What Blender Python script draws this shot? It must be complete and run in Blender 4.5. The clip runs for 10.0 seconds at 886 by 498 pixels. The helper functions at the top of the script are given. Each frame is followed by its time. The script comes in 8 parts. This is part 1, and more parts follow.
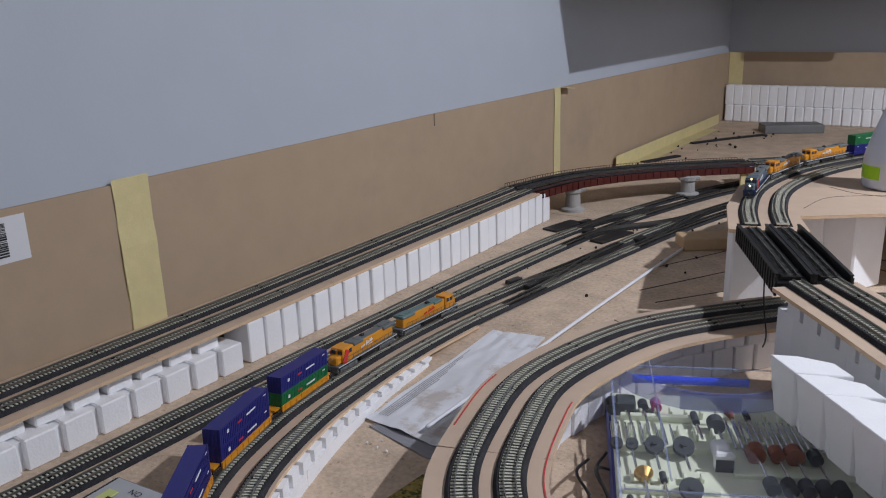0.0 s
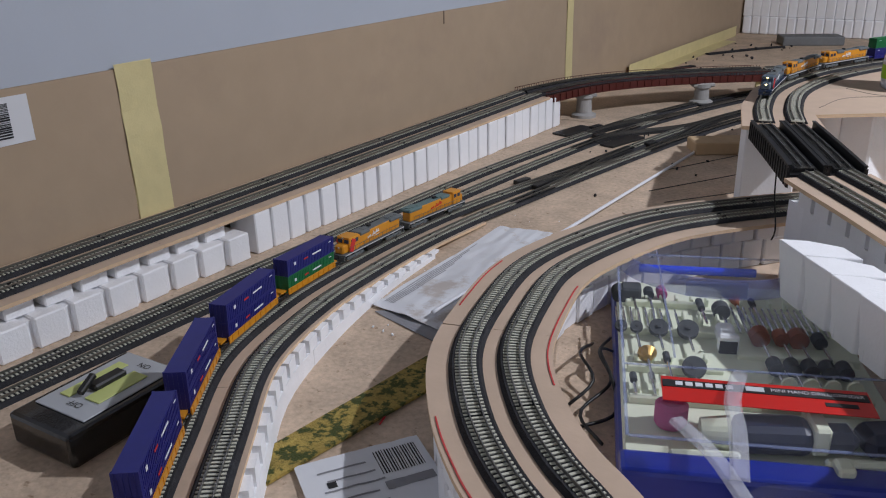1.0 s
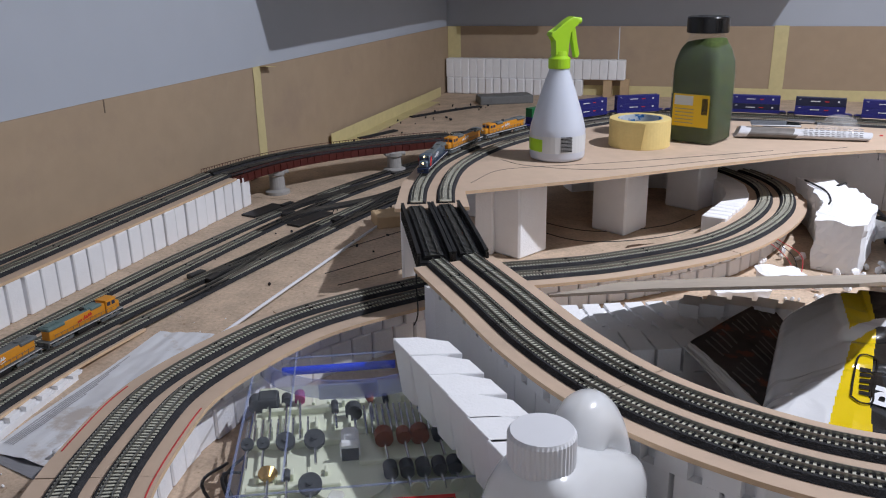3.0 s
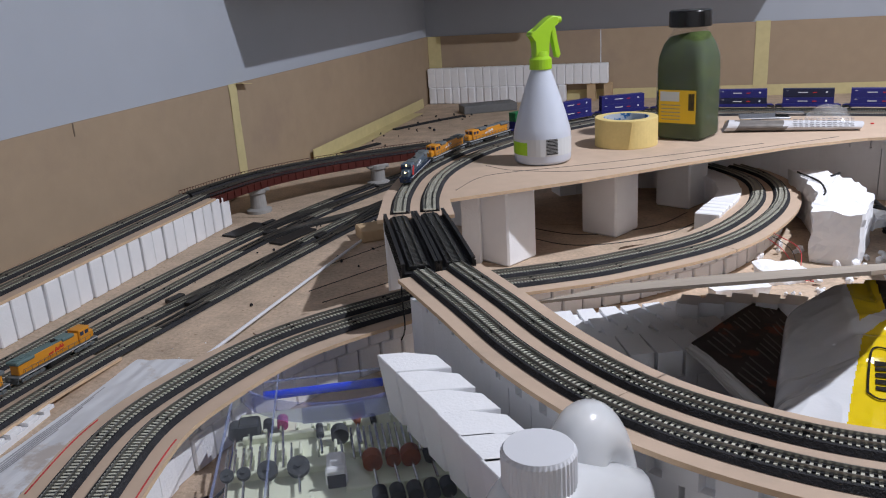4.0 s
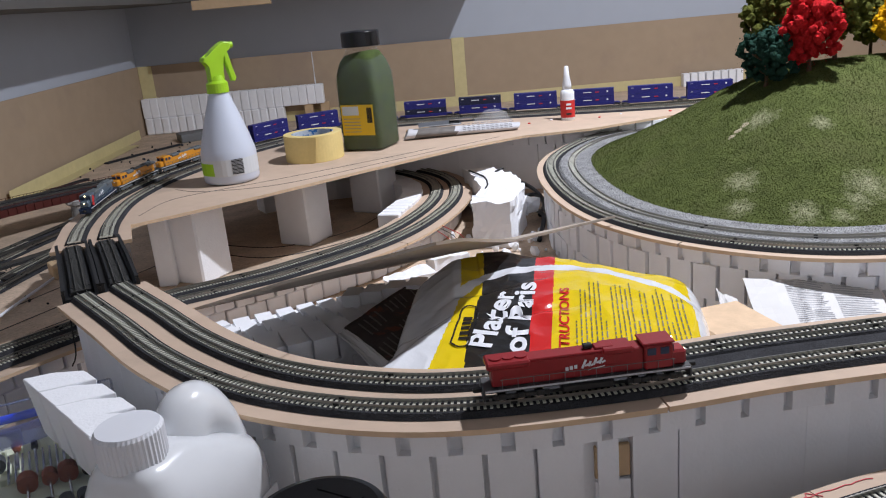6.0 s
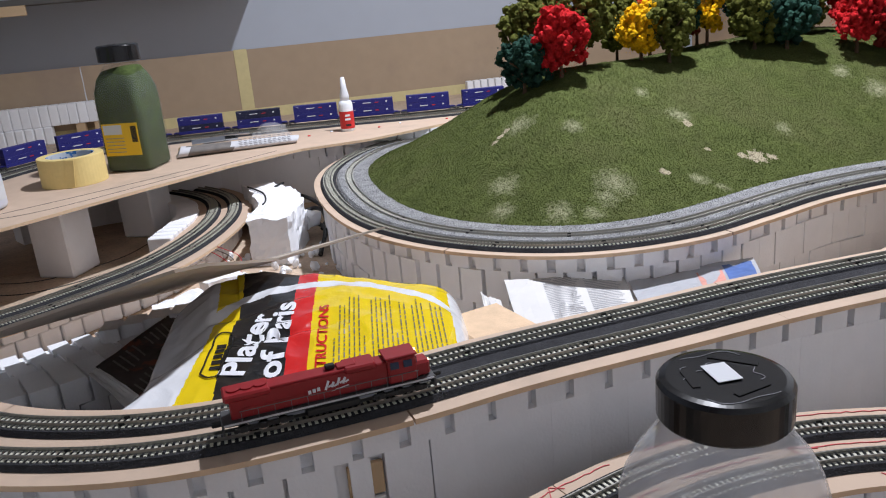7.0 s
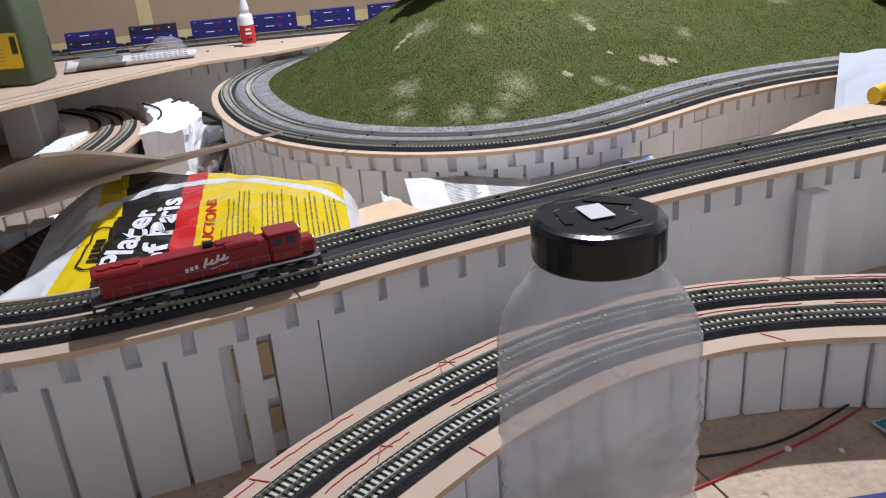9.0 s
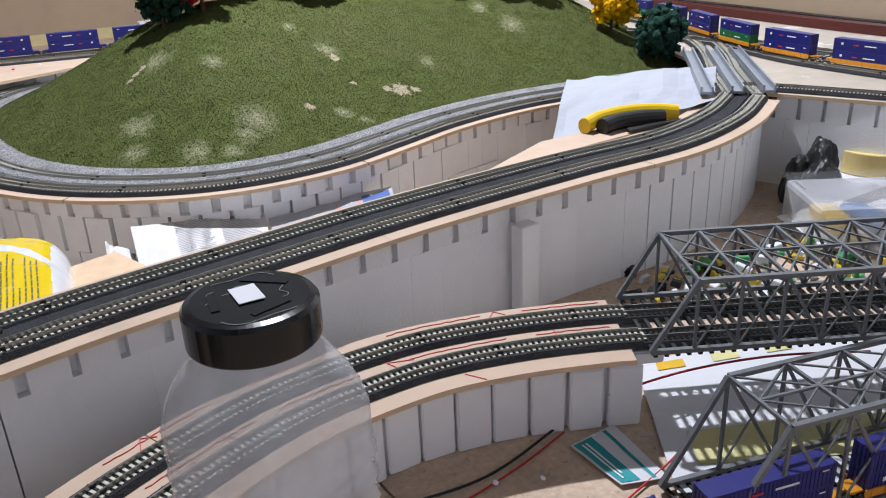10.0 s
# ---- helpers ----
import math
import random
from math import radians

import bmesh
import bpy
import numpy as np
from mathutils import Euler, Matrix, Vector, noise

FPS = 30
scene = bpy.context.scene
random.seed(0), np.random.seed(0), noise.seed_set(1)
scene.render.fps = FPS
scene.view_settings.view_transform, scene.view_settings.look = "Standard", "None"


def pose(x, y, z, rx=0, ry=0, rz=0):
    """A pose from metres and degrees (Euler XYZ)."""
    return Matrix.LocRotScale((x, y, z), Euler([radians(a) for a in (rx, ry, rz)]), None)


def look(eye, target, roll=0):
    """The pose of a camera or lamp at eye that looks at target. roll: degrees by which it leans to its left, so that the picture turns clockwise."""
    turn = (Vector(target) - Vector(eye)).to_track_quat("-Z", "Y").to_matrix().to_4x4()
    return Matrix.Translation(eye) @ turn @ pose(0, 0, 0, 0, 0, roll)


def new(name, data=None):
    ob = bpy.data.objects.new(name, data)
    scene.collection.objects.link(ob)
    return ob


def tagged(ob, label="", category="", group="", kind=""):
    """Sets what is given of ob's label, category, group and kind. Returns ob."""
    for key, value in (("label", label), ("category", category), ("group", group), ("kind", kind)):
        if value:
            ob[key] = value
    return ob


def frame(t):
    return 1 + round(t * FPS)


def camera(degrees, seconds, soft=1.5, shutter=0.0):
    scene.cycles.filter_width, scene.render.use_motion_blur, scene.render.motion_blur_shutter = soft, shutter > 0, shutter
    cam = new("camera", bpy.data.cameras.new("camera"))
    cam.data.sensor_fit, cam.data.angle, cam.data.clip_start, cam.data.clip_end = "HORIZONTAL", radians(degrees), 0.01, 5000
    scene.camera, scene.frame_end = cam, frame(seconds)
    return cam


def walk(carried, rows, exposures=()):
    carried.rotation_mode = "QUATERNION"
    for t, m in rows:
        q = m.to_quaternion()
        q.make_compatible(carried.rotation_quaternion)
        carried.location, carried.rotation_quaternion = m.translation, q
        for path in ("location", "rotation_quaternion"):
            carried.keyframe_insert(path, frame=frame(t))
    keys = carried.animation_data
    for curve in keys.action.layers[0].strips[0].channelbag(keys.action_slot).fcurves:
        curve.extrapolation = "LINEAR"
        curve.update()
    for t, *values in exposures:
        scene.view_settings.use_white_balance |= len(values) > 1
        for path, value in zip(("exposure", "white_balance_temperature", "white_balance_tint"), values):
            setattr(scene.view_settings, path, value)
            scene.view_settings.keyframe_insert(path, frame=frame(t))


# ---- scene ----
cam = camera(57.2, 10.0, soft=1.1)
PATH = [
    (0, (0.186, 0.187, 0.428), (-0.903, 1.767, -0.137), -1.8),
    (0.5, (0.189, 0.185, 0.416), (-0.901, 1.752, -0.18), -1.7),
    (1, (0.19, 0.182, 0.388), (-0.885, 1.697, -0.352), -1.4),
    (1.5, (0.231, 0.218, 0.415), (-0.786, 1.774, -0.321), -1.5),
    (2, (0.286, 0.262, 0.427), (-0.452, 1.988, -0.263), -1.3),
    (2.5, (0.304, 0.273, 0.432), (-0.296, 2.059, -0.241), -1.0),
    (2.7, (0.305, 0.273, 0.441), (-0.287, 2.066, -0.22), -0.9),
    (4, (0.3, 0.315, 0.419), (-0.277, 2.13, -0.192), -3.7),
    (4.5, (0.383, 0.331, 0.433), (-0.08, 2.18, -0.173), -4.7),
    (5, (0.448, 0.314, 0.415), (0.263, 2.211, -0.188), -4.3),
    (6.3, (0.432, 0.248, 0.413), (0.511, 2.153, -0.191), -5.5),
    (6.5, (0.453, 0.256, 0.413), (0.651, 2.151, -0.195), -5.5),
    (7, (0.491, 0.263, 0.41), (0.917, 2.117, -0.209), -5.1),
    (7.5, (0.482, 0.26, 0.407), (0.933, 2.107, -0.212), -5.2),
    (8, (0.482, 0.264, 0.402), (0.941, 2.109, -0.22), -5.3),
    (8.5, (0.495, 0.268, 0.373), (0.971, 2.098, -0.278), -5.3),
    (8.8, (0.507, 0.255, 0.36), (1.026, 2.05, -0.354), -5.1),
    (9, (0.511, 0.256, 0.359), (1.092, 2.008, -0.411), -4.5),
    (9.5, (0.541, 0.25, 0.371), (1.308, 1.919, -0.42), -3.6),
    (10, (0.584, 0.238, 0.385), (1.591, 1.78, -0.395), -2.5),
]
walk(cam, [(t, look(eye, target, roll)) for t, eye, target, roll in PATH], exposures=((0.0, 0.18), (2.5, 0.10), (4.5, 0.05), (6.3, 0.08), (8.5, 0.12), (10.0, 0.18)))

# ---- world, lamp ----
world = bpy.data.worlds.new("world")
scene.world = world
world.use_nodes = True
world.node_tree.nodes["Background"].inputs[0].default_value = (0.62, 0.66, 0.72, 1)
world.node_tree.nodes["Background"].inputs[1].default_value = 0.3

LAMP = (1.20, 1.52, 1.58)
lamp_data = bpy.data.lights.new("ceiling_bulb", "AREA")
lamp_data.shape, lamp_data.size, lamp_data.energy, lamp_data.color = "DISK", 0.06, 38, (0.94, 0.97, 1.08)
lamp = new("ceiling_bulb", lamp_data)
lamp.location = LAMP


# ---- materials ----
def mat(name, color, rough=0.6, metal=0.0, var=0.12, scale=30.0, bump=0.0, bscale=None, trans=0.0, ior=1.45,
        alpha=1.0, stain=None, stain_scale=4.0, stain_lo=0.55, stain_hi=0.7, obj=0.0, coat=0.0, sss=0.0):
    """A procedural surface: colour with variation at two scales, optional stains and fine relief."""
    m = bpy.data.materials.new(name)
    m.use_nodes = True
    nt = m.node_tree
    n, l = nt.nodes, nt.links
    b = n["Principled BSDF"]
    tc = n.new("ShaderNodeTexCoord")
    geo = n.new("ShaderNodeNewGeometry")
    n1 = n.new("ShaderNodeTexNoise"); n1.inputs["Scale"].default_value = scale; n1.inputs["Detail"].default_value = 6
    n2 = n.new("ShaderNodeTexNoise"); n2.inputs["Scale"].default_value = scale * 0.13; n2.inputs["Detail"].default_value = 3
    l.new(geo.outputs["Position"], n1.inputs["Vector"]); l.new(geo.outputs["Position"], n2.inputs["Vector"])
    add = n.new("ShaderNodeMath"); add.operation = "ADD"
    l.new(n1.outputs["Fac"], add.inputs[0]); l.new(n2.outputs["Fac"], add.inputs[1])
    rng = n.new("ShaderNodeMapRange")
    rng.inputs["From Min"].default_value, rng.inputs["From Max"].default_value = 0.6, 1.4
    rng.inputs["To Min"].default_value, rng.inputs["To Max"].default_value = 1 - var, 1 + var
    l.new(add.outputs[0], rng.inputs["Value"])
    fac = rng.outputs["Result"]
    if obj:
        oi = n.new("ShaderNodeObjectInfo")
        r2 = n.new("ShaderNodeMapRange"); r2.inputs["To Min"].default_value, r2.inputs["To Max"].default_value = 1 - obj, 1 + obj
        l.new(oi.outputs["Random"], r2.inputs["Value"])
        mu = n.new("ShaderNodeMath"); mu.operation = "MULTIPLY"
        l.new(fac, mu.inputs[0]); l.new(r2.outputs["Result"], mu.inputs[1])
        fac = mu.outputs[0]
    vm = n.new("ShaderNodeVectorMath"); vm.operation = "SCALE"
    vm.inputs[0].default_value = color
    l.new(fac, vm.inputs["Scale"])
    col = vm.outputs["Vector"]
    if stain:
        n3 = n.new("ShaderNodeTexNoise"); n3.inputs["Scale"].default_value = stain_scale; n3.inputs["Detail"].default_value = 8; n3.inputs["Roughness"].default_value = 0.65
        l.new(geo.outputs["Position"], n3.inputs["Vector"])
        r3 = n.new("ShaderNodeMapRange"); r3.inputs["From Min"].default_value, r3.inputs["From Max"].default_value = stain_lo, stain_hi
        l.new(n3.outputs["Fac"], r3.inputs["Value"])
        mx = n.new("ShaderNodeMix"); mx.data_type = "RGBA"
        l.new(r3.outputs["Result"], mx.inputs["Factor"]); l.new(col, mx.inputs["A"]); mx.inputs["B"].default_value = (*stain, 1)
        col = mx.outputs["Result"]
    l.new(col, b.inputs["Base Color"])
    b.inputs["Roughness"].default_value, b.inputs["Metallic"].default_value = rough, metal
    b.inputs["Transmission Weight"].default_value, b.inputs["IOR"].default_value, b.inputs["Alpha"].default_value = trans, ior, alpha
    b.inputs["Coat Weight"].default_value = coat
    if sss:
        b.inputs["Subsurface Weight"].default_value = sss
        b.inputs["Subsurface Radius"].default_value = (0.01, 0.01, 0.01)
        b.inputs["Subsurface Scale"].default_value = 0.6
    if bump:
        bp = n.new("ShaderNodeBump"); bp.inputs["Strength"].default_value = bump; bp.inputs["Distance"].default_value = 0.002
        nb = n.new("ShaderNodeTexNoise"); nb.inputs["Scale"].default_value = bscale or scale * 4; nb.inputs["Detail"].default_value = 4
        l.new(geo.outputs["Position"], nb.inputs["Vector"])
        l.new(nb.outputs["Fac"], bp.inputs["Height"]); l.new(bp.outputs["Normal"], b.inputs["Normal"])
    return m


WALL_PAINT = mat("wall_paint", (0.45, 0.49, 0.56), 0.75, var=0.03, scale=12, bump=0.05, bscale=300)
CARDBOARD = mat("cardboard", (0.413, 0.313, 0.216), 0.85, var=0.06, scale=25, bump=0.08, bscale=120, stain=(0.36, 0.27, 0.2), stain_scale=3)
CARDBOARD_EDGE = mat("cardboard_edge", (0.20, 0.15, 0.11), 0.9, var=0.15, scale=60)
MASKING = mat("masking_tape", (0.66, 0.57, 0.30), 0.7, var=0.08, scale=60, bump=0.15, bscale=400)
CHIPBOARD = mat("chipboard", (0.56, 0.43, 0.32), 0.8, var=0.30, scale=170, bump=0.35, bscale=300, stain=(0.28, 0.19, 0.12), stain_scale=110, stain_lo=0.60, stain_hi=0.70)
PLY = mat("ply_face", (0.565, 0.425, 0.32), 0.8, var=0.08, scale=40, bump=0.1, stain=(0.44, 0.34, 0.26), stain_scale=6)
PLY_EDGE = mat("ply_edge", (0.68, 0.49, 0.32), 0.8, var=0.12, scale=90, bump=0.15)
FOAM = mat("foam", (0.91, 0.915, 0.94), 0.85, var=0.03, scale=60, bump=0.25, bscale=350, obj=0.03)
ROADBED = mat("roadbed", (0.036, 0.036, 0.040), 0.85, var=0.4, scale=300, bump=0.6, bscale=700)
ROADBED.node_tree.nodes["Principled BSDF"].inputs["Specular IOR Level"].default_value = 0.2
TIE = mat("tie", (0.57, 0.56, 0.47), 0.75, var=0.12, scale=200)
RAIL = mat("rail", (0.30, 0.29, 0.27), 0.30, metal=0.9, var=0.15, scale=80)
BLACK = mat("black_plastic", (0.015, 0.015, 0.016), 0.45, var=0.2, scale=60)
PINE = mat("pine", (0.56, 0.40, 0.24), 0.7, var=0.12, scale=60)
RUST = mat("girder_red", (0.085, 0.016, 0.012), 0.5, var=0.2, scale=80)
PIER = mat("pier_grey", (0.38, 0.37, 0.36), 0.8, var=0.12, scale=90, bump=0.2)
GRASS = mat("grass_mat", (0.077, 0.094, 0.028), 0.95, var=0.35, scale=330, bump=1.0, bscale=480, stain=(0.100, 0.104, 0.042), stain_scale=7, stain_lo=0.48, stain_hi=0.8)


def bare_spots(m, spots, color, lo, hi):
    """Bare plaster showing through the turf at a few places (x, y, radius)."""
    n, l = m.node_tree.nodes, m.node_tree.links
    b = n["Principled BSDF"]
    src = b.inputs["Base Color"].links[0].from_socket
    geo = n.new("ShaderNodeNewGeometry")
    nz = n.new("ShaderNodeTexNoise"); nz.inputs["Scale"].default_value = 120; nz.inputs["Detail"].default_value = 8; nz.inputs["Roughness"].default_value = 0.75
    l.new(geo.outputs["Position"], nz.inputs["Vector"])
    total = None
    for x, y, r in spots:
        d = n.new("ShaderNodeVectorMath"); d.operation = "DISTANCE"
        flat = n.new("ShaderNodeVectorMath"); flat.operation = "MULTIPLY"; flat.inputs[1].default_value = (1, 1, 0)
        l.new(geo.outputs["Position"], flat.inputs[0]); l.new(flat.outputs["Vector"], d.inputs[0]); d.inputs[1].default_value = (x, y, 0)
        r_ = n.new("ShaderNodeMapRange"); r_.inputs["From Min"].default_value, r_.inputs["From Max"].default_value = r, 0.0
        l.new(d.outputs["Value"], r_.inputs["Value"])
        if total is None:
            total = r_.outputs["Result"]
        else:
            mx = n.new("ShaderNodeMath"); mx.operation = "MAXIMUM"
            l.new(total, mx.inputs[0]); l.new(r_.outputs["Result"], mx.inputs[1]); total = mx.outputs[0]
    ad = n.new("ShaderNodeMath"); ad.operation = "MULTIPLY_ADD"; l.new(nz.outputs["Fac"], ad.inputs[0]); ad.inputs[1].default_value = 1.6; l.new(total, ad.inputs[2])
    r_ = n.new("ShaderNodeMapRange"); r_.inputs["From Min"].default_value, r_.inputs["From Max"].default_value = lo, hi
    l.new(ad.outputs[0], r_.inputs["Value"])
    mix = n.new("ShaderNodeMix"); mix.data_type = "RGBA"
    l.new(r_.outputs["Result"], mix.inputs["Factor"]); l.new(src, mix.inputs["A"]); mix.inputs["B"].default_value = (*color, 1)
    l.new(mix.outputs["Result"], b.inputs["Base Color"])


bare_spots(GRASS, ((0.953, 1.228, 0.062), (0.930, 1.205, 0.040), (0.887, 1.408, 0.050), (0.821, 1.289, 0.050), (0.946, 1.345, 0.036), (1.131, 1.376, 0.040), (1.080, 1.230, 0.034), (0.862, 1.196, 0.050), (0.90, 1.18, 0.035), (1.101, 1.209, 0.026), (1.288, 1.338, 0.030), (1.489, 1.376, 0.050), (1.46, 1.43, 0.035), (1.102, 1.437, 0.030), (0.80, 1.24, 0.04)), (0.27, 0.27, 0.16), 1.3, 1.85)
bare_spots(GRASS, ((1.134, 1.355, 0.018), (1.201, 1.278, 0.032), (1.182, 1.283, 0.018), (1.225, 1.276, 0.016), (1.038, 1.250, 0.018), (1.134, 1.299, 0.012), (0.847, 1.408, 0.012), (0.858, 1.412, 0.012), (0.870, 1.417, 0.012)), (0.38, 0.33, 0.23), 1.36, 1.42)
for m in (GRASS,):
    m.node_tree.nodes["Principled BSDF"].inputs["Specular IOR Level"].default_value = 0.1


def grains_of(source, name, low, high):
    """The same surface, each loose grain a little lighter or darker."""
    m = source.copy()
    m.name = name
    nt = m.node_tree
    b = nt.nodes["Principled BSDF"]
    src = b.inputs["Base Color"].links[0].from_socket
    geo = nt.nodes.new("ShaderNodeNewGeometry")
    rg = nt.nodes.new("ShaderNodeMapRange"); rg.inputs["To Min"].default_value, rg.inputs["To Max"].default_value = low, high
    vs = nt.nodes.new("ShaderNodeVectorMath"); vs.operation = "SCALE"
    nt.links.new(geo.outputs["Random Per Island"], rg.inputs["Value"]); nt.links.new(src, vs.inputs[0]); nt.links.new(rg.outputs["Result"], vs.inputs["Scale"])
    nt.links.new(vs.outputs["Vector"], b.inputs["Base Color"])
    return m


TUFT = grains_of(GRASS, "grass_tuft", 0.78, 1.35)
BALLAST = mat("ballast", (0.32, 0.32, 0.325), 0.9, var=0.4, scale=420, bump=0.8, bscale=900)
GRAIN = grains_of(BALLAST, "ballast_grain", 0.5, 1.7)


# ---- mesh helpers ----
def mesh_ob(name, bm, material, parent=None, label="", smooth=False):
    me = bpy.data.meshes.new(name)
    bmesh.ops.recalc_face_normals(bm, faces=bm.faces[:])
    bm.to_mesh(me)
    bm.free()
    for m in (material if isinstance(material, (list, tuple)) else [material]):
        me.materials.append(m)
    if smooth:
        me.shade_smooth()
    ob = new(name, me)
    if parent:
        ob.parent = parent
    if label:
        ob["label"] = label
    return ob


def part(name, bm, material, parent, label="", smooth=False):
    return mesh_ob(name, bm, material, parent, label, smooth)


def thing(name, label, category, at=(0, 0, 0), rz=0, group="", kind=""):
    e = new(name)
    e.empty_display_size = 0.02
    e.matrix_world = pose(*at, 0, 0, rz)
    return tagged(e, label, category, group, kind)


def box(bm, c, s, rz=0.0, bevel=0.0, rx=0.0, ry=0.0, seg=1):
    """A box of size s about c, turned, with rounded edges."""
    r = bmesh.ops.create_cube(bm, size=1.0, matrix=Matrix.Translation(c) @ Euler((radians(rx), radians(ry), radians(rz))).to_matrix().to_4x4() @ Matrix.Diagonal((*s, 1)))
    if bevel:
        es = list({e for v in r["verts"] for e in v.link_edges})
        bmesh.ops.bevel(bm, geom=es, offset=bevel, segments=seg, affect="EDGES", profile=0.5)
    return r["verts"]


def cyl(bm, c, r, h, n=24, r2=None, axis="z", bevel=0.0):
    """A cylinder or cone standing with its middle at c."""
    turn = {"z": Matrix(), "x": Matrix.Rotation(radians(90), 4, "Y"), "y": Matrix.Rotation(radians(90), 4, "X")}[axis]
    return bmesh.ops.create_cone(bm, cap_ends=True, segments=n, radius1=r, radius2=r if r2 is None else r2, depth=h, matrix=Matrix.Translation(c) @ turn)["verts"]


def lathe(bm, profile, n=32, c=(0, 0, 0), squash=None):
    """A turned body from (radius, height) pairs; squash: an exponent that squares the section."""
    rings = []
    for r, z in profile:
        ring = []
        for i in range(n):
            a = 2 * math.pi * i / n
            x, y = math.cos(a), math.sin(a)
            if squash:
                k = (abs(x) ** squash + abs(y) ** squash) ** (-1 / squash)
                x, y = x * k, y * k
            ring.append(bm.verts.new((c[0] + r * x, c[1] + r * y, c[2] + z)))
        rings.append(ring)
    for a, b in zip(rings, rings[1:]):
        for i in range(n):
            bm.faces.new((a[i], a[(i + 1) % n], b[(i + 1) % n], b[i]))
    if profile[0][0] > 1e-4:
        bm.faces.new(rings[0][::-1])
    if profile[-1][0] > 1e-4:
        bm.faces.new(rings[-1])


def spline(pts, step=0.01):
    """Points at an even step along a smooth line through pts (x, y, z)."""
    p = [Vector(q) for q in pts]
    p = [p[0] * 2 - p[1]] + p + [p[-1] * 2 - p[-2]]
    fine = []
    for a, b, c, d in zip(p, p[1:], p[2:], p[3:]):
        k = max(4, int((c - b).length / 0.004))
        for i in range(k):
            t = i / k
            fine.append(0.5 * (2 * b + (c - a) * t + (2 * a - 5 * b + 4 * c - d) * t * t + (3 * b - a - 3 * c + d) * t ** 3))
    fine.append(p[-2])
    out, run = [fine[0]], 0.0
    for a, b in zip(fine, fine[1:]):
        seg = (b - a).length
        while seg > 1e-9 and run + seg >= step:
            a = a + (b - a) * ((step - run) / seg)
            out.append(a.copy())
            seg = (b - a).length
            run = 0.0
        run += seg
    return out


def sides(line):
    """The level unit vectors to the left of a line, point by point."""
    out = []
    for i in range(len(line)):
        d = line[min(i + 1, len(line) - 1)] - line[max(i - 1, 0)]
        d.z = 0
        d.normalize()
        out.append(Vector((-d.y, d.x, 0)))
    return out


def offset(line, d, dz=0.0):
    return [p + s * d + Vector((0, 0, dz)) for p, s in zip(line, sides(line))]


def sweep(bm, line, section, mats=None):
    """Draws a section of (left, up) points along a line; closed and capped."""
    rows = [[bm.verts.new(p + s * u + Vector((0, 0, v))) for u, v in section] for p, s in zip(line, sides(line))]
    k = len(section)
    for a, b in zip(rows, rows[1:]):
        for i in range(k):
            f = bm.faces.new((a[i], a[(i + 1) % k], b[(i + 1) % k], b[i]))
            if mats:
                f.material_index = mats[i]
    bm.faces.new(rows[0][::-1])
    bm.faces.new(rows[-1])


def slab(bm, outline, z0, z1, edge_mat=0):
    """A flat board with the given outline."""
    lo = [bm.verts.new((x, y, z0)) for x, y in outline]
    hi = [bm.verts.new((x, y, z1)) for x, y in outline]
    n = len(outline)
    bm.faces.new(lo[::-1]), bm.faces.new(hi)
    for i in range(n):
        bm.faces.new((lo[i], lo[(i + 1) % n], hi[(i + 1) % n], hi[i])).material_index = edge_mat


# ---- track ----
def tie_mesh():
    bm = bmesh.new()
    box(bm, (0, 0, 0), (0.0021, 0.0168, 0.0012))
    bmesh.ops.delete(bm, geom=[f for f in bm.faces if f.normal.z < -0.5], context="FACES")
    me = bpy.data.meshes.new("tie")
    bm.to_mesh(me)
    bm.free()
    me.materials.append(TIE)
    return me


TIE_MESH = tie_mesh()


def joint_mesh():
    """A dark seam between two lengths of bedded track, with its two rail joiners."""
    bm = bmesh.new()
    box(bm, (0, 0, 0.0002), (0.0014, 0.0205, 0.0010))
    for y in (-0.0048, 0.0048):
        box(bm, (0, y, 0.0016), (0.0045, 0.0016, 0.0018))
    me = bpy.data.meshes.new("rail_joint")
    bm.to_mesh(me)
    bm.free()
    me.materials.append(BLACK)
    return me


JOINT_MESH = joint_mesh()
BED, TOP = 0.0042, 0.0078


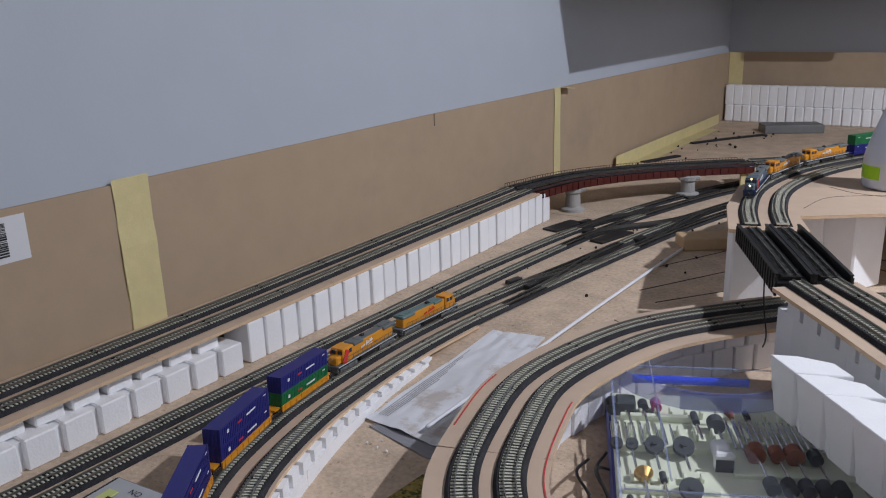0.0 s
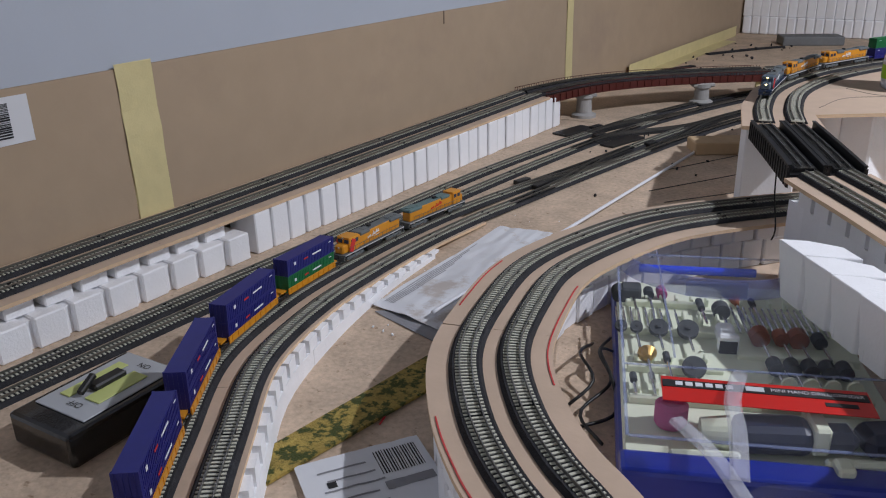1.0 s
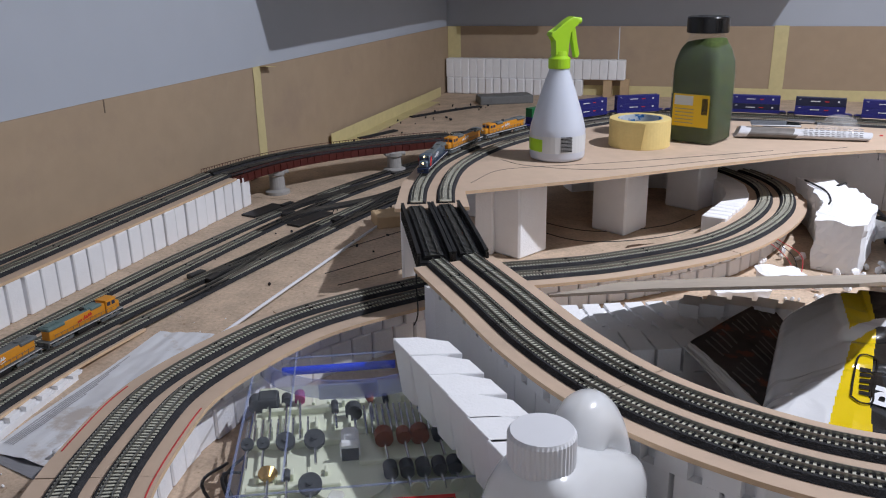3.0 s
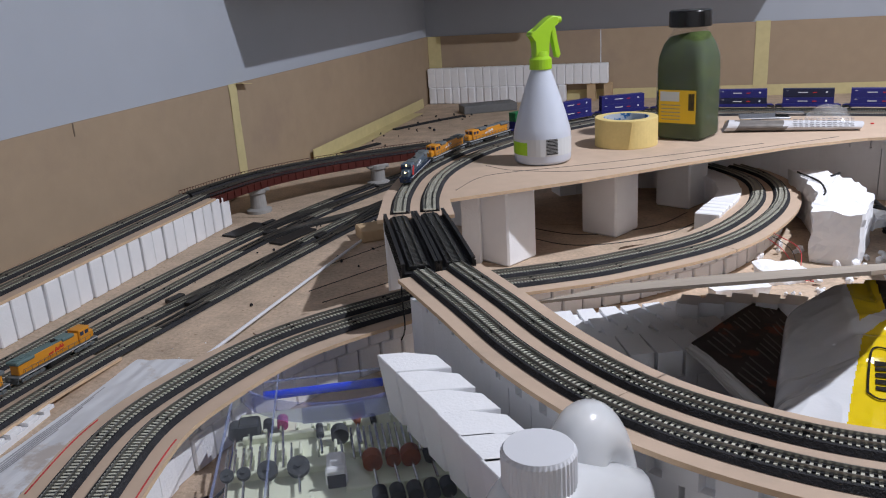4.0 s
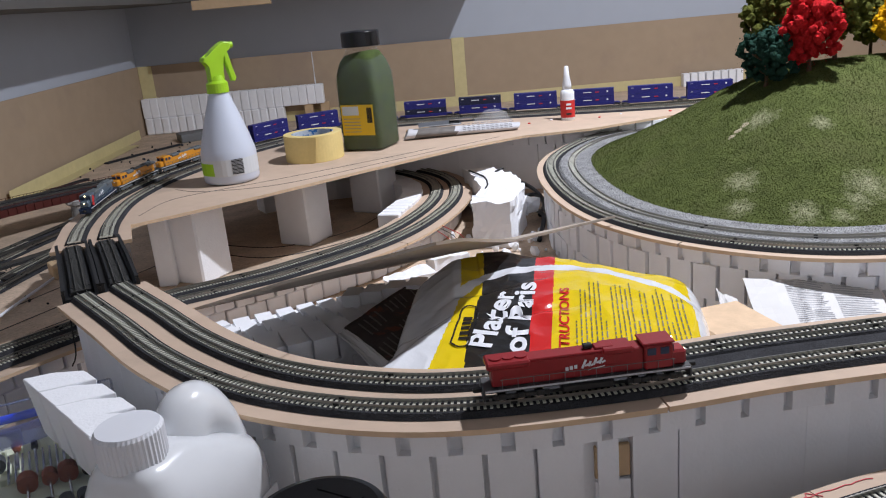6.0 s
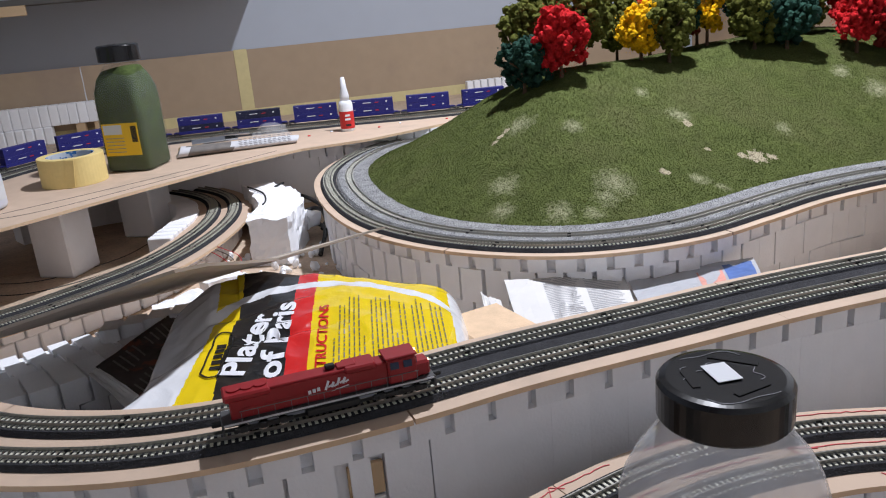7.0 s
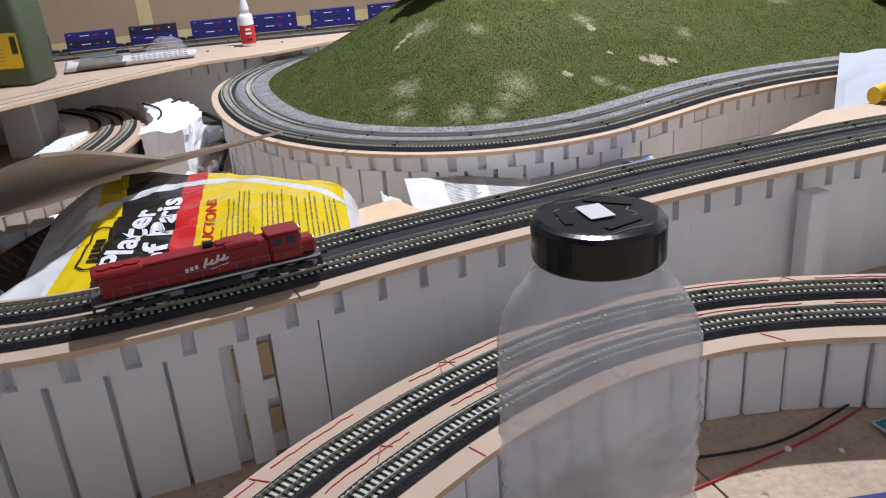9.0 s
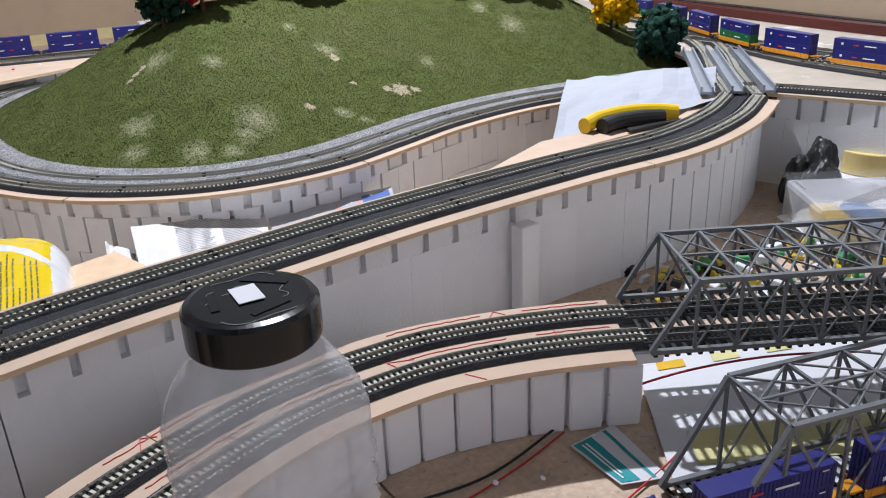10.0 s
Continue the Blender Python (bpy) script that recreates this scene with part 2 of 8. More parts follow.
def track(pts, label, near=None, bed=ROADBED, tie_mat=TIE, group="model tracks", dark=()):
    """One line of track laid on pts (x, y, and the height of its support): bed, ties and two rails.
    near: a span of the line, as two fractions, whose ties are separate pieces."""
    t = thing("model_track", label, "model track", group=group)
    line = spline(pts, 0.008)
    bm = bmesh.new()
    sweep(bm, line, [(-0.0135, 0.0002), (-0.0105, BED), (0.0105, BED), (0.0135, 0.0002)])
    part("roadbed", bm, bed, t)
    for side in (-1, 1):
        bm = bmesh.new()
        sweep(bm, line, [(side * 0.0048 - 0.0004, BED + 0.001), (side * 0.0048 - 0.0004, TOP), (side * 0.0048 + 0.0004, TOP), (side * 0.0048 + 0.0004, BED + 0.001)])
        part("rail", bm, RAIL, t)
    run = 0.06
    for a, b, sd in zip(line, line[1:], sides(line)):
        run += (b - a).length
        if run > 0.124:
            run = 0.0
            ob = new("rail_joint", JOINT_MESH)
            ob.parent = t
            ob.matrix_local = Matrix.Translation(a + Vector((0, 0, BED))) @ Matrix.Rotation(math.atan2(-sd.x, sd.y), 4, "Z")
    fine = spline(pts, 0.0046)
    left = sides(fine)
    plain, black = ([], []), ([], [])
    for i, (p, s) in enumerate(zip(fine, left)):
        c = p + Vector((0, 0, BED + 0.0002))
        f = i / len(fine)
        d = Vector((s.y, -s.x, 0))
        if near and near[0] <= f <= near[1]:
            ob = new("tie", TIE_MESH)
            ob.parent = t
            ob.matrix_local = Matrix.Translation(c) @ Matrix.Rotation(math.atan2(d.y, d.x), 4, "Z")
            continue
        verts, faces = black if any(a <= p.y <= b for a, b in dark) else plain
        k = len(verts)
        for z in (-0.0006, 0.0006):
            for a, b in ((-1, -1), (1, -1), (1, 1), (-1, 1)):
                verts.append(c + d * (0.00105 * a) + s * (0.0084 * b) + Vector((0, 0, z)))
        faces += [(k + 4, k + 5, k + 6, k + 7), (k, k + 1, k + 5, k + 4), (k + 1, k + 2, k + 6, k + 5), (k + 2, k + 3, k + 7, k + 6), (k + 3, k, k + 4, k + 7)]
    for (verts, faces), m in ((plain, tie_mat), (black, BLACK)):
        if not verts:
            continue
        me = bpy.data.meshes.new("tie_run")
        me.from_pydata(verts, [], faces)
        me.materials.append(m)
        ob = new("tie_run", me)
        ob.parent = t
        ob["kind"] = "stuff"
    return t


def double_track(pts, label, sep=0.041, near=None, **k):
    line = spline(pts, 0.03)
    track(offset(line, sep / 2), label, near, **k)
    track(offset(line, -sep / 2), label, near, **k)


def ply_strip(pts, half, label, thick=0.0045):
    """A strip of thin board under a track, sawn in lengths; its top lies at the heights of pts."""
    t = thing("ply_roadbed", label, "track board", group="track boards")
    line = spline(pts, 0.012)
    a, b = half if isinstance(half, tuple) else (half, half)
    step = max(8, len(line) // max(1, round(len(line) / 26)))
    i = 0
    while i < len(line) - 1:
        j = i + step if i + step * 1.5 < len(line) else len(line) - 1
        seg = [p.copy() for p in line[i:j + 1]]
        seg[0] += (seg[1] - seg[0]) * 0.05
        bm = bmesh.new()
        sweep(bm, seg, [(-a, -0.0003), (b, -0.0003), (b, -thick), (-a, -thick)], [0, 1, 1, 1])
        part("ply_length", bm, [PLY, PLY_EDGE], t)
        i = j
    return t


def riser(pts, label, z0=0.0, thick=0.05, pitch=0.03, gap=0.0035, shift=0.0, rows=1, drop=0.0045, seed=1, slot=0.03, open_x=None, hole=None, brick=False):
    """A wall of foam blocks, side by side under a board whose top follows pts."""
    t = thing("foam_riser", label, "foam riser", group="foam risers")
    rnd = random.Random(seed)
    line = spline(pts, pitch)
    line = offset(line, shift)
    deep = thick / 2 - (0.008 if thick > 0.045 else 0.007)
    if line[0].z - drop - z0 > 0.012 and line[-1].z - drop - z0 > 0.004:
        bm = bmesh.new()
        rows_v = []
        for p, s in zip(line, sides(line)):
            zt = max(p.z - drop - 0.003, z0 + 0.001)
            rows_v.append([bm.verts.new((p.x + s.x * e, p.y + s.y * e, zz)) for e, zz in ((-deep, z0), (-deep, zt), (deep, zt), (deep, z0))])
        for a, b in zip(rows_v, rows_v[1:]):
            for i in range(4):
                bm.faces.new((a[i], a[(i + 1) % 4], b[(i + 1) % 4], b[i]))
        bm.faces.new(rows_v[0]), bm.faces.new(rows_v[-1][::-1])
        part("core", bm, FOAM, t)
    for i, (p, s) in enumerate(zip(line, sides(line))):
        top = p.z - drop
        if top - z0 < 0.006:
            continue
        cut = top - min(slot, 0.42 * (top - z0))
        mid = z0 + 0.48 * (cut - z0)
        hs = [(z0, top)] if rows == 1 else [(z0, cut), (cut, top)] if rows == 2 else [(z0, mid), (mid, cut), (cut, top)]
        for j, (a, b) in enumerate(hs):
            bm = bmesh.new()
            w = pitch - gap + rnd.uniform(-0.001, 0.001)
            if rows == 3 and j < 2:
                w = pitch - 0.0012 + rnd.uniform(-0.001, 0.0008)
            if rows == 2 and j == 0 and not brick:
                w = pitch - (0.0014 if open_x and open_x[0] < p.x < open_x[1] else 0.0002)
            if hole and j == 0 and abs(p.x - hole[0]) < pitch * 0.51 and abs(p.y - hole[1]) < 0.02:
                w = pitch * 0.45
            box(bm, (0, 0, (a + b) / 2), (w, thick, b - a), bevel=0.0015 if rows == 1 or brick else 0.0)
            ob = part("foam_block", bm, FOAM, t)
            k = rnd.uniform(-0.0015, 0.0015) * (1 if rows == 1 or brick else 0.12) if rows < 3 else rnd.uniform(-0.0020, 0.0020)
            c = p + s * k + (Vector((s.y, -s.x, 0)) * (pitch / 2) if j % 2 else Vector())
            ob.matrix_local = Matrix.Translation((c.x, c.y, 0)) @ Matrix.Rotation(math.atan2(-s.x, s.y) + rnd.uniform(-0.02, 0.02) * (1 if rows == 1 else 0.15), 4, "Z")
    return t


# ---- room ----
# Floor is never in view; its pale tone bounces lamp light back up.
FLOORM = mat("pale_floor", (0.74, 0.73, 0.71), 0.5, var=0.05, scale=15)
X0, Y1, X1, Y0, ZC, ZF = -0.672, 3.335, 2.32, -0.42, 1.68, -0.85
# Ceiling is never in view; greyed to weaken fill from above.
CEILING = mat("ceiling_paint", (0.42, 0.42, 0.42), 0.8, var=0.04, scale=10)
# Unseen south and east walls, added near and white as bounce reflectors.
BOUNCE_WALL = mat("bounce_wall", (0.86, 0.88, 0.90), 0.75, var=0.03, scale=12)


def structure(name, bm, material, label):
    return tagged(mesh_ob(name, bm, material), label, name.split("_")[0], kind="structure")


for name, c, s in (("wall_west", (X0 - 0.06, (Y0 + Y1) / 2, 0.4), (0.12, Y1 - Y0 + 0.24, 2.6)), ("wall_north", (0.8, Y1 + 0.06, 0.4), (3.3, 0.12, 2.6)),
                   ("wall_east", (X1 + 0.06, (Y0 + Y1) / 2, 0.4), (0.12, Y1 - Y0 + 0.24, 2.6)), ("wall_south", (0.8, Y0 - 0.06, 0.4), (3.3, 0.12, 2.6))):
    bm = bmesh.new()
    box(bm, c, s)
    structure(name, bm, WALL_PAINT if name in ("wall_west", "wall_north") else BOUNCE_WALL, "blue-grey painted plaster wall" if name in ("wall_west", "wall_north") else "unseen white wall added to bounce light")
bm = bmesh.new()
box(bm, (0.8, (Y0 + Y1) / 2, ZC + 0.05), (3.3, Y1 - Y0 + 0.24, 0.1))
structure("ceiling", bm, CEILING, "pale grey painted ceiling")
bm = bmesh.new()
box(bm, (0.8, (Y0 + Y1) / 2, ZF - 0.05), (3.3, Y1 - Y0 + 0.24, 0.1))
structure("floor", bm, FLOORM, "unseen pale floor added to bounce light")

tbl = thing("layout_table", "bare chipboard baseboard of a model railway", "table")
for x0, x1, y0, y1 in ((X0 + 0.004, 0.8, -0.1, 1.72), (0.802, X1 - 0.004, -0.1, 1.72), (X0 + 0.004, 0.8, 1.722, Y1 - 0.004), (0.802, X1 - 0.004, 1.722, Y1 - 0.004)):
    bm = bmesh.new()
    slab(bm, [(x0, y0), (x1, y0), (x1, y1), (x0, y1)], -0.018, 0.0)
    part("chipboard_panel", bm, CHIPBOARD, tbl)
for x in (-0.5, 0.8, 2.1):
    for y in (0.0, 1.7, 3.1):
        bm = bmesh.new(); box(bm, (x, y, -0.434), (0.06, 0.06, 0.832)); part("leg", bm, PINE, tbl)

# cardboard backdrop along the walls
CB = 0.246
bm = bmesh.new()
tops = ((Y0 + 0.003, 0.2358), (0.6, 0.2405), (1.408, 0.2465), (Y1 - 0.006, 0.246))
for x in (X0 + 0.0005, X0 + 0.0055):
    for y, z in tops:
        bm.verts.new((x, y, z)), bm.verts.new((x, y, 0.0))
v = list(bm.verts)
n = len(tops)
for i in range(n - 1):
    a, b, c, d = v[2 * i], v[2 * i + 1], v[2 * i + 3], v[2 * i + 2]
    e, f, g, h = (v[2 * n + k] for k in (2 * i, 2 * i + 1, 2 * i + 3, 2 * i + 2))
    bm.faces.new((a, b, c, d)), bm.faces.new((h, g, f, e)), bm.faces.new((a, d, h, e)), bm.faces.new((b, f, g, c))
bm.faces.new((v[0], v[2 * n], v[2 * n + 1], v[1])), bm.faces.new((v[2 * n - 2], v[2 * n - 1], v[4 * n - 1], v[4 * n - 2]))
tagged(mesh_ob("backdrop_board", bm, CARDBOARD), "brown cardboard backdrop against the wall", "cardboard", "backdrop boards")
for c, sz in (((0.8, Y1 - 0.003, CB / 2), (2.96, 0.005, CB)), ((X1 - 0.003, (Y0 + Y1) / 2, CB / 2), (0.005, Y1 - Y0 - 0.014, CB))):
    bm = bmesh.new()
    box(bm, c, sz)
    tagged(mesh_ob("backdrop_board", bm, CARDBOARD), "brown cardboard backdrop against the wall", "cardboard", "backdrop boards")

# ---- wall incline ----
W = [(-0.615, 0.1, 0.050), (-0.615, 0.5, 0.058), (-0.615, 0.9, 0.060), (-0.615, 1.3, 0.063), (-0.612, 1.63, 0.066)]
ply_strip(W, 0.05, "thin brown board carrying the wall tracks")
double_track(W, "grey model track along the cardboard wall")
riser([(-0.592, 0.1, 0.036), (-0.592, 0.84, 0.040)], "stepped white foam blocks under the wall tracks", thick=0.058, seed=2, pitch=0.0415, gap=0.009)
riser([(-0.604, 0.079, 0.050), (-0.604, 0.82, 0.058)], "white foam caps under the wall tracks", z0=0.034, thick=0.05, seed=12, pitch=0.0415, gap=0.010)
riser([(-0.59, 0.85, 0.059), (-0.588, 1.66, 0.066)], "white foam riser under the wall tracks", thick=0.05, pitch=0.031, seed=3)

# ---- table level ----
T1 = [(-0.545, 0.1, 0), (-0.534, 0.5, 0), (-0.528, 0.75, 0), (-0.522, 1.0, 0), (-0.514, 1.25, 0), (-0.500, 1.42, 0), (-0.478, 1.6, 0), (-0.43, 1.85, 0), (-0.33, 2.15, 0), (-0.16, 2.42, 0), (0.06, 2.6, 0), (0.35, 2.7, 0)]
T2 = [(-0.508, 0.1, 0), (-0.500, 0.5, 0), (-0.494, 0.75, 0), (-0.482, 1.0, 0), (-0.468, 1.25, 0), (-0.455, 1.42, 0), (-0.435, 1.6, 0), (-0.39, 1.83, 0), (-0.295, 2.12, 0), (-0.135, 2.37, 0), (0.07, 2.55, 0), (0.35, 2.65, 0)]
T3 = [(-0.12, 0.33, 0.046), (-0.19, 0.39, 0.045), (-0.262, 0.478, 0.042), (-0.335, 0.577, 0.038), (-0.382, 0.70, 0.030), (-0.410, 0.82, 0.020), (-0.426, 0.95, 0.012), (-0.428, 1.1, 0.005), (-0.412, 1.25, 0.001), (-0.385, 1.4, 0.001), (-0.338, 1.7, 0), (-0.285, 1.92, 0), (-0.2, 2.15, 0), (-0.05, 2.35, 0), (0.15, 2.48, 0), (0.35, 2.53, 0)]
T4 = [(-0.10, 0.36, 0.046), (-0.165, 0.418, 0.045), (-0.234, 0.503, 0.042), (-0.302, 0.598, 0.038), (-0.346, 0.715, 0.030), (-0.372, 0.83, 0.020), (-0.387, 0.95, 0.012), (-0.390, 1.08, 0.005), (-0.380, 1.2, 0.001), (-0.352, 1.4, 0.001), (-0.305, 1.68, 0), (-0.25, 1.9, 0), (-0.165, 2.12, 0), (-0.03, 2.3, 0), (0.15, 2.43, 0), (0.35, 2.48, 0)]
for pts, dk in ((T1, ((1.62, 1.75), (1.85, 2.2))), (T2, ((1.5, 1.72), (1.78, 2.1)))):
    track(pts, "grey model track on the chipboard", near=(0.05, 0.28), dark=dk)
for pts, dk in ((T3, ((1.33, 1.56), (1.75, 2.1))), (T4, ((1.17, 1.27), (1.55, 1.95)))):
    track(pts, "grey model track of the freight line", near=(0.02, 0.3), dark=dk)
T34 = [((a[0] + b[0]) / 2, (a[1] + b[1]) / 2, a[2]) for a, b in zip(T3, T4)]
ply_strip([p for p in T34 if p[2] > 0.001], (0.036, 0.040), "thin board ramp under the freight line", 0.004)
riser([p for p in T34 if p[2] > 0.008], "low white foam riser under the freight line", thick=0.030, shift=-0.027, pitch=0.027, gap=0.010, rows=2, slot=0.016, seed=4)

# ---- left loop into inner loop ----
L = [(0.09, 0.485, 0.066), (0.02, 0.538, 0.066), (-0.02, 0.565, 0.066), (-0.07, 0.612, 0.066), (-0.119, 0.682, 0.066),  (-0.150, 0.781, 0.066), (-0.161, 0.852, 0.066), (-0.150, 0.932, 0.066), (-0.124, 1.017, 0.066),
     (-0.082, 1.088, 0.065), (-0.015, 1.175, 0.062), (0.05, 1.255, 0.057), (0.12, 1.31, 0.052), (0.195, 1.368, 0.048), (0.32, 1.483, 0.047), (0.393, 1.611, 0.047), (0.43, 1.75, 0.047), (0.42, 1.88, 0.047), (0.35, 2.0, 0.047), (0.24, 2.1, 0.047)]
ply_strip(L, 0.05, "pale thin board of the lower loop")
double_track(L, "grey model track of the lower loop", sep=0.038, near=(0.0, 0.35))
riser(L, "white foam riser under the lower loop", thick=0.070, pitch=0.030, gap=0.0024, shift=0.010, rows=2, slot=0.027, brick=True, seed=5)

lower_line = spline(L, 0.006)
for a, b, e in ((38, 74, -0.046), (6, 34, 0.046), (60, 78, 0.046)):
    bm = bmesh.new(); sweep(bm, offset(lower_line, e)[a:b], [(-0.0006, 0), (-0.0006, 0.0005), (0.0006, 0.0005), (0.0006, 0)])
    tagged(mesh_ob("pencil_line", bm, mat("red_line", (0.55, 0.06, 0.06), 0.7, var=0.3, scale=200)), "red line along the edge of the loop board", "pencil line", "pencil lines")

# ---- upper line ----
U = 0.1300
M = [(-0.05, 1.30), (0.045, 1.10), (0.118, 1.01), (0.19, 0.92), (0.265, 0.85), (0.345, 0.808), (0.43, 0.789), (0.55, 0.795), (0.66, 0.812), (0.79, 0.824), (0.93, 0.836), (1.13, 0.84), (1.28, 0.836), (1.41, 0.866), (1.525, 0.92)]
MB = [(0.9, 2.05), (0.7, 2.09), (0.5, 2.12), (0.3, 2.13), (0.15, 2.085), (0.05, 1.985), (-0.02, 1.87), (-0.08, 1.72), (-0.103, 1.56), (-0.085, 1.42), (-0.05, 1.30)]
FRONT = [(x, y, U) for x, y in M[1:]]
ply_strip(FRONT, 0.048, "pale thin board of the upper line")
double_track(FRONT, "grey model track of the upper line", near=(0.2, 0.85))
bm = bmesh.new()
sweep(bm, [p for p in spline(FRONT, 0.008) if p.x > 0.46 and p.y < 1.0], [(-0.0078, 0.0003), (-0.0076, BED * 0.7), (-0.0004, BED * 0.74), (0.0004, BED * 0.66), (0.0076, BED * 0.7), (0.0078, 0.0003)])
tagged(mesh_ob("roadbed_strip", bm, ROADBED), "dark grey rubber underlay between the upper tracks", "roadbed strip")
riser(FRONT, "tall white foam wall under the upper line", thick=0.06, pitch=0.034, gap=0.0075, rows=2, seed=6, slot=0.026, open_x=(0.22, 0.53), hole=(0.540, 0.794))
for z, h, m in ((0.030, 0.020, PINE), (0.056, 0.016, FOAM), (0.080, 0.026, PINE)):
    bm = bmesh.new(); box(bm, (0.536, 0.7675, z), (0.026, 0.004, h), 4, 0.0006)
    tagged(mesh_ob("wood_offcut", bm, m), "small offcut wedged in a gap of the foam wall", "offcut", "offcuts")
double_track([(x, y, U) for x, y in [(1.86, 1.0), (1.85, 1.3), (1.75, 1.65), (1.5, 1.92), (1.2, 2.01)] + MB], "grey model track behind the deck")
bm = bmesh.new()
slab(bm, [(-0.098, 1.285), (-0.138, 1.42), (-0.158, 1.56), (-0.142, 1.74), (-0.09, 1.9), (-0.02, 2.03), (0.1, 2.15), (0.3, 2.21), (0.6, 2.2), (0.9, 2.13), (1.25, 2.1), (1.25, 1.95), (0.9, 1.93), (0.73, 1.86), (0.59, 1.845), (0.46, 1.774), (0.28, 1.635), (0.14, 1.52), (-0.03, 1.4), (0.0, 1.32)], U - 0.005, U, 1)
deck = tagged(mesh_ob("upper_deck", bm, [PLY, PLY_EDGE]), "pale thin board deck on foam pillars", "deck board")
for x, y in ((0.021, 1.526), (0.169, 1.692), (0.285, 1.880)):
    bm = bmesh.new()
    box(bm, (0, 0, 0.0625), (0.07, 0.07, 0.125), bevel=0.003)
    p = tagged(mesh_ob("foam_pillar", bm, FOAM), "white foam pillar holding up the deck", "foam pillar", "foam pillars")
    p.matrix_world = pose(x, y, 0, 0, 0, -28)

# ---- hill ring ----
RZ = 0.106
R = [(1.25, 2.0), (1.05, 1.98), (0.9, 1.93), (0.76, 1.87), (0.675, 1.76), (0.635, 1.64), (0.63, 1.48), (0.653, 1.335), (0.706, 1.227), (0.782, 1.15), (0.872, 1.106), (0.981, 1.10), (1.085, 1.128), (1.2, 1.163), (1.34, 1.18), (1.5, 1.165), (1.66, 1.14)]
RR = [(x, y, RZ) for x, y in R]
ply_strip(RR, 0.042, "pale thin board of the hill loop")
line = spline(RR, 0.03)
track(offset(line, -0.018), "grey model track round the hill", near=(0.3, 0.62))
track(offset(line, 0.018), "model track bedded in grey ballast round the hill", bed=BALLAST)
bm = bmesh.new()
sweep(bm, spline(RR, 0.012), [(-0.004, 0.0003), (0.0, 0.0052), (0.008, 0.0056), (0.012, 0.0046), (0.024, 0.0046), (0.029, 0.0062), (0.05, 0.0075), (0.053, 0.0003)])
tagged(mesh_ob("ballast", bm, BALLAST), "loose pale grey ballast beside the hill track", "ballast", kind="stuff")
rnd = random.Random(44)
verts, faces = [], []
for d in [-0.003 + 0.0011 * i for i in range(51)]:
    h = np.interp(d, (-0.004, 0.0, 0.008, 0.012, 0.024, 0.029, 0.05, 0.053), (0.0003, 0.0052, 0.0056, 0.0046, 0.0046, 0.0062, 0.0075, 0.0003))
    for p in offset(spline(RR, 0.0035), d):
        for _ in range(1 if 0.011 < d < 0.025 else 2):
            if p.x > 1.6 or p.y > 1.9:
                continue
            x, y, r, a = p.x + rnd.uniform(-0.0018, 0.0018), p.y + rnd.uniform(-0.0018, 0.0018), rnd.uniform(0.0005, 0.0011), rnd.uniform(0, 6.28)
            k = len(verts)
            verts += [(x + r * math.cos(a + 2.09 * i), y + r * math.sin(a + 2.09 * i), p.z + h - 0.0003) for i in range(3)] + [(x, y, p.z + h + r * rnd.uniform(0.4, 1.0))]
            faces += [(k, k + 1, k + 3), (k + 1, k + 2, k + 3), (k + 2, k, k + 3)]
me = bpy.data.meshes.new("ballast_grains")
me.from_pydata(verts, [], faces)
me.materials.append(GRAIN)
tagged(new("ballast_grains", me), "loose grey ballast grains round the hill track", "ballast", kind="stuff")
riser(RR, "white foam wall under the hill loop", thick=0.06, pitch=0.03, gap=0.0065, rows=3, seed=7, slot=0.020)

# ---- hill ----
bm = bmesh.new()
inner = [Vector((p.x, p.y)) for p in offset(spline(RR, 0.05), 0.036)] + [Vector(v) for v in ((1.76, 1.2), (1.97, 1.5), (1.9, 1.95), (1.5, 2.08), (1.25, 2.06))]


def edge_dist(x, y, poly):
    p, best, inside = Vector((x, y)), 9.0, False
    for a, b in zip(poly, poly[1:] + poly[:1]):
        ab = b - a
        t = max(0, min(1, (p - a).dot(ab) / max(ab.length_squared, 1e-9)))
        best = min(best, (p - a - ab * t).length)
        if (a.y > y) != (b.y > y) and x < (b.x - a.x) * (y - a.y) / (b.y - a.y) + a.x:
            inside = not inside
    return best if inside else -best


def hill_z(x, y):
    d = max(0.0, edge_dist(x, y, inner))
    k = max(0.0, min(1.0, (x - 1.15) / 0.3))
    t = min(1.0, d / 0.35)
    return 0.108 + (0.150 + 0.012 * k * k * (3 - 2 * k)) * (0.55 * t + 0.45 * t * t * (3 - 2 * t)) + 0.006 * noise.noise(Vector((x * 7, y * 7, 1))) * min(1, d * 12) + 0.0016 * noise.noise(Vector((x * 40, y * 40, 3)))


NX, NY = 150, 120
grid, heights = {}, {}
for i in range(NX + 1):
    for j in range(NY + 1):
        x, y = 0.6 + 1.42 * i / NX, 1.08 + 1.05 * j / NY
        if edge_dist(x, y, inner) > -0.012:
            heights[i, j] = hill_z(x, y)
            grid[i, j] = bm.verts.new((x, y, heights[i, j]))
for i in range(NX):
    for j in range(NY):
        q = [(i, j), (i + 1, j), (i + 1, j + 1), (i, j + 1)]
        if all(k in grid for k in q):
            bm.faces.new([grid[k] for k in q])
hill = tagged(mesh_ob("grass_hill", bm, GRASS, smooth=True), "green grass-covered model hill with bare patches", "hill")
rng = np.random.default_rng(31)
table = np.full((NX + 1, NY + 1), np.nan)
for (i, j), z in heights.items():
    table[i, j] = z
count = 210000
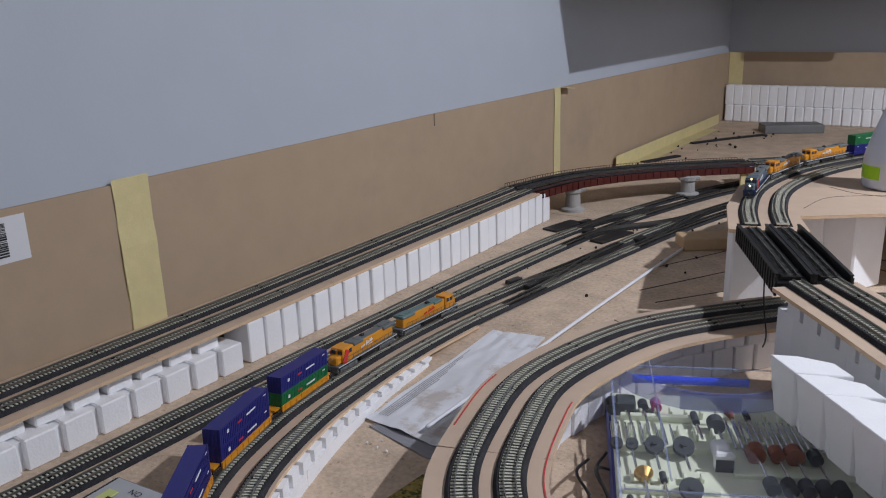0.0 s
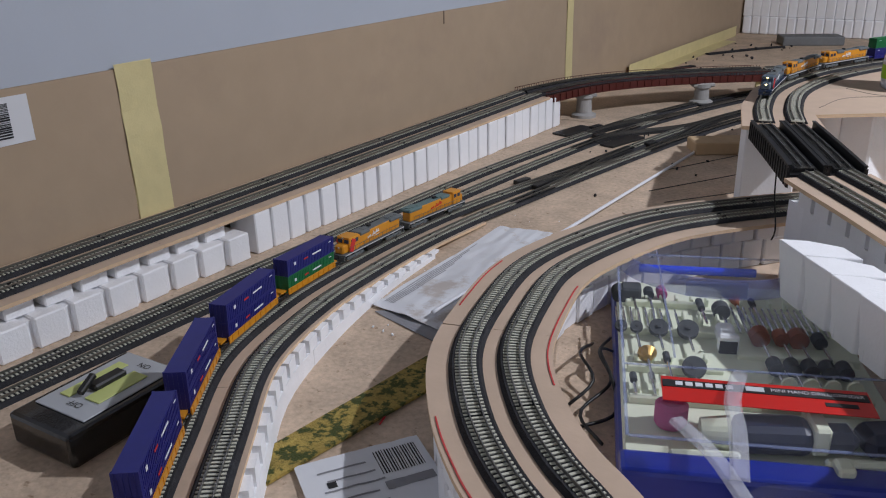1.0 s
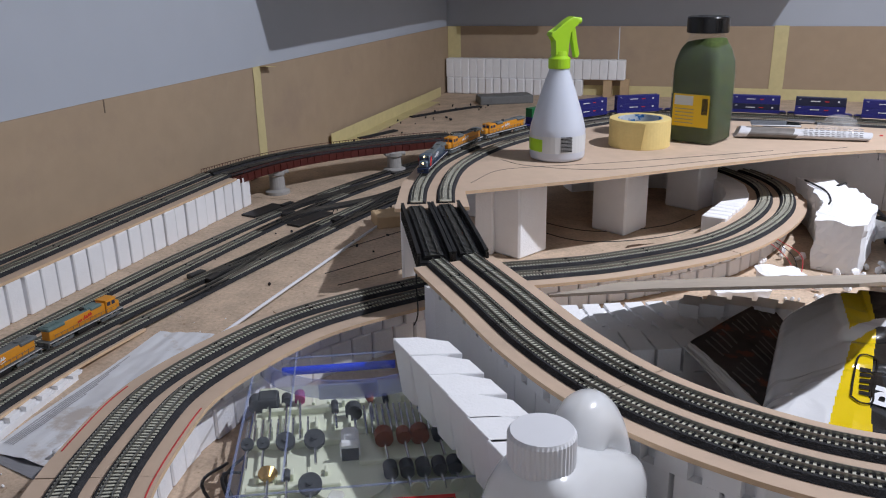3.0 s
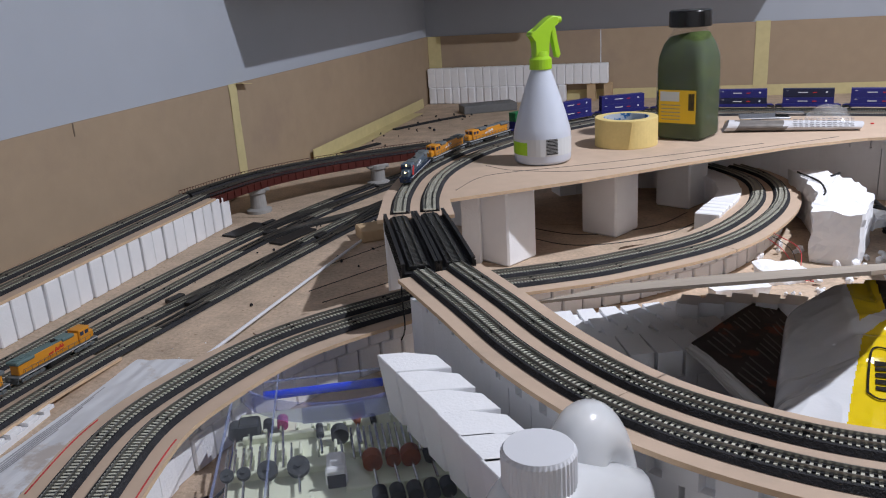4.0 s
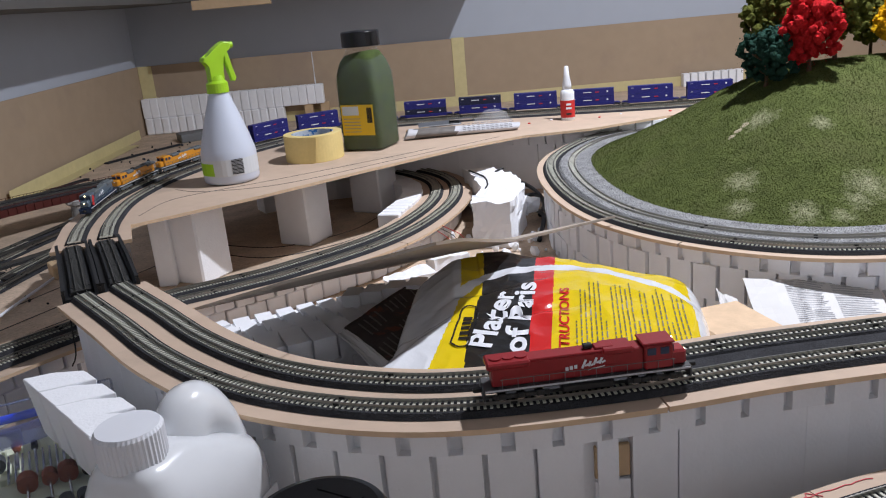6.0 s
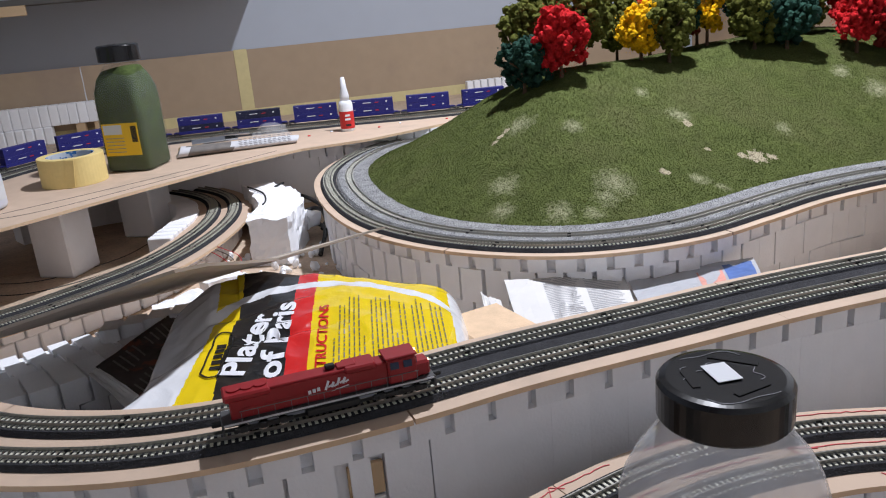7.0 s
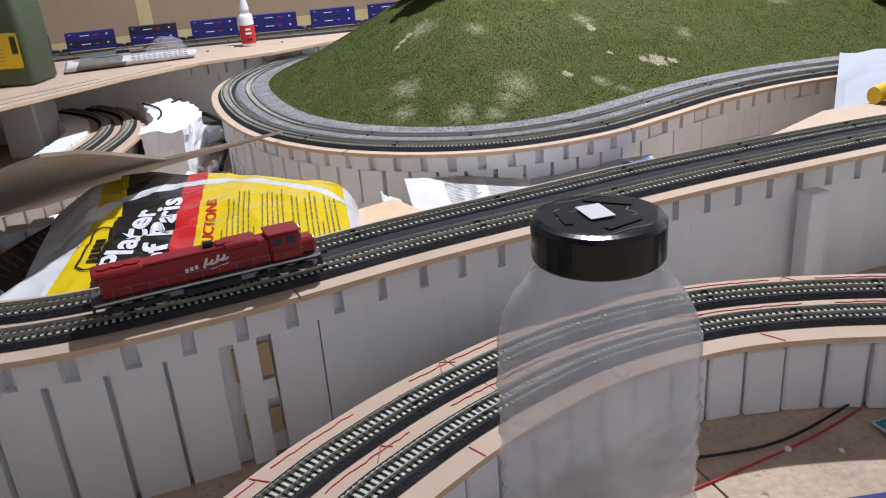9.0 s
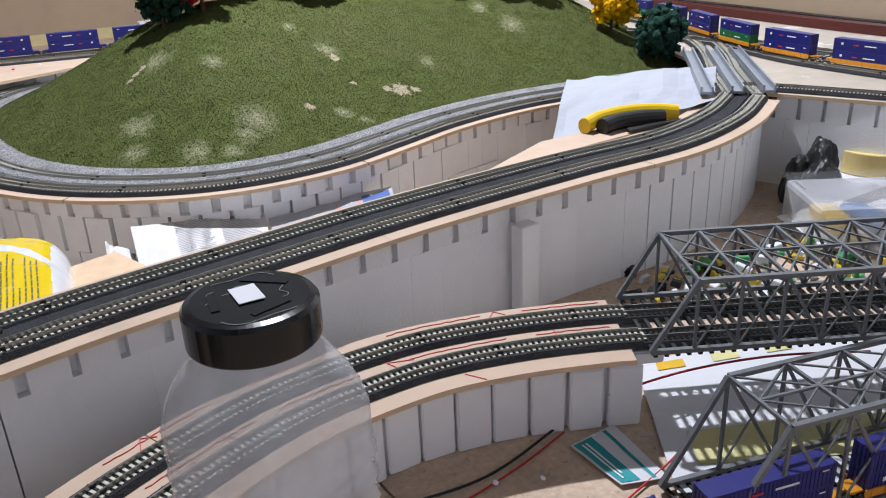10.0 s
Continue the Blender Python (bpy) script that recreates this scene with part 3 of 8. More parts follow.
gx, gy = rng.uniform(2, NX - 2, count), rng.uniform(2, 0.72 * NY, count)
ix, iy = gx.astype(int), gy.astype(int)
fx, fy = gx - ix, gy - iy
gz = (table[ix, iy] * (1 - fx) + table[ix + 1, iy] * fx) * (1 - fy) + (table[ix, iy + 1] * (1 - fx) + table[ix + 1, iy + 1] * fx) * fy
ok = ~np.isnan(gz)
px, py, pz = 0.6 + 1.42 * gx[ok] / NX, 1.08 + 1.05 * gy[ok] / NY, gz[ok]
m = len(px)
ang, rad, tall = rng.uniform(0, 6.283, m), rng.uniform(0.0007, 0.0014, m), rng.uniform(0.0004, 0.0015, m)
verts = np.empty((m, 4, 3))
for k in range(3):
    verts[:, k, 0], verts[:, k, 1], verts[:, k, 2] = px + rad * np.cos(ang + 2.094 * k), py + rad * np.sin(ang + 2.094 * k), pz - 0.0004
verts[:, 3, 0], verts[:, 3, 1], verts[:, 3, 2] = px + rng.uniform(-0.001, 0.001, m), py + rng.uniform(-0.001, 0.001, m), pz + tall
first = np.arange(m)[:, None] * 4
faces = np.concatenate([first + np.array([[a, b, 3]]) for a, b in ((0, 1), (1, 2), (2, 0))])
me = bpy.data.meshes.new("turf")
me.from_pydata(verts.reshape(-1, 3).tolist(), [], faces.tolist())
me.materials.append(TUFT)
ob = new("turf", me)
ob.parent = hill
ob["kind"] = "stuff"

# ---- front lower line ----
FZ = 0.070
F = [(0.40, 0.46), (0.475, 0.555), (0.545, 0.613), (0.596, 0.644), (0.66, 0.673), (0.75, 0.698), (0.845, 0.699), (0.918, 0.681), (0.985, 0.652), (1.012, 0.637)]
FF = [(x, y, FZ) for x, y in F]
fply = ply_strip(FF, 0.05, "pale thin board of the front line with red pencil marks")
RED_PENCIL = mat("red_pencil", (0.62, 0.10, 0.11), 0.7, var=0.3, scale=200)


def pencil_mark(pts, w=0.0003):
    bm = bmesh.new()
    sweep(bm, [Vector(p) for p in pts], [(-w, -0.0002), (-w, 0.0004), (w, 0.0004), (w, -0.0002)])
    part("pencil_mark", bm, RED_PENCIL, fply, "red pencil mark")


fl = spline(FF, 0.004)
fs = sides(fl)
rnd = random.Random(5)
for e in (0.0445, 0.002):
    for a in range(4, len(fl) - 8, 26):
        b = min(len(fl) - 2, a + rnd.randint(12, 24))
        pencil_mark([fl[i] + fs[i] * (e + rnd.uniform(-0.0008, 0.0008)) for i in range(a, b)])
for a in range(10, len(fl) - 10, 11):
    e0, e1 = ((0.036, 0.049), (-0.036, -0.049), (-0.004, 0.006))[a % 3]
    d = rnd.choice((-1, 0, 2, 3))
    pencil_mark([fl[a] + fs[a] * e0, (fl[a] + fl[a + d]) / 2 + fs[a] * (e0 + e1) / 2, fl[a + d] + fs[a] * e1])
    if a % 2:
        pencil_mark([fl[a + d] + fs[a] * e1, fl[a + 4] + fs[a] * (e0 * 0.6 + e1 * 0.4)])
double_track(FF[:-1] + [(1.035, 0.624, FZ)], "grey model track of the front line", sep=0.041, near=(0.2, 1.0))
riser(FF, "white foam riser under the front line", thick=0.066, pitch=0.032, gap=0.0052, rows=2, slot=0.011, brick=True, seed=8)

# ---- corner shelf ----
SHELF = mat("shelf_dark", (0.10, 0.095, 0.09), 0.6, var=0.1, scale=30)
bm = bmesh.new()
slab(bm, [(X0 + 0.001, 1.92), (X0 + 0.26, 1.92), (X0 + 0.26, Y1 - 0.286), (0.60, Y1 - 0.286), (0.60, Y1 - 0.001), (X0 + 0.001, Y1 - 0.001)], 0.455, 0.473)
tagged(mesh_ob("corner_shelf", bm, SHELF), "dark shelf board fixed in the corner", "shelf")

bm = bmesh.new(); box(bm, (-0.22, Y1 - 0.278, 0.440), (0.26, 0.016, 0.030), 0, 0.001)
tagged(mesh_ob("shelf_batten", bm, PINE), "pale wooden batten under the edge of the shelf", "batten")
# thin fittings of the backdrop
def strip(c, sz, label="pale yellow masking tape on the cardboard", material=MASKING, name="tape_strip", rx=0.0):
    bm = bmesh.new()
    box(bm, (0, 0, 0), sz)
    bmesh.ops.subdivide_edges(bm, edges=[e for e in bm.edges if e.calc_length() > 0.08], cuts=6)
    rnd = random.Random(int(c[1] * 991) + int(c[0] * 77))
    for v in bm.verts:
        v.co += Vector((rnd.uniform(-1, 1), rnd.uniform(-1, 1), rnd.uniform(-1, 1))) * (0.0008 if min(sz) < 0.002 else 0.0)
    ob = tagged(mesh_ob(name, bm, material), label, "tape", "tape strips")
    ob.matrix_world = pose(*c, rx, 0, 0)
    return ob


XW, YW = X0 + 0.0055, Y1 - 0.0055
strip((XW + 0.0012, 0.767, 0.15), (0.001, 0.05, 0.194), rx=0.5)
strip((XW + 0.0012, 1.908, 0.125), (0.001, 0.032, 0.245))
strip((XW + 0.010, 1.940, 0.2445), (0.020, 0.042, 0.001), "loose end of masking tape standing off the wall", rx=-6)
strip((X0 + 0.032, YW - 0.0012, 0.122), (0.05, 0.001, 0.246))
strip((0.519, YW - 0.0012, 0.125), (0.045, 0.001, 0.246))
strip((0.9, YW - 0.0012, 0.018), (2.6, 0.001, 0.036), "pale yellow masking tape along the foot of the backdrop")
strip((XW + 0.012, 2.72, 0.012), (0.001, 0.95, 0.045), "crumpled yellow masking tape along the foot of the backdrop")
strip((X0 + 0.04, 2.6, 0.0015), (0.045, 0.9, 0.001), "crumpled yellow masking tape lying on the baseboard")
strip((X1 - 0.0065, 1.4, 0.018), (0.001, 3.4, 0.036), "pale yellow masking tape along the foot of the backdrop")

PAPER = mat("white_paper", (0.68, 0.69, 0.72), 0.75, var=0.03, scale=30, bump=0.05)
INK = mat("ink", (0.02, 0.02, 0.022), 0.7, var=0.1)
GREY_INK = mat("grey_ink", (0.25, 0.25, 0.27), 0.7, var=0.1)
PENCIL = mat("pencil", (0.08, 0.075, 0.07), 0.8)
RED_INK = mat("red_ink", (0.55, 0.04, 0.05), 0.7)
lab = thing("barcode_label", "white printed barcode label stuck on cardboard", "label")
bm = bmesh.new(); box(bm, (XW + 0.0008, 0.575, 0.208), (0.0006, 0.116, 0.05)); part("paper", bm, PAPER, lab)
rnd = random.Random(5)
z = 0.190
while z < 0.226:
    h = rnd.choice((0.0006, 0.0012, 0.0018))
    bm = bmesh.new(); box(bm, (XW + 0.0016, 0.56, z + h / 2), (0.0006, 0.10, h)); part("bar", bm, INK, lab)
    z += h + rnd.choice((0.0007, 0.0012))

# cardboard seams
for y in (1.408,):
    strip((XW + 0.0006, y, 0.236), (0.0008, 0.0016, 0.022), "dark nick between two cardboard sheets", CARDBOARD_EDGE, "seam")
strip((-0.02, YW - 0.0006, 0.18), (0.003, 0.0008, 0.13), "pale scuffed seam of the cardboard", PAPER, "seam")


# ---- curved red bridge ----
BR = [(-0.612, 1.632, 0.066), (-0.575, 1.78, 0.066), (-0.505, 1.915, 0.064), (-0.40, 2.05, 0.060), (-0.28, 2.16, 0.058)]
tb = thing("girder_bridge", "curved dark red girder bridge carrying two tracks", "bridge")
line = spline(BR, 0.02)
bm = bmesh.new(); sweep(bm, line, [(-0.04, -0.002), (0.04, -0.002), (0.04, -0.006), (-0.04, -0.006)]); part("bridge_deck", bm, BLACK, tb)
for side in (-1, 1):
    bm = bmesh.new(); sweep(bm, line, [(side * 0.043 - 0.0015, -0.0145), (side * 0.043 - 0.0015, 0.001), (side * 0.043 + 0.0015, 0.001), (side * 0.043 + 0.0015, -0.0145)]); part("girder", bm, RUST, tb)
    bm = bmesh.new(); sweep(bm, line, [(side * 0.043 - 0.0005, 0.0075), (side * 0.043 - 0.0005, 0.0085), (side * 0.043 + 0.0005, 0.0085), (side * 0.043 + 0.0005, 0.0075)])
    rl = spline(BR, 0.0075)
    for p, q in zip(rl, sides(rl)):
        c = p + q * (side * 0.043)
        box(bm, (c.x, c.y, c.z + 0.005), (0.0008, 0.0008, 0.007))
    part("handrail", bm, RUST, tb)
    for p, q in zip(line, sides(line)):
        bm = bmesh.new(); c = p + q * (side * 0.0455); box(bm, (c.x, c.y, c.z - 0.0065), (0.0016, 0.0022, 0.014), math.degrees(math.atan2(q.y, q.x))); part("stiffener", bm, RUST, tb)
double_track(BR, "dark model track on the curved bridge", sep=0.04, tie_mat=BLACK)
for x, y, zt in ((-0.555, 1.765, 0.05), (-0.385, 2.015, 0.045)):
    t = thing("bridge_pier", "round grey concrete-look bridge pier", "bridge pier", (x, y, 0), 0, "bridge piers")
    bm = bmesh.new(); lathe(bm, [(0.026, 0.0), (0.026, 0.006), (0.017, 0.010), (0.0155, zt - 0.012), (0.020, zt - 0.008), (0.020, zt)], 20); part("shaft", bm, PIER, t)
    bm = bmesh.new(); box(bm, (0, 0, zt - 0.002), (0.05, 0.028, 0.008), 35, 0.002); part("cap", bm, PIER, t)
BX = [(-0.28, 2.16, 0.058), (-0.15, 2.26, 0.058), (0.05, 2.34, 0.058), (0.35, 2.38, 0.058)]
ply_strip(BX, 0.05, "thin board beyond the red bridge")
double_track(BX, "grey model track beyond the red bridge", sep=0.04)
riser(BX, "white foam riser beyond the red bridge", thick=0.05, seed=11)

bm = bmesh.new(); box(bm, (-0.268, 2.128, 0.026), (0.006, 0.070, 0.050), -42, 0.001)
tagged(mesh_ob("tape_strip", bm, MASKING), "yellow masking tape over the end of the riser", "tape", "tape strips")

# ---- black plate girder bridge ----
TIE_DARK = mat("tie_dark", (0.07, 0.07, 0.066), 0.6, var=0.2, scale=200)
pb = thing("plate_bridge", "pair of black plastic plate girder bridges", "bridge")
BB = [(-0.05, 1.298, U), (0.0, 1.195, U), (0.045, 1.10, U)]
line = spline(BB, 0.012)
for side in (-1, 1):
    ln = offset(line, side * 0.0205)
    bm = bmesh.new(); sweep(bm, ln, [(-0.018, -0.001), (0.018, -0.001), (0.018, -0.005), (-0.018, -0.005)]); part("bridge_deck", bm, BLACK, pb)
    for e in (-1, 1):
        bm = bmesh.new()
        sweep(bm, ln, [(e * 0.018 - 0.001, -0.016), (e * 0.018 - 0.001, 0.0095), (e * 0.018 + 0.001, 0.0095), (e * 0.018 + 0.001, -0.016)])
        sweep(bm, ln, [(e * 0.018 - 0.002, 0.0085), (e * 0.018 - 0.002, 0.0102), (e * 0.018 + 0.002, 0.0102), (e * 0.018 + 0.002, 0.0085)])
        for p, q in zip(ln, sides(ln)):
            c = p + q * (e * 0.0195)
            box(bm, (c.x, c.y, c.z - 0.004), (0.0016, 0.0016, 0.022), math.degrees(math.atan2(q.y, q.x)))
        part("girder", bm, BLACK, pb)
double_track(BB, "black model track on the black bridge", sep=0.041, bed=BLACK, tie_mat=TIE_DARK)


# ---- rolling stock ----
YELLOW = mat("loco_yellow", (0.68, 0.28, 0.02), 0.4, var=0.06, scale=120, coat=0.3)
LGREY = mat("loco_grey", (0.13, 0.145, 0.15), 0.5, var=0.12, scale=150)
LGREEN = mat("loco_teal", (0.12, 0.19, 0.19), 0.5, var=0.12, scale=150)
KRED = mat("loco_red", (0.27, 0.008, 0.012), 0.45, var=0.15, scale=200, coat=0.15)
DGREY = mat("loco_underframe", (0.06, 0.06, 0.062), 0.55, var=0.25, scale=200)
LBLUE = mat("loco_pale_blue", (0.10, 0.14, 0.18), 0.35, var=0.1, scale=120, coat=0.3)
NAVY = mat("loco_navy", (0.02, 0.035, 0.08), 0.4, var=0.1, scale=120)
CBLUE = mat("container_blue", (0.0165, 0.0188, 0.1650), 0.45, var=0.1, scale=140)
CGREEN = mat("container_green", (0.012, 0.15, 0.05), 0.45, var=0.1, scale=140)
CDARK = mat("container_navy", (0.012, 0.016, 0.05), 0.45, var=0.1, scale=140)
WHITE = mat("white_print", (0.75, 0.76, 0.8), 0.5, var=0.04)
REDP = mat("red_print", (0.6, 0.03, 0.03), 0.5, var=0.04)
STEEL = mat("steel", (0.55, 0.55, 0.56), 0.25, metal=1.0, var=0.1, scale=100)
LIGHTM = bpy.data.materials.new("headlight")
LIGHTM.use_nodes = True
LIGHTM.node_tree.nodes["Principled BSDF"].inputs["Emission Color"].default_value = (1.0, 0.75, 0.35, 1)
LIGHTM.node_tree.nodes["Principled BSDF"].inputs["Emission Strength"].default_value = 6.0
LIGHTOFF = mat("headlight_glass", (0.6, 0.6, 0.55), 0.15)


LABELG_PALE = mat("sill_pale", (0.52, 0.52, 0.54), 0.5, var=0.1, scale=200)


def loco(label, body, roof, frame_m, lit=False, flash=None, stripe=None):
    """A six-axle diesel model along x, nose to +x, standing on the rail tops."""
    t = thing("model_locomotive", label, "model locomotive", group="model locomotives")
    def P(name, m, *boxes, **k):
        bm = bmesh.new()
        for b in boxes:
            box(bm, b[0], b[1], *b[2:])
        return part(name, bm, m, t, **k)
    P("frame", frame_m, ((0, 0, 0.0098), (0.134, 0.019, 0.0022), 0, 0.0004), ((0, 0, 0.0078), (0.128, 0.010, 0.003)))
    P("fuel_tank", BLACK, ((0.0, 0, 0.0048), (0.034, 0.0165, 0.0058), 0, 0.0012))
    P("long_hood", body, ((-0.012, 0, 0.0185), (0.098, 0.0125, 0.0155), 0, 0.0008))
    P("radiator", roof, ((-0.050, 0, 0.0255), (0.028, 0.0172, 0.0045), 0, 0.0012))
    P("hood_top", roof, ((-0.008, 0, 0.0266), (0.066, 0.0118, 0.0014), 0, 0.0005), ((0.012, 0, 0.0278), (0.012, 0.008, 0.002), 0, 0.0005))
    P("dynamic_brake", roof, ((0.020, 0, 0.0262), (0.020, 0.0158, 0.0042), 0, 0.001))
    cab = P("cab", body, ((0.046, 0, 0.0195), (0.019, 0.0178, 0.0170), 0, 0.0012), ((0.046, 0, 0.0284), (0.021, 0.0170, 0.0014), 0, 0.0005))
    for y in (-0.0091, 0.0091):
        for dx in (-0.005, 0.0035):
            bm = bmesh.new(); box(bm, (0.046 + dx, y, 0.0236), (0.0055, 0.0006, 0.0046)); part("window", bm, NAVY, cab)
    for y in (-0.0045, 0.0045):
        bm = bmesh.new(); box(bm, (0.0557, y, 0.0240), (0.0006, 0.006, 0.0042)); part("window", bm, NAVY, cab)
    P("nose", body, ((0.0595, 0, 0.0160), (0.011, 0.0125, 0.0105), 0, 0.0016))
    for x in (-0.057, -0.049, -0.041):
        bm = bmesh.new(); cyl(bm, (x, 0, 0.0281), 0.0042, 0.0012, 16); part("fan", bm, roof, t)
    bm = bmesh.new(); box(bm, (0.002, 0, 0.029), (0.006, 0.004, 0.003), 0, 0.0005); part("exhaust", bm, BLACK, t)
    bm = bmesh.new()
    cyl(bm, (0.0568, 0, 0.0276), 0.0011, 0.001, 10, axis="x"); cyl(bm, (0.0652, 0, 0.0185), 0.0011, 0.001, 10, axis="x")
    part("headlight", bm, LIGHTM if lit else LIGHTOFF, t)
    for x in (-0.043, 0.043):
        bm = bmesh.new()
        for y in (-0.0078, 0.0078):
            box(bm, (x, y, 0.0048), (0.036, 0.0022, 0.0034), 0, 0.0006)
            for dx in (-0.012, 0, 0.012):
                box(bm, (x + dx, y * 1.08, 0.0050), (0.005, 0.0022, 0.0042), 0, 0.0006)
        truck = part("truck", bm, BLACK if frame_m is not LGREY else LGREY, t)
        for dx in (-0.012, 0, 0.012):
            bm = bmesh.new()
            for y in (-0.0046, 0.0046):
                cyl(bm, (x + dx, y, 0.0034), 0.0034, 0.0016, 14, axis="y")
            part("wheelset", bm, STEEL, truck)
    for y in (-0.0094, 0.0094):
        bm = bmesh.new()
        box(bm, (0, y, 0.0172), (0.112, 0.00035, 0.00035))
        for i in range(12):
            box(bm, (-0.055 + 0.01 * i, y, 0.0140), (0.00035, 0.00035, 0.0066))
        part("handrail", bm, LGREY if frame_m in (BLACK, DGREY) else frame_m, t)
    for x in (-0.069, 0.069):
        bm = bmesh.new(); box(bm, (x, 0, 0.0075), (0.008, 0.003, 0.003), 0, 0.0006); part("coupler", bm, BLACK, t)
        bm = bmesh.new(); box(bm, (x * 0.966, 0, 0.0060), (0.0015, 0.018, 0.006), 0, 0.0004); part("pilot", bm, frame_m, t)
    for y in (-0.0066, 0.0066):
        bm = bmesh.new()
        k = 1 if y < 0 else -1
        for i in range(3):
            box(bm, (k * (-0.013 + 0.0028 * i), y, 0.0178 + 0.0004 * i), (0.0019, 0.0004, 0.0024))
        for i, (dz, h) in enumerate(((0.0, 0.0062), (-0.0006, 0.0036), (0.0003, 0.0052), (-0.0002, 0.0044))):
            box(bm, (k * (-0.002 + 0.0036 * i), y, 0.0198 + dz + 0.0004 * i), (0.0015, 0.0004, h), 0, 0, 0, 24 * k)
            box(bm, (k * (-0.0002 + 0.0036 * i), y, 0.0190 + dz + 0.0004 * i), (0.0026, 0.0004, 0.0011), 0, 0, 0, -28 * k)
        box(bm, (k * 0.006, y, 0.0163), (0.011, 0.0004, 0.0006), 0, 0, 0, -8 * k)
        part("lettering", bm, stripe or WHITE, t, "painted-on script reduced to strokes")
    for y in (-0.0097, 0.0097):
        bm = bmesh.new(); box(bm, (0, y, 0.0101), (0.132, 0.0004, 0.0011)); part("sill_stripe", bm, LABELG_PALE, t, "pale stripe along the sill")
        for i in range(12):
            bm = bmesh.new(); box(bm, (-0.052 + 0.0066 * i, y * 0.652, 0.0145), (0.0050, 0.0005, 0.0055)); part("hood_door", bm, body, t)
    if flash:
        for y in (-0.0092, 0.0092):
            bm = bmesh.new(); box(bm, (0.050, y, 0.0190), (0.008, 0.0005, 0.015), 0, 0, 0, 25 if y < 0 else -25); part("flash", bm, flash, t)
    return t


def rib_box(bm, L, wd, h, z):
    box(bm, (0, 0, z + h / 2), (L, wd, h))
    n = int(L / 0.0032)
    for i in range(n):
        x = -L / 2 + 0.003 + (L - 0.006) * i / (n - 1)
        for y in (-wd / 2, wd / 2):
            box(bm, (x, y, z + h / 2), (0.0014, 0.0008, h * 0.84))
    for sx in (-1, 1):
        for sy in (-1, 1):
            box(bm, (sx * (L / 2 - 0.0008), sy * (wd / 2 - 0.0004), z + h / 2), (0.0022, 0.0016, h + 0.0004))
        for i in range(4):
            box(bm, (sx * (L / 2 + 0.0003), -wd * 0.33 + wd * 0.22 * i, z + h / 2), (0.0005, 0.0007, h * 0.9))


def stack_car(label, low, high, car=YELLOW, length=0.100):
    """A well wagon with two containers, one on the other."""
    t = thing("container_wagon", label, "model wagon", group="container train")
    bm = bmesh.new()
    for y in (-0.0088, 0.0088):
        box(bm, (0, y, 0.0072), (length * 0.98, 0.0012, 0.0062))
        for i in range(9):
            box(bm, (-length * 0.44 + length * 0.11 * i, y * 1.06, 0.0072), (0.001, 0.0012, 0.006))
    box(bm, (0, 0, 0.0040), (length * 0.94, 0.0172, 0.0012))
    for sx in (-1, 1):
        box(bm, (sx * (length * 0.53), 0, 0.0078), (length * 0.11, 0.012, 0.0018))
        box(bm, (sx * (length * 0.585), 0, 0.0068), (0.006, 0.0025, 0.0025))
    part("well", bm, car, t)
    for sx in (-1, 1):
        bm = bmesh.new()
        for y in (-0.0078, 0.0078):
            box(bm, (sx * length * 0.54, y, 0.0042), (0.018, 0.002, 0.0028), 0, 0.0005)
        bogie = part("bogie", bm, BLACK, t)
        for dx in (-0.006, 0.006):
            bm = bmesh.new()
            for y in (-0.0046, 0.0046):
                cyl(bm, (sx * length * 0.54 + dx, y, 0.0028), 0.0028, 0.0015, 12, axis="y")
            part("wheelset", bm, STEEL, bogie)
    for k, m in enumerate((low, high)):
        if m is None:
            continue
        bm = bmesh.new(); rib_box(bm, length * 0.955, 0.0160, 0.0172, 0.0052 + 0.0175 * k)
        c = part("container", bm, m, t)
        for y in (-0.0086, 0.0086):
            for x, z, w, h, m2 in ((0.010, 0.0152, 0.018, 0.0016, WHITE), (-0.034, 0.0156, 0.0035, 0.0032, WHITE), (0.039, 0.0188, 0.005, 0.0009, WHITE), (-0.012, 0.0150, 0.008, 0.0016, REDP)):
                bm = bmesh.new(); box(bm, (x, y, z + 0.0175 * k), (w, 0.0003, h))
                part("lettering", bm, m2, c, "lettering reduced to bars")
    return t


def along(line, s):
    """The place and heading at s metres along a fine line."""
    run = 0.0
    for a, b in zip(line, line[1:]):
        d = (b - a).length
        if run + d >= s:
            return a + (b - a) * ((s - run) / d), b - a
        run += d
    return line[-1], line[-1] - line[-2]


def put_on(ob, line, s, length, flip=False):
    """Stands a vehicle on a track, its bogies on the line."""
    a, _ = along(line, s - length * 0.36)
    b, _ = along(line, s + length * 0.36)
    d = (b - a) if not flip else (a - b)
    m = (a + b) / 2
    ob.matrix_world = Matrix.Translation((m.x, m.y, m.z + TOP)) @ Matrix.Rotation(math.atan2(d.y, d.x), 4, "Z") @ Matrix.Rotation(-math.atan2(d.z, math.hypot(d.x, d.y)), 4, "Y")


def reach(line, key):
    """The distance along a line to the point nearest to key."""
    run, best, at = 0.0, 9.0, 0.0
    for a, b in zip(line, line[1:]):
        d = (Vector((a.x, a.y)) - Vector(key)).length
        if d < best:
            best, at = d, run
        run += (b - a).length
    return at


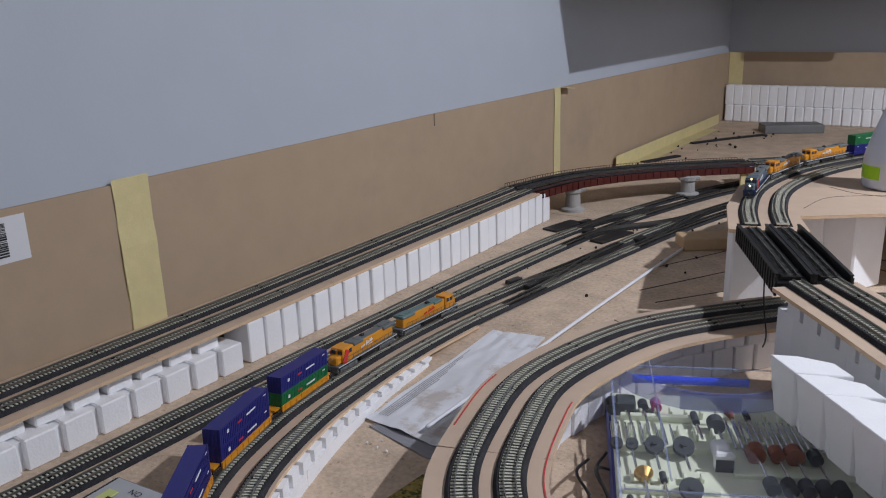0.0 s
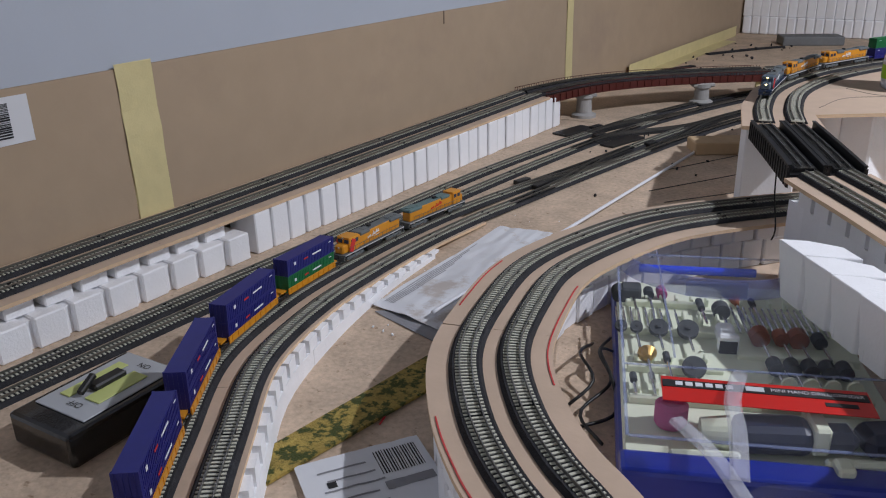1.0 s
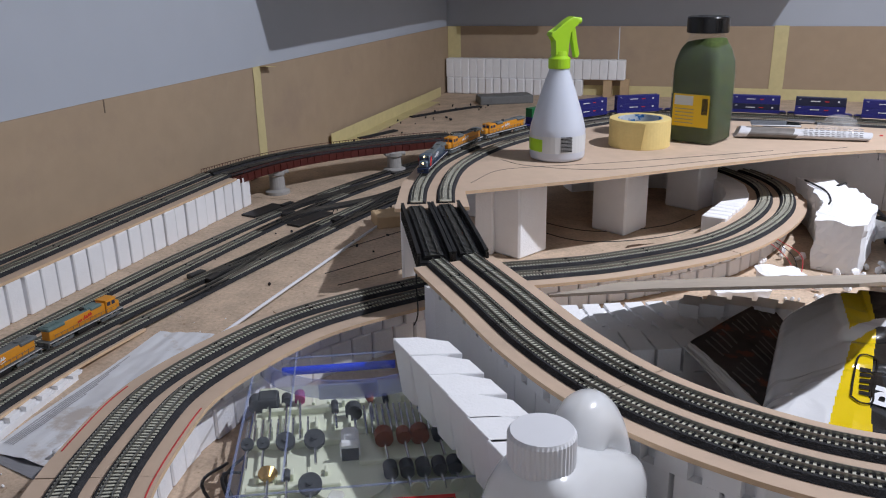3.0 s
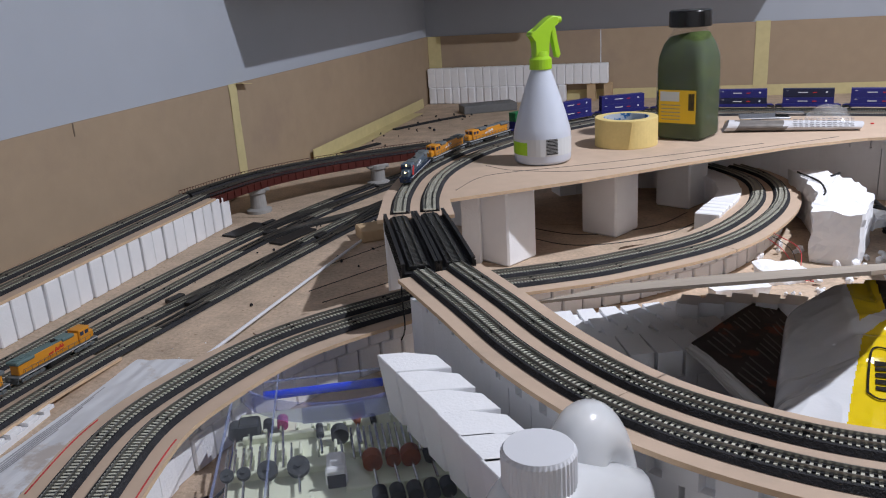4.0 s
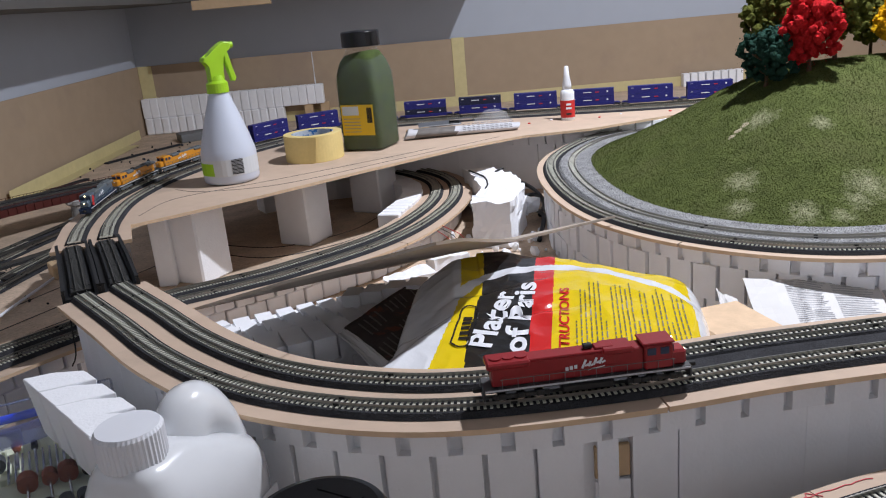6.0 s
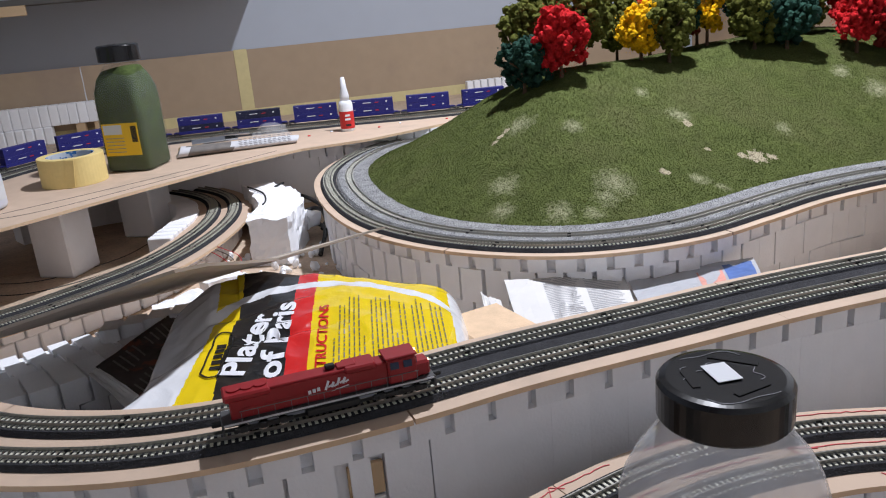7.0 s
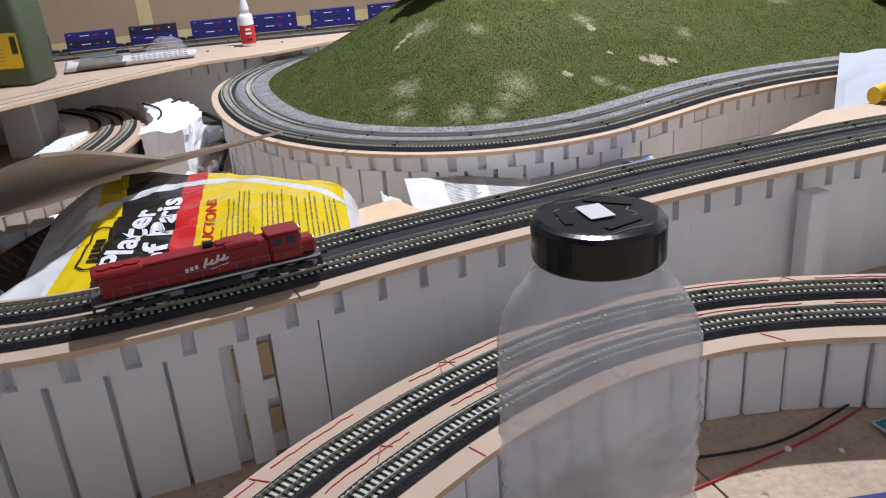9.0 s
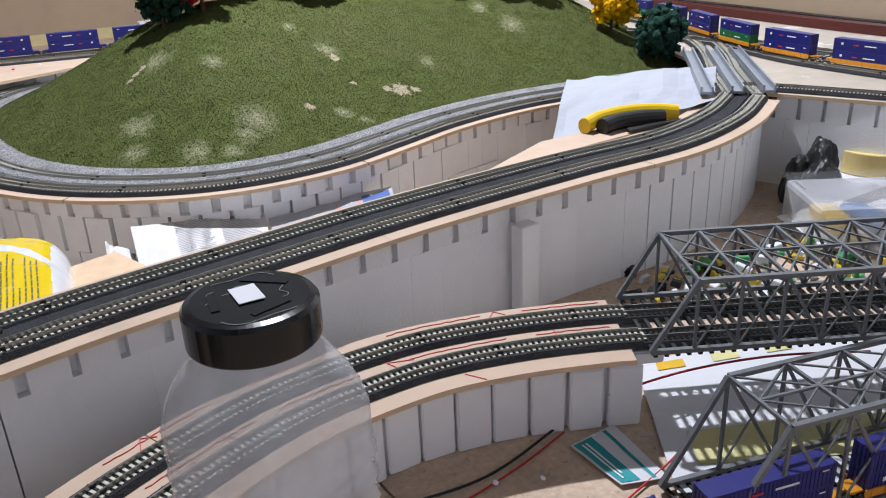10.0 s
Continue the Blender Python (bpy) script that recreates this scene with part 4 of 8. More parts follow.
front_line = spline(offset(spline(FRONT, 0.03), -0.0205), 0.006)
a = loco("dark red model diesel locomotive with white lettering", KRED, KRED, DGREY, lit=True)
sA = reach(front_line, (0.512, 0.775)) + 0.008
put_on(a, front_line, sA, 0.14)
a.matrix_world = a.matrix_world @ Matrix.Scale(1.1, 4)
t3_line = spline(T3, 0.006)
s3 = reach(t3_line, (-0.428, 1.03))
a = loco("orange-yellow model diesel with a grey-green roof", YELLOW, LGREEN, LGREY, stripe=REDP)
put_on(a, t3_line, s3, 0.14)
b = loco("orange-yellow model diesel with a dark grey roof", YELLOW, LGREY, LGREY, flash=REDP)
put_on(b, t3_line, s3 - 0.147, 0.14, True)
for i, (lo, hi) in enumerate(((CGREEN, CBLUE), (CBLUE, CBLUE), (CBLUE, CBLUE), (CBLUE, CBLUE))):
    c = stack_car("yellow well wagon carrying stacked %s containers" % ("blue and green" if lo is CGREEN else "blue"), lo, hi)
    put_on(c, t3_line, s3 - 0.285 - 0.122 * i, 0.1)

back_line = spline(offset(spline([(x, y, U) for x, y in [(1.86, 1.0), (1.85, 1.3), (1.75, 1.65), (1.5, 1.92), (1.2, 2.01)] + MB], 0.03), -0.0205), 0.006)
sB = reach(back_line, (-0.115, 1.66))
b = loco("slate blue and navy model diesel with a red flash", LBLUE, LGREY, NAVY, lit=True, flash=REDP)
put_on(b, back_line, sB + 0.147, 0.14)
for i in range(2):
    a = loco("orange-yellow model diesel at the head of a container train", YELLOW, LGREY, LGREY, lit=False)
    put_on(a, back_line, sB - 0.147 * i, 0.14)
seq = ((CGREEN, CBLUE), (CBLUE, CBLUE), (CBLUE, CBLUE), (CBLUE, CBLUE), (CDARK, CBLUE), (CBLUE, CDARK), (CBLUE, CBLUE), (CBLUE, CBLUE), (CBLUE, CBLUE), (CBLUE, CBLUE), (CGREEN, CBLUE), (CBLUE, CBLUE), (CBLUE, CBLUE), (CGREEN, CBLUE))
for i, (lo, hi) in enumerate(seq):
    c = stack_car("well wagon carrying stacked %s containers" % ("blue and green" if CGREEN in (lo, hi) else "dark blue" if CDARK in (lo, hi) else "blue"), hi if i in (0,) else lo, lo if i in (0,) else hi, CBLUE if i < 10 else YELLOW)
    put_on(c, back_line, sB - 0.28 - 0.127 * i, 0.1)


# ---- turnouts ----
def turnout(line_a, line_b, f0, f1, label):
    """A dark pair of points between two tracks: a black plate, closure rails and frog."""
    t = thing("turnout", label, "track points", group="turnouts")
    A, B = spline(line_a, 0.006), spline(line_b, 0.006)
    sa, sb = reach(A, f0), reach(B, f1)
    a, da = along(A, sa)
    b, db = along(B, sb)
    da, db = da.normalized() * (b - a).length * 0.45, db.normalized() * (b - a).length * 0.45
    pts = [(1 - u) ** 3 * a + 3 * (1 - u) ** 2 * u * (a + da) + 3 * (1 - u) * u * u * (b - db) + u ** 3 * b for u in [i / 12 for i in range(13)]]
    ln = spline(pts, 0.008)
    bm = bmesh.new(); sweep(bm, ln, [(-0.0125, 0.0003), (-0.0115, BED + 0.0006), (0.0115, BED + 0.0006), (0.0125, 0.0003)]); part("plate", bm, BLACK, t)
    for sd in (-1, 1):
        bm = bmesh.new(); sweep(bm, ln, [(sd * 0.0048 - 0.0006, BED + 0.001), (sd * 0.0048 - 0.0006, TOP + 0.0002), (sd * 0.0048 + 0.0006, TOP + 0.0002), (sd * 0.0048 + 0.0006, BED + 0.001)]); part("rail", bm, RAIL, t)
    m, d = along(ln, 0.05)
    ang = math.degrees(math.atan2(d.y, d.x))
    bm = bmesh.new(); box(bm, (m.x, m.y, m.z + 0.004), (0.03, 0.012, 0.007), ang, 0.001); part("point_motor", bm, BLACK, t).location = sides(ln)[0] * 0.02
    return t


turnout(T2, T3, (-0.44, 1.56), (-0.335, 1.83), "black track points joining two lines")
turnout(T1, T2, (-0.478, 1.62), (-0.37, 1.92), "black track points joining two lines")
turnout(T4, T3, (-0.37, 1.22), (-0.36, 1.55), "black track points joining two lines")
turnout(T4, T3, (-0.33, 1.55), (-0.28, 1.93), "black track points joining two lines")
turnout(T3, T4, (-0.41, 1.22), (-0.335, 1.50), "black track points joining two lines")
for (x, y, w, h, r) in ((-0.512, 1.63, 0.035, 0.09, -12), (-0.395, 1.60, 0.03, 0.10, -14), (-0.345, 2.03, 0.03, 0.12, -22)):
    bm = bmesh.new(); box(bm, (x, y, 0.0022), (w, h, 0.004), r, 0.0008)
    tagged(mesh_ob("cork_pad", bm, BLACK), "black flat roadbed pad beside the points", "track pad", "track pads")

# ---- foam row and box at the back ----
fr = thing("foam_riser", "row of white foam riser strips leaning on the backdrop", "foam riser", group="foam risers")
rnd = random.Random(21)
for i in range(22):
    x = -0.645 + 0.0305 * i
    bm = bmesh.new(); box(bm, (x, 3.300 + rnd.uniform(-0.002, 0.002), 0.0960), (0.0296, 0.04, 0.0700), rnd.uniform(-2, 2), 0.0025); part("foam_block", bm, FOAM, fr)
    if x < -0.15:
        bm = bmesh.new(); box(bm, (x + 0.002, 3.296 + rnd.uniform(-0.002, 0.002), 0.0305), (0.0288, 0.042, 0.061), rnd.uniform(-2, 2), 0.004); part("foam_block", bm, FOAM, fr)
bm = bmesh.new(); box(bm, (-0.325, 3.302, 0.0950), (0.660, 0.030, 0.066)); part("core", bm, FOAM, fr)
bm = bmesh.new(); box(bm, (-0.400, 3.300, 0.0300), (0.500, 0.030, 0.060)); part("core", bm, FOAM, fr)
for x in (-0.05, 0.01):
    bm = bmesh.new(); box(bm, (x, 3.300, 0.031), (0.03, 0.03, 0.062)); part("prop", bm, PINE, fr, "small wooden prop")
fr = thing("foam_riser", "short white foam riser strip by the backdrop", "foam riser", group="foam risers")
for i in range(8):
    bm = bmesh.new(); box(bm, (1.35 + 0.028 * i, 3.302, 0.024), (0.024, 0.035, 0.048), rnd.uniform(-3, 3), 0.002); part("foam_block", bm, FOAM, fr)
GREYBOX = mat("grey_box", (0.17, 0.175, 0.18), 0.6, var=0.1, scale=90, bump=0.1)
bm = bmesh.new(); box(bm, (0, 0, 0.014), (0.19, 0.085, 0.028), 0, 0.003, seg=2)
for i in range(5):
    box(bm, (-0.09 + 0.012 * i, -0.0425, 0.014), (0.004, 0.002, 0.02))
gb = tagged(mesh_ob("metal_box", bm, GREYBOX), "flat grey box lying by the foam row", "box")
gb.matrix_world = pose(-0.385, 3.09, 0, 0, 0, 28)
for pts, lb in (([(-0.6, 2.72, 0.001), (-0.52, 2.86, 0.001), (-0.44, 2.98, 0.001)], "dark strip of roadbed lying loose"),
                ([(-0.62, 2.35, 0.001), (-0.56, 2.5, 0.001)], "dark strip of roadbed lying loose")):
    bm = bmesh.new(); sweep(bm, spline(pts, 0.03), [(-0.009, 0), (-0.009, 0.004), (0.009, 0.004), (0.009, 0)])
    tagged(mesh_ob("roadbed_strip", bm, ROADBED), lb, "roadbed strip", "loose strips")

# ---- debris ----
def crumbs(name, n, x0, x1, y0, y1, size, material, label, seed, zf=None):
    rnd = random.Random(seed)
    bm = bmesh.new()
    for i in range(n):
        r = size * rnd.uniform(0.4, 1.3)
        x, y = rnd.uniform(x0, x1), rnd.uniform(y0, y1)
        m = Matrix.Translation((x, y, r * 0.5)) @ Euler((rnd.random() * 6, rnd.random() * 6, rnd.random() * 6)).to_matrix().to_4x4() @ Matrix.Diagonal((r, r * rnd.uniform(0.5, 1), r * rnd.uniform(0.3, 0.8), 1))
        bmesh.ops.create_icosphere(bm, subdivisions=1, radius=0.6, matrix=m)
    return tagged(mesh_ob(name, bm, material), label, "debris", kind="stuff")


crumbs("foam_crumbs", 26, -0.36, -0.28, 0.74, 1.16, 0.003, FOAM, "crumbs of white foam scattered on the baseboard", 31)
crumbs("foam_crumbs", 14, 0.86, 1.05, 0.48, 0.62, 0.004, FOAM, "crumbs of white foam scattered on the baseboard", 32)
crumbs("dark_scraps", 22, -0.62, -0.4, 2.3, 3.15, 0.01, ROADBED, "dark scraps scattered by the backdrop", 33)
crumbs("dark_scraps", 22, -0.46, -0.2, 1.2, 1.8, 0.005, ROADBED, "dark scraps scattered on the baseboard", 34)
crumbs("foam_crumbs", 70, 0.4, 0.62, 1.36, 1.62, 0.014, FOAM, "broken lumps of white foam on the baseboard", 35)


# ---- thin sheets and lines ----
def sheet(name, corners, material, label, category="paper", z=0.001, lift=0.006, n=14, seed=1, thick=0.0006, group=""):
    """A sheet of paper with slight waves between four corners (x, y, z)."""
    c = [Vector(p) for p in corners]
    bm = bmesh.new()
    top, bot = {}, {}
    for i in range(n + 1):
        for j in range(n + 1):
            u, v = i / n, j / n
            p = (c[0] * (1 - u) + c[1] * u) * (1 - v) + (c[3] * (1 - u) + c[2] * u) * v
            w = lift * (0.5 + 0.5 * noise.noise(Vector((u * 2.2, v * 2.2, seed * 3.7)))) + lift * 0.25 * noise.noise(Vector((u * 7, v * 7, seed)))
            top[i, j] = bm.verts.new(p + Vector((0, 0, z + max(0, w) + thick)))
            bot[i, j] = bm.verts.new(p + Vector((0, 0, z + max(0, w))))
    for i in range(n):
        for j in range(n):
            bm.faces.new((top[i, j], top[i + 1, j], top[i + 1, j + 1], top[i, j + 1]))
            bm.faces.new((bot[i, j + 1], bot[i + 1, j + 1], bot[i + 1, j], bot[i, j]))
    for i in range(n):
        for a, b in (((i, 0), (i + 1, 0)), ((i + 1, n), (i, n)), ((0, i + 1), (0, i)), ((n, i), (n, i + 1))):
            bm.faces.new((bot[a], bot[b], top[b], top[a]))
    ob = mesh_ob(name, bm, material, smooth=False)
    return tagged(ob, label, category, group)


def on_sheet(corners, u, v, dz, z=0.001, lift=0.006, seed=1):
    c = [Vector(p) for p in corners]
    p = (c[0] * (1 - u) + c[1] * u) * (1 - v) + (c[3] * (1 - u) + c[2] * u) * v
    w = lift * (0.5 + 0.5 * noise.noise(Vector((u * 2.2, v * 2.2, seed * 3.7)))) + lift * 0.25 * noise.noise(Vector((u * 7, v * 7, seed)))
    return p + Vector((0, 0, z + max(0, w) + dz))


def print_bar(parent, corners, u0, u1, v0, v1, material, name="printed_line", dz=0.001, **k):
    bm = bmesh.new()
    n = max(2, int(max(abs(u1 - u0), abs(v1 - v0)) * 14))
    rows_ = []
    for i in range(n + 1):
        f = i / n
        if abs(u1 - u0) >= abs(v1 - v0):
            rows_.append([bm.verts.new(on_sheet(corners, u0 + (u1 - u0) * f, v, dz, **k)) for v in (v0, v1)])
        else:
            rows_.append([bm.verts.new(on_sheet(corners, u, v0 + (v1 - v0) * f, dz, **k)) for u in (u0, u1)])
    for a, b in zip(rows_, rows_[1:]):
        bm.faces.new((a[0], a[1], b[1], b[0]))
    return part(name, bm, material, parent)


def wire(pts, r, material, label, name="cable", category="cable", n=6, group=""):
    bm = bmesh.new()
    ln = spline(pts, 0.008)
    sweep(bm, ln, [(r * math.cos(a), r * math.sin(a)) for a in [2 * math.pi * i / n for i in range(n)]])
    return tagged(mesh_ob(name, bm, material, smooth=True), label, category, group)


# papers on the baseboard
PALE_INK = mat("pale_ink", (0.40, 0.40, 0.42), 0.8, var=0.15, scale=400)
DIRTY = mat("grey_paper", (0.70, 0.71, 0.74), 0.6, var=0.08, scale=40, stain=(0.52, 0.47, 0.44), stain_scale=14, stain_lo=0.52, stain_hi=0.60)
cs = [(-0.341, 0.794, 0), (-0.240, 0.785, 0), (-0.275, 1.09, 0), (-0.350, 1.08, 0)]
sh = sheet("plan_sheet", cs, DIRTY, "creased white sheet with printed track lines", seed=2, lift=0.006, n=26)
for i in range(5):
    print_bar(sh, cs, 0.06 + 0.03 * i, 0.08 + 0.03 * i, 0.05, 0.75 - 0.08 * i, PALE_INK, dz=0.0012, seed=2, lift=0.006)
cs2 = [(-0.330, 0.785, 0), (-0.236, 0.763, 0), (-0.222, 0.79, 0), (-0.305, 0.808, 0)]
sh = sheet("plan_sheet", cs2, GREY_INK, "dark printed sheet showing from under the white one", seed=3, z=0.0, lift=0.002)
wire([(-0.264, 0.80, 0.011), (-0.259, 1.2, 0.008), (-0.252, 1.585, 0.004)], 0.0024, WHITE, "thin white plastic rod lying on the baseboard", "plastic_rod", "rod", 8)

GRASSMAT = mat("grass_strip", (0.40, 0.29, 0.075), 0.95, var=0.4, scale=260, bump=1.0, bscale=600, stain=(0.06, 0.075, 0.018), stain_scale=110, stain_lo=0.47, stain_hi=0.56)
cs = [(-0.246, 0.500, 0), (-0.212, 0.500, 0), (-0.168, 0.80, 0), (-0.215, 0.80, 0)]
sheet("grass_strip", cs, GRASSMAT, "mottled green and straw strip of grass mat", "grass mat", lift=0.002, thick=0.003)

cs = [(-0.208, 0.537, 0), (-0.153, 0.622, 0), (-0.035, 0.545, 0), (-0.09, 0.46, 0)]
fl = sheet("instruction_card", cs, PAPER, "white printed card with a barcode in clear wrap", seed=5, lift=0.003, z=0.002)
k = dict(seed=5, lift=0.003, z=0.002)
for i in range(16):
    u = 0.60 + 0.022 * i
    print_bar(fl, cs, u, u + (0.012 if i % 3 else 0.007), 0.06, 0.27, INK, "bar", **k)
print_bar(fl, cs, 0.58, 0.96, 0.33, 0.40, GREY_INK, **k)
for i in range(9):
    print_bar(fl, cs, 0.14 + 0.05 * (i % 2), 0.52 + 0.04 * (i % 3), 0.12 + 0.085 * i, 0.135 + 0.085 * i, GREY_INK, **k)
print_bar(fl, cs, 0.18, 0.25, 0.22, 0.27, INK, "symbol", **k)
wire([(-0.206, 0.66, 0.003), (-0.20, 0.72, 0.004), (-0.17, 0.775, 0.004), (-0.15, 0.80, 0.003)], 0.0009, RED_INK, "thin red wire on the baseboard")
wire([(-0.19, 0.62, 0.002), (-0.20, 0.66, 0.003), (-0.19, 0.70, 0.003)], 0.0009, RED_INK, "thin red wire on the baseboard")


# ---- power switch box ----
HOUSING = mat("gloss_housing", (0.010, 0.010, 0.011), 0.16, var=0.2, scale=40, coat=0.4)
sw = thing("power_switch", "black controller box with a grey plate and lever", "switch box", (-0.392, 0.498, 0), 4)
bm = bmesh.new(); box(bm, (0, 0, 0.016), (0.078, 0.118, 0.030), 0, 0.004, seg=2); part("housing", bm, HOUSING, sw)
PLATE = mat("grey_plate", (0.42, 0.44, 0.47), 0.22, var=0.04, scale=60)
LIME = mat("lime_mark", (0.55, 0.6, 0.22), 0.5, var=0.05)
bm = bmesh.new(); box(bm, (0, 0.008, 0.0318), (0.062, 0.094, 0.0014), 0, 0.0005); part("face_plate", bm, PLATE, sw)
bm = bmesh.new(); box(bm, (0.012, 0.008, 0.0332), (0.018, 0.05, 0.0012), 0, 0.0004); part("mark", bm, LIME, sw)
bm = bmesh.new(); box(bm, (-0.016, 0.008, 0.0332), (0.012, 0.06, 0.0012), 0, 0.0004); part("mark", bm, LIME, sw)
bm = bmesh.new(); box(bm, (-0.002, 0.010, 0.0355), (0.012, 0.032, 0.006), 0, 0.0015); box(bm, (-0.004, -0.008, 0.040), (0.006, 0.02, 0.005), 10, 0.001, 25); part("lever", bm, BLACK, sw)


def text_mesh(body, size, parent, material, place, name="lettering", fn=None, label="", bold=0.0):
    """Flat lettering laid by the matrix place; fn moves each point onto a curved face."""
    cu = bpy.data.curves.new(name, "FONT")
    cu.body, cu.size, cu.align_x, cu.align_y, cu.resolution_u = body, size, "CENTER", "CENTER", 3
    cu.offset = bold * size
    tmp = bpy.data.objects.new("tmp", cu)
    scene.collection.objects.link(tmp)
    me = bpy.data.meshes.new_from_object(tmp.evaluated_get(bpy.context.evaluated_depsgraph_get()))
    bpy.data.objects.remove(tmp)
    bpy.data.curves.remove(cu)
    for v in me.vertices:
        p = place @ v.co
        v.co = fn(p) if fn else p
    me.materials.clear()
    me.materials.append(material)
    ob = new(name, me)
    ob.parent = parent
    if label:
        ob["label"] = label
    return ob


text_mesh("ON", 0.009, sw, INK, Matrix.Translation((0.004, 0.044, 0.0331)) @ Matrix.Rotation(radians(180), 4, "Z"))
text_mesh("OFF", 0.009, sw, INK, Matrix.Translation((0.004, -0.026, 0.0331)) @ Matrix.Rotation(radians(180), 4, "Z"))


# ---- deck things ----
CLEARW = mat("milky_plastic", (0.80, 0.82, 0.85), 0.3, var=0.03, scale=20, sss=0.3)
SPRAYW = mat("spray_plastic", (0.60, 0.64, 0.73), 0.32, var=0.04, scale=14, sss=0.35, coat=0.15)
JUGW = mat("jug_plastic", (0.93, 0.95, 0.98), 0.22, var=0.06, scale=18, sss=0.25, alpha=0.72, coat=0.5)
LIMEP = mat("lime_plastic", (0.35, 0.62, 0.02), 0.35, var=0.05, scale=50, coat=0.2)
LABELG = mat("label_grey", (0.62, 0.64, 0.66), 0.5, var=0.04)
CLEAR = mat("clear_plastic", (0.9, 0.92, 0.95), 0.08, var=0.02, alpha=0.045)
FROST = mat("frosted_plastic", (0.72, 0.74, 0.78), 0.14, var=0.35, scale=22, alpha=0.47, coat=0.6)
CLEARJ = mat("jar_plastic", (0.30, 0.34, 0.33), 0.06, var=0.3, scale=25, alpha=0.15, coat=1.0)
BLUEC = mat("blue_card", (0.08, 0.22, 0.5), 0.6, var=0.1)
TAPE_Y = mat("tape_roll", (0.74, 0.58, 0.24), 0.7, var=0.06, scale=200)

sp = thing("spray_bottle", "white plastic spray bottle with a lime green trigger", "spray bottle", (0.060, 1.660, U), -12)
sp.scale = (1, 1, 0.88)
bm = bmesh.new(); lathe(bm, [(0.040, 0.0), (0.046, 0.003), (0.0475, 0.008), (0.0475, 0.058), (0.046, 0.066), (0.040, 0.092), (0.030, 0.128), (0.021, 0.158), (0.0165, 0.172), (0.0165, 0.178)], 40); part("body", bm, SPRAYW, sp, smooth=True)
bm = bmesh.new(); lathe(bm, [(0.048, 0.018), (0.0481, 0.050)], 40)
bmesh.ops.delete(bm, geom=[f for f in bm.faces if len(f.verts) > 4 or not (f.calc_center_median().y < 0.012)], context="FACES"); part("label", bm, LABELG, sp, "pale grey wrap label")
bm = bmesh.new(); lathe(bm, [(0.0484, 0.020), (0.0484, 0.044)], 40)
bmesh.ops.delete(bm, geom=[f for f in bm.faces if len(f.verts) > 4 or not (f.calc_center_median().y < 0.0 and f.calc_center_median().x < -0.010)], context="FACES"); part("label_patch", bm, LIMEP, sp, "lime green label panel")
bm = bmesh.new()
for i in range(11):
    for k in range(5):
        a = radians(-58 + 4.6 * k)
        box(bm, (0.0484 * math.cos(a), 0.0484 * math.sin(a), 0.0225 + 0.0027 * i), (0.0006, 0.0042, 0.0010 if i % 3 else 0.0017), math.degrees(a))
part("barcode", bm, INK, sp, "black printed barcode")
bm = bmesh.new(); lathe(bm, [(0.0185, 0.174), (0.0185, 0.192), (0.014, 0.197), (0.012, 0.206)], 24); part("collar", bm, LIMEP, sp)
def cut_out(outline, half, name, parent):
    """A moulded piece with the given side outline (x, z), rounded at its edges."""
    bm = bmesh.new()
    a, b = [bm.verts.new((x, -half, z)) for x, z in outline], [bm.verts.new((x, half, z)) for x, z in outline]
    n = len(outline)
    bm.faces.new(a), bm.faces.new(b[::-1])
    for i in range(n):
        bm.faces.new((a[i], b[i], b[(i + 1) % n], a[(i + 1) % n]))
    bmesh.ops.bevel(bm, geom=[e for e in bm.edges if abs(e.verts[0].co.y - e.verts[1].co.y) < 1e-6], offset=0.0028, segments=2, affect="EDGES", profile=0.5, clamp_overlap=True)
    ob = part(name, bm, LIMEP, parent)
    ob.matrix_local = pose(0, 0, 0.198, 0, 0, 52) @ Matrix.Diagonal((0.86, 0.90, 0.90, 1))
    return ob


cut_out([(-0.015, 0), (-0.014, 0.020), (-0.012, 0.030), (-0.017, 0.037), (-0.0250, 0.041), (-0.023, 0.048), (-0.012, 0.050), (-0.001, 0.063), (0.0127, 0.073), (0.0233, 0.078), (0.035, 0.076), (0.038, 0.067), (0.034, 0.059), (0.023, 0.056), (0.016, 0.048), (0.013, 0.032), (0.014, 0.018), (0.015, 0)], 0.010, "trigger_head", sp)
cut_out([(0.021, 0.057), (0.031, 0.056), (0.0335, 0.034), (0.042, 0.0), (0.038, -0.008), (0.031, -0.006), (0.028, 0.014), (0.022, 0.036)], 0.006, "trigger", sp)
bm = bmesh.new(); cyl(bm, (0.0, 0, 0.0), 0.0062, 0.010, 16, axis="x"); part("nozzle", bm, LIMEP, sp).matrix_local = pose(0, 0, 0.198, 0, 0, 52) @ Matrix.Translation((0.0327, 0, 0.0620))

tp = thing("masking_tape_roll", "roll of yellow masking tape lying on the deck", "tape roll", (0.187, 1.803, U))
bm = bmesh.new(); lathe(bm, [(0.0405, 0.0), (0.055, 0.0), (0.0555, 0.001), (0.0555, 0.049), (0.055, 0.050), (0.0405, 0.050), (0.0405, 0.0)], 56); part("tape", bm, TAPE_Y, tp, smooth=False)
bm = bmesh.new(); lathe(bm, [(0.0385, 0.001), (0.0403, 0.001), (0.0403, 0.0495), (0.0385, 0.0495), (0.0385, 0.001)], 48); part("core", bm, mat("core_card", (0.55, 0.60, 0.66), 0.6, var=0.05, stain=(0.03, 0.16, 0.42), stain_scale=28, stain_lo=0.50, stain_hi=0.53), tp, "blue and white printed card core")
